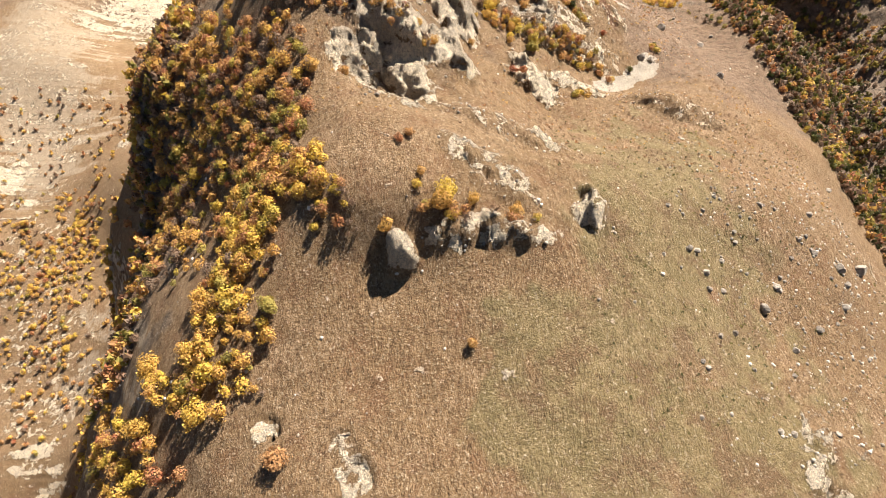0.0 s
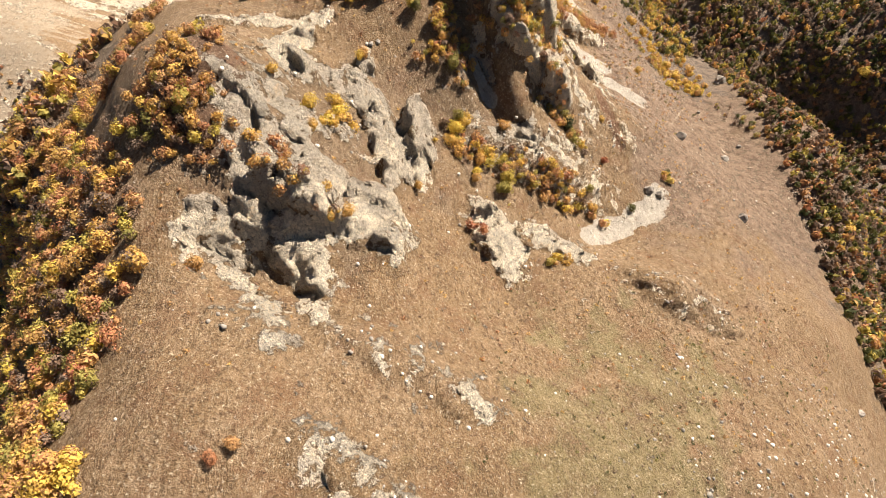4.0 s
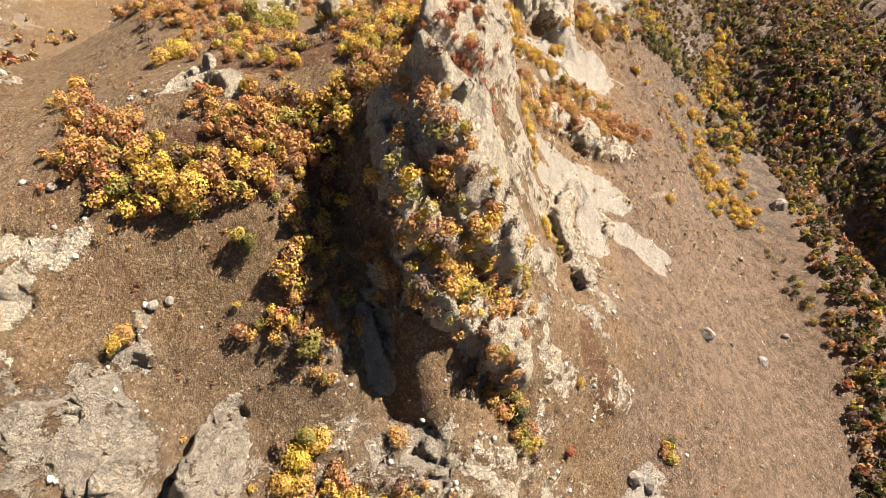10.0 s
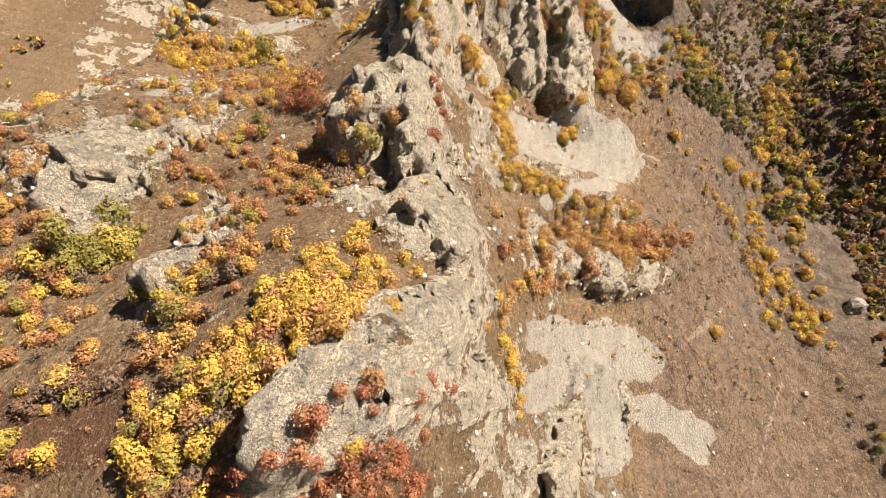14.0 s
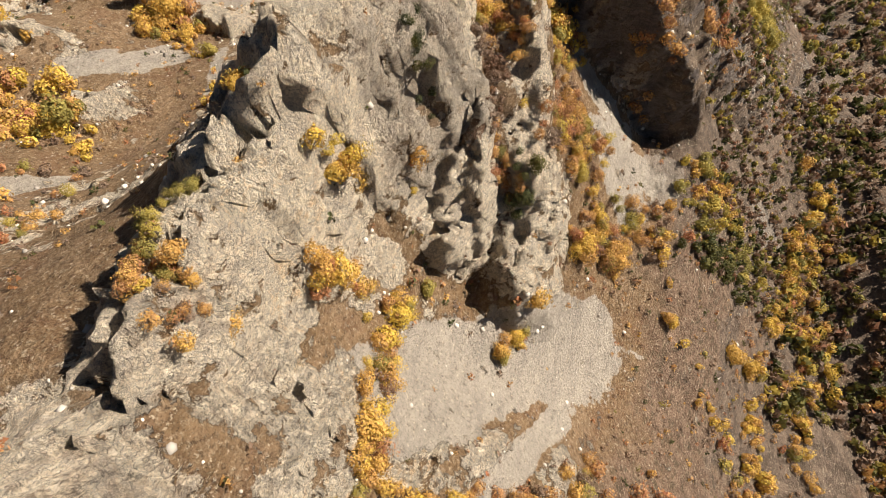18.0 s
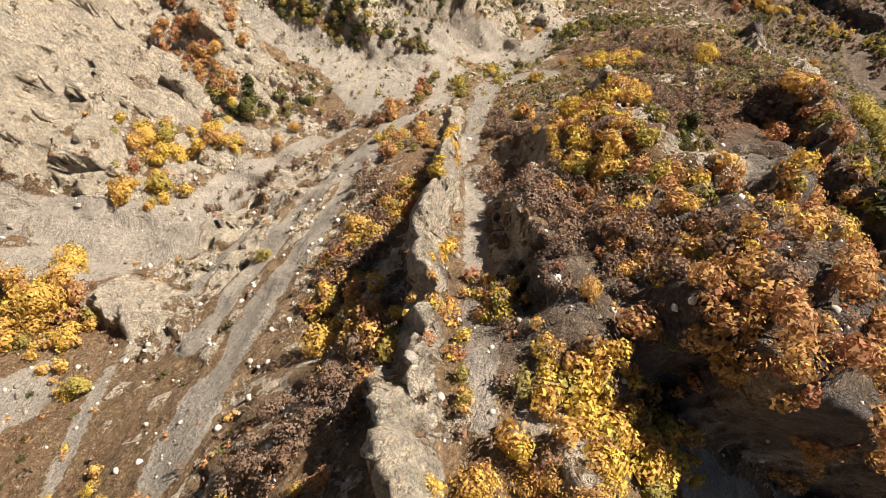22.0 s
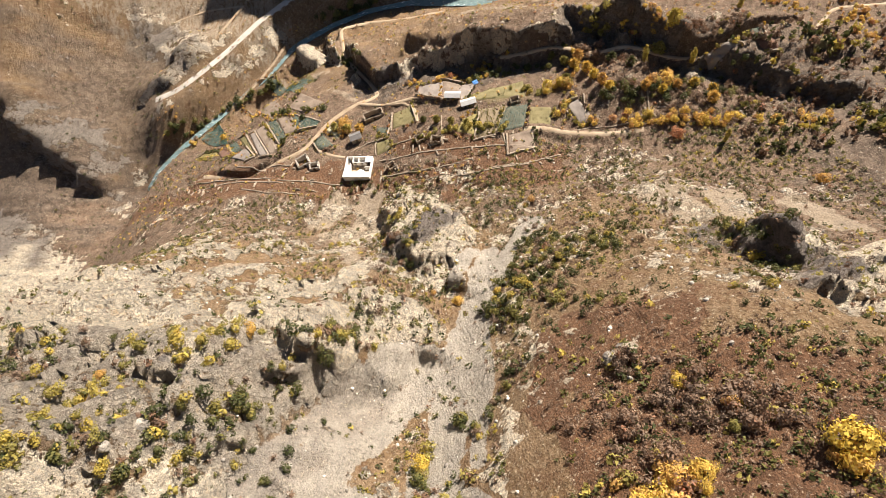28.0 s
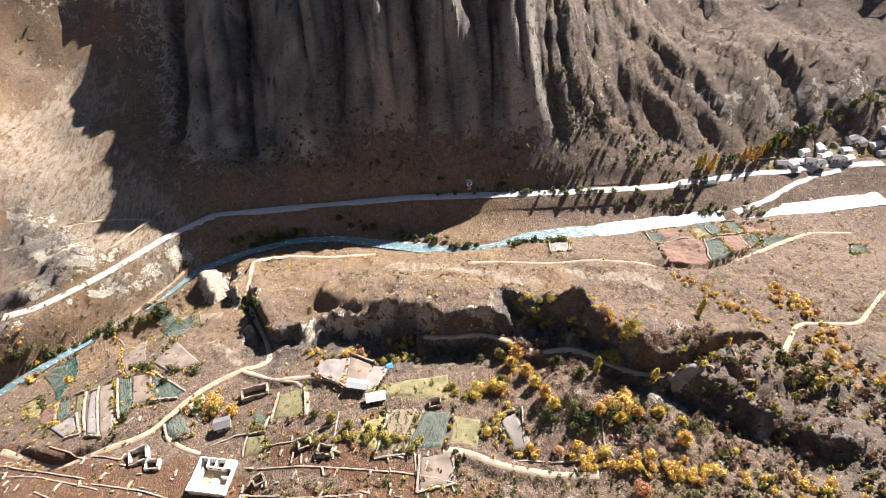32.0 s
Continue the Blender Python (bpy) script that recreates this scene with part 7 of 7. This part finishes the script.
def compound(x, y, turn):
    thing = tagged(new("courtyard_house"), "whitewashed courtyard house with open rooms round a small yard", "house")
    h = 2.7
    piece(thing, "south_roof", (-6.2, -5.3, h - 0.12, 5.4, -2.7, h + 0.12), WHITEWASH, "broad flat whitewashed roof")
    for name, box in (("outer_wall", (-6.1, -5.2, -1.6, 5.3, -4.8, h - 0.13)), ("outer_wall", (-6.1, -4.79, -1.6, -5.7, 4.79, h)), ("outer_wall", (-6.1, 4.8, -1.6, 5.3, 5.2, h - 0.2)), ("outer_wall", (4.9, -4.79, -1.6, 5.3, 4.79, h - 0.15)),
                      ("court_wall", (-5.69, -3.1, -1.6, 4.89, -2.75, h - 0.13)), ("court_wall", (-4.2, -2.74, -1.6, -3.9, 1.9, h - 0.1)), ("court_wall", (-3.5, 2.3, -1.6, 2.2, 2.6, h - 0.5)),
                      ("partition", (-3.4, 2.61, -1.6, -3.1, 4.79, h - 0.25)), ("partition", (-0.9, 2.61, -1.6, -0.6, 4.79, h - 0.3)), ("partition", (2.2, 2.3, -1.6, 2.5, 4.79, h - 0.2)),
                      ("partition", (2.5, -0.2, -1.6, 4.89, 0.1, h - 0.3)), ("partition", (2.2, -2.74, -1.6, 2.5, -1.6, h - 0.3))):
        piece(thing, name, box, WHITEWASH, "", 0.07)
    piece(thing, "west_roof", (-5.69, -2.74, h - 0.2, -3.95, 0.6, h - 0.02), WHITEWASH, "flat whitewashed roof strip")
    piece(thing, "north_roof", (2.5, 2.2, h - 0.3, 4.89, 4.79, h - 0.12), PALEROOF, "pale flat roof")
    bm = bmesh.new()
    slab(bm, -3.85, -2.7, -0.6, 4.85, 2.25, 0.12)
    part("court_floor", bm, EARTH, thing, "bare earth yard")
    bm = bmesh.new()
    bmesh.ops.create_uvsphere(bm, u_segments=18, v_segments=8, radius=1, matrix=Matrix.Translation((0.1, -0.9, 0.15)) @ Matrix.Diagonal((1.5, 1.05, 0.5, 1)))
    part("mound", bm, WHITEWASH, thing, "white oval heap in the yard")
    for dx in (-2.6, 0.8, 3.6):
        piece(thing, "door", (dx - 0.5, -2.72, 0.12, dx + 0.5, -2.66, 2.0), WOOD_AND_SHADE, "dark wooden door", 0.02)
    for dx in (-2.2, 0.7):
        piece(thing, "window", (dx - 0.5, 2.22, 0.9, dx + 0.5, 2.28, 1.8), WOOD_AND_SHADE, "small dark window", 0.02)
    bm = bmesh.new()
    ring = [bm.verts.new((px, py, 0.35)) for px, py in ((5.32, 4.9), (5.32, 0.4), (7.4, 0.5), (9.4, 1.8), (10.3, 3.4), (10.6, 5.0))]
    f = bm.faces.new(ring[::-1])
    g = bmesh.ops.extrude_face_region(bm, geom=[f])
    bmesh.ops.translate(bm, verts=[v for v in g["geom"] if isinstance(v, bmesh.types.BMVert)], vec=(0, 0, -2))
    part("apron", bm, WHITEWASH, thing, "white plastered drying floor")
    thing.matrix_world = pose(x, y, height(x, y) + 0.1, 0, 0, turn)


compound(-58.9, 605.8, -9)


def kiosk(x, y):
    thing = tagged(new("kiosk"), "small roadside tower with a white boxed top", "kiosk")
    piece(thing, "shaft", (-0.9, -0.9, -1.0, 0.9, 0.9, 3.6), WALLSTONE)
    cab = piece(thing, "cabin", (-1.4, -1.4, 3.6, 1.4, 1.4, 5.6), WHITEWASH, "white cabin")
    piece(cab, "window", (-0.9, -1.46, 4.3, 0.9, -1.405, 5.2), PANE, "", 0.02)
    piece(thing, "roof", (-1.7, -1.7, 5.6, 1.7, 1.7, 5.8), PALEROOF)
    thing.matrix_world = pose(x, y, height(x, y), 0, 0, 8)


kiosk(31.6, 785.5)


def tarp(x, y):
    bm = bmesh.new()
    bmesh.ops.create_grid(bm, x_segments=8, y_segments=8, size=1.1)
    for v in bm.verts:
        v.co.z = 1.1 - 0.35 * abs(v.co.y) - 0.08 * v.co.x**2 + RH.uniform(-0.06, 0.06)
    g = bmesh.ops.extrude_face_region(bm, geom=bm.faces[:])
    bmesh.ops.translate(bm, verts=[v for v in g["geom"] if isinstance(v, bmesh.types.BMVert)], vec=(0, 0, -0.9))
    me = bpy.data.meshes.new("tarpaulin")
    bm.to_mesh(me)
    bm.free()
    me.materials.append(BLUETARP)
    ob = new("tarpaulin", me)
    ob.matrix_world = pose(x, y, height(x, y) + 0.1, 0, 0, 20)
    tagged(ob, "bright blue tarpaulin over a heap beside the field", "tarpaulin")


tarp(-6.9, 640.4)


# poplars and round trees of the valley
def tree_model(name, tall, wide, palette, seed, leaves, label, group):
    thing = tagged(new(name), label, "tree", group)
    r = random.Random(seed)
    bm = bmesh.new()
    bmesh.ops.create_cone(bm, cap_ends=True, segments=8, radius1=0.22, radius2=0.04, depth=tall * 0.95, matrix=Matrix.Translation((0, 0, tall * 0.45 - 0.3)))
    part("trunk", bm, BARK, thing)
    for k in range(6):
        bm = bmesh.new()
        a, z = 1.05 * k, tall * (0.2 + 0.1 * k)
        tip = Vector((0.8 * wide * math.cos(a), 0.8 * wide * math.sin(a), z + 0.22 * tall))
        foot = Vector((0, 0, z))
        bmesh.ops.create_cone(bm, cap_ends=True, segments=5, radius1=0.08, radius2=0.02, depth=(tip - foot).length, matrix=Matrix.Translation((tip + foot) / 2) @ (tip - foot).to_track_quat("Z", "Y").to_matrix().to_4x4())
        part("limb", bm, BARK, thing)
    rr = np.random.RandomState(seed)
    z = rr.uniform(0.12, 1.0, leaves)
    rad = wide * (0.35 + 0.75 * np.sin(np.pi * z**0.7)) * rr.uniform(0.4, 1.0, leaves) * (1 + 0.3 * np.sin(9 * z + rr.uniform(0, 6)))
    a = rr.uniform(0, 2 * np.pi, leaves)
    at = np.stack([rad * np.cos(a), rad * np.sin(a), z * tall], -1)
    sides, ups = rr.normal(0, 1, (2, leaves, 3))
    sides /= np.linalg.norm(sides, axis=1, keepdims=True)
    ups /= np.linalg.norm(ups, axis=1, keepdims=True)
    s = 0.38 * rr.uniform(0.6, 1.3, (leaves, 1))
    c = np.stack([at - s * sides, at - s * ups, at + s * sides, at + s * ups], 1)
    crown = new("crown", quads_mesh("crown", c, leaf_look(palette + "_tree_leaves", True, PALETTES[palette])))
    crown.parent = thing
    return thing


POPLARS = {p: tree_model("poplar", 11.0, 1.35, p, 400 + k, 620, w, "poplars of the valley") for k, (p, w) in enumerate((("gold", "tall slender poplar in golden autumn leaf"), ("olive", "tall slender poplar still partly green")))}
ROUNDS = {p: tree_model("tree", 5.5, 2.3, p, 410 + k, 520, w, "broad trees along the terraces") for k, (p, w) in enumerate((("gold", "broad yellow-leaved tree on the terrace edge"), ("olive", "broad yellow-green tree beside the fields"), ("green", "broad dark green tree in the ravine")))}


def stand(model, x, y, s):
    copy_thing(model, pose(x, y, height(x, y) - 0.2, SOWN.uniform(-3, 3), SOWN.uniform(-3, 3), SOWN.uniform(0, 360)) @ Matrix.Diagonal((s, s, s * SOWN.uniform(0.9, 1.15), 1)))


for p, x, y, s in (("gold", 170, 790, 1.1), ("gold", 174, 788.5, 1.25), ("olive", 166, 789, 0.9), ("gold", 196, 795, 1.0), ("gold", 200, 797, 0.9), ("gold", 204, 796, 1.05), ("olive", 209, 800, 0.9),
                   ("olive", 76, 623, 0.75), ("gold", 107.6, 638, 0.7), ("olive", 77, 584, 0.6), ("olive", 214, 802, 0.8), ("olive", 182, 789, 0.7), ("gold", 225, 806, 0.7), ("olive", 60, 628, 0.8), ("olive", 103, 652, 0.8)):
    stand(POPLARS[p], x, y, s)
for p, x, y, s in (("gold", 34, 634, 0.9), ("gold", 36, 637, 1.0), ("olive", 31, 640, 0.8), ("gold", 38, 630, 0.9), ("gold", 40, 625, 0.8), ("gold", 42, 620, 0.85), ("gold", 44, 616, 0.8), ("olive", 66, 632, 1.3), ("olive", 70, 634, 1.2), ("gold", 56, 612, 0.7),
                   ("gold", 62, 610, 0.7), ("gold", 68, 612, 0.75), ("gold", 74, 612, 0.8), ("gold", 80, 609, 0.75), ("gold", 78, 603, 0.9), ("olive", -72, 632, 0.8), ("olive", -66, 630, 0.8), ("gold", -60, 629, 0.9), ("green", -90, 645, 0.6), ("green", -97, 630, 0.6),
                   ("green", 30, 628, 0.7), ("green", 48, 632, 0.8), ("green", 54, 626, 0.8), ("olive", -12, 614, 0.6), ("olive", -18, 616, 0.6), ("olive", -24, 619, 0.65), ("green", -30, 622, 0.6), ("gold", -150, 668, 0.8), ("green", 218, 806, 1.2), ("green", 230, 808, 1.2), ("olive", 222, 810, 1.1)):
    stand(ROUNDS[p], x, y, s)
for model in (*POPLARS.values(), *ROUNDS.values()):
    for o in (*model.children_recursive, model):
        bpy.data.objects.remove(o)


# ---- boulders and loose stones ----
def stone_look():
    m, t, b = mat("weathered_boulder", 0.93)
    info = t.nodes.new("ShaderNodeObjectInfo")
    fine = spots(t, 2.2, 6, 0.75)
    col = ramp(t, spots(t, 0.7, 5, 0.7), (0.35, (0.11, 0.095, 0.08)), (0.5, (0.23, 0.20, 0.165)), (0.65, (0.40, 0.35, 0.285)))
    col = mixed(t, sums(t, "MULTIPLY", info.outputs["Random"], 0.3), col, (0.66, 0.60, 0.50))
    col = mixed(t, grey(t, fine, 0.54, 0.7), col, (0.15, 0.125, 0.10))
    t.links.new(col, b.inputs["Base Color"])
    relief(t, b, fine, 0.3)
    return m


BOULDER = stone_look()


def stone_mesh(name, seed, cuts, material):
    """An angular stone about a metre in radius, its faces split off flat."""
    r = random.Random(seed)
    bm = bmesh.new()
    bmesh.ops.create_icosphere(bm, subdivisions=cuts, radius=1)
    planes = []
    for k in range(9):
        n = Vector([r.gauss(0, 1) for _ in range(3)]).normalized()
        planes.append((n, r.uniform(0.55, 0.9)))
    for v in bm.verts:
        for n, d in planes:
            over = v.co.dot(n) - d
            if over > 0:
                v.co -= over * n
        v.co += Vector([r.uniform(-0.04, 0.04) for _ in range(3)])
    me = bpy.data.meshes.new(name)
    bm.to_mesh(me)
    bm.free()
    me.materials.append(material)
    return me


STONES = [stone_mesh("boulder", 500 + k, 3, BOULDER) for k in range(7)]
RS = random.Random(12)


def boulder(x, y, size, label="grey limestone boulder lying on the grassy slope"):
    ob = new("boulder", STONES[RS.randrange(7)])
    ob.matrix_world = pose(x, y, height(x, y) + 0.25 * size, RS.uniform(-20, 20), RS.uniform(-20, 20), RS.uniform(0, 360)) @ Matrix.Diagonal((size, size * RS.uniform(0.7, 1.1), size * RS.uniform(0.6, 0.95), 1))
    tagged(ob, label, "boulder", "boulders on the slopes")


boulder(71.3, 48.0, 1.59)
boulder(51.0, 60.6, 1.06)
boulder(53.2, 60.6, 1.07)
boulder(54.8, 55.1, 1.17)
boulder(61.3, 59.9, 0.89)
boulder(54.3, 50.5, 0.95)
boulder(59.0, 51.0, 0.97)
boulder(77.6, 54.9, 1.19)
boulder(93.4, 65.8, 1.06)
boulder(102.9, 63.2, 1.84)
boulder(114.4, 65.7, 2.43)
boulder(103.5, 58.1, 1.41)
boulder(98.6, 50.5, 1.35)
boulder(87.1, 43.3, 1.24)
boulder(76.9, 37.2, 1.04)
boulder(72.8, 30.0, 0.78)
boulder(46.9, 29.7, 0.88)
boulder(45.9, 31.0, 0.68)
boulder(53.4, 38.1, 0.82)
boulder(58.5, 39.6, 0.95)
boulder(60.9, 15.9, 0.82)
boulder(64.2, 15.5, 0.94)
boulder(41.7, 18.7, 0.65)
boulder(79.9, 79.5, 1.01)
boulder(64.4, 79.4, 0.71)
boulder(67.6, 66.3, 0.81)
boulder(98.2, 80.0, 0.99)
boulder(131.3, 108.2, 1.39)
boulder(42.9, 57.5, 0.61)
boulder(23.6, 43.7, 0.53)
boulder(32.2, 44.0, 0.47)
boulder(60.7, 30.6, 0.73)
boulder(77.4, 15.6, 1.13)
boulder(100.0, 225.4, 2.73, "dark grey boulder resting on the bare brown slope")
boulder(123.9, 224.7, 1.84, "dark grey boulder resting on the bare brown slope")
boulder(113.8, 179.7, 2.04, "dark grey boulder resting on the bare brown slope")
boulder(145.8, 301.2, 3.63, "dark grey boulder resting on the bare brown slope")
boulder(134.8, 237.2, 1.33, "dark grey boulder resting on the bare brown slope")
boulder(139.3, 257.5, 1.19, "dark grey boulder resting on the bare brown slope")
boulder(114.2, 215.6, 0.76, "dark grey boulder resting on the bare brown slope")
boulder(111.9, 226.8, 0.78, "dark grey boulder resting on the bare brown slope")
boulder(114.5, 190.8, 0.70, "dark grey boulder resting on the bare brown slope")
boulder(-14.5, 185.1, 0.90, "dark grey boulder resting on the bare brown slope")
boulder(-12.6, 186.3, 0.72, "dark grey boulder resting on the bare brown slope")
boulder(-34.4, 198.0, 0.92, "dark grey boulder resting on the bare brown slope")
boulder(74.3, 179.6, 1.95, "dark grey boulder resting on the bare brown slope")
boulder(78.4, 178.5, 1.70, "dark grey boulder resting on the bare brown slope")
boulder(142.9, 299.8, 1.84, "dark grey boulder resting on the bare brown slope")
boulder(124.7, 267.3, 1.18, "dark grey boulder resting on the bare brown slope")
boulder(4.4, 375.8, 0.81, "pale limestone boulder beside the scree run")
boulder(-79.2, 386.4, 0.75, "pale limestone boulder beside the scree run")
boulder(-86.5, 377.7, 0.77, "pale limestone boulder beside the scree run")
boulder(-58.6, 353.1, 0.73, "pale limestone boulder beside the scree run")
boulder(14.0, 495.0, 1.13, "pale limestone boulder beside the scree run")
boulder(16.5, 497.0, 0.97, "pale limestone boulder beside the scree run")
boulder(16.1, 490.4, 0.55, "pale limestone boulder beside the scree run")
boulder(-59.8, 487.5, 1.35, "pale limestone boulder beside the scree run")
boulder(-61.2, 483.7, 0.92, "pale limestone boulder beside the scree run")
boulder(-59.7, 498.6, 1.13, "pale limestone boulder beside the scree run")
boulder(30.7, 493.2, 0.54, "pale limestone boulder beside the scree run")
for k in range(44):
    f = RS.uniform(0, 1) ** 0.7
    x, y = 50 + 62 * f + RS.gauss(0, 5), 78 - 50 * RS.uniform(0, 1) * f + RS.gauss(0, 6)
    boulder(x, y, RS.uniform(0.3, 0.75), "small grey stone scattered over the olive grass")

# stones past counting: on scree, along rock edges and over the meadow
PEBBLES = [stone_mesh("pebble", 520 + k, 1, BOULDER) for k in range(5)]


def strew(name, label, spots_at, sizes):
    sx, sy = spots_at
    sz, _ = land(sx, sy)
    forms = []
    for me in PEBBLES:
        co = np.zeros(3 * len(me.vertices))
        me.vertices.foreach_get("co", co)
        forms.append((co.reshape(-1, 3), np.array([p.vertices[:] for p in me.polygons])))
    verts, faces, at = [], [], 0
    for x, y, z, s in zip(sx, sy, sz, sizes):
        co, tri = forms[SOWN.randint(0, 5)]
        c, n = math.cos(x * 9), math.sin(x * 9)
        q = co * (s, s * 0.8, s * 0.7)
        verts.append(np.stack([q[:, 0] * c - q[:, 1] * n + x, q[:, 0] * n + q[:, 1] * c + y, q[:, 2] + z + 0.15 * s], -1))
        faces.append(tri + at)
        at += len(co)
    V, F = np.concatenate(verts).astype(np.float32), np.concatenate(faces).astype(np.int32)
    me = bpy.data.meshes.new(name)
    me.vertices.add(len(V))
    me.vertices.foreach_set("co", V.ravel())
    me.loops.add(F.size)
    me.loops.foreach_set("vertex_index", F.ravel())
    me.polygons.add(len(F))
    me.polygons.foreach_set("loop_start", np.arange(0, F.size, 3, dtype=np.int32))
    me.polygons.foreach_set("loop_total", np.full(len(F), 3, np.int32))
    me.update(calc_edges=True)
    me.materials.append(PEBBLE)
    tagged(new(name, me), label, "stones", kind="stuff")


def pebble_look():
    m, t, b = mat("pale_loose_stone", 0.93)
    g = t.nodes.new("ShaderNodeNewGeometry")
    t.links.new(ramp(t, g.outputs["Random Per Island"], (0.0, (0.20, 0.175, 0.145)), (0.4, (0.42, 0.38, 0.32)), (1.0, (0.74, 0.67, 0.56))), b.inputs["Base Color"])
    return m


PEBBLE = pebble_look()
px, py = SOWN.uniform(-110, 130, 90000), SOWN.uniform(20, 600, 90000)
_, pr = land(px, py)
ps = strip(SCREES, px, py)
edge = smooth(0.05, 0.3, pr) * smooth(0.9, 0.5, pr) + 0.35 * ps + 0.05
keep = SOWN.uniform(0, 1, len(px)) < 0.17 * edge
px, py = px[keep], py[keep]
mx, my = SOWN.uniform(0, 1, 900) ** 0.7 * 75 + 45, SOWN.uniform(8, 112, 900)
px, py = np.concatenate([px, mx]), np.concatenate([py, my])
strew("loose_stones", "pale loose stones strewn over scree and below crags", (px, py), 0.22 + 0.55 * SOWN.uniform(0, 1, len(px)) ** 3)
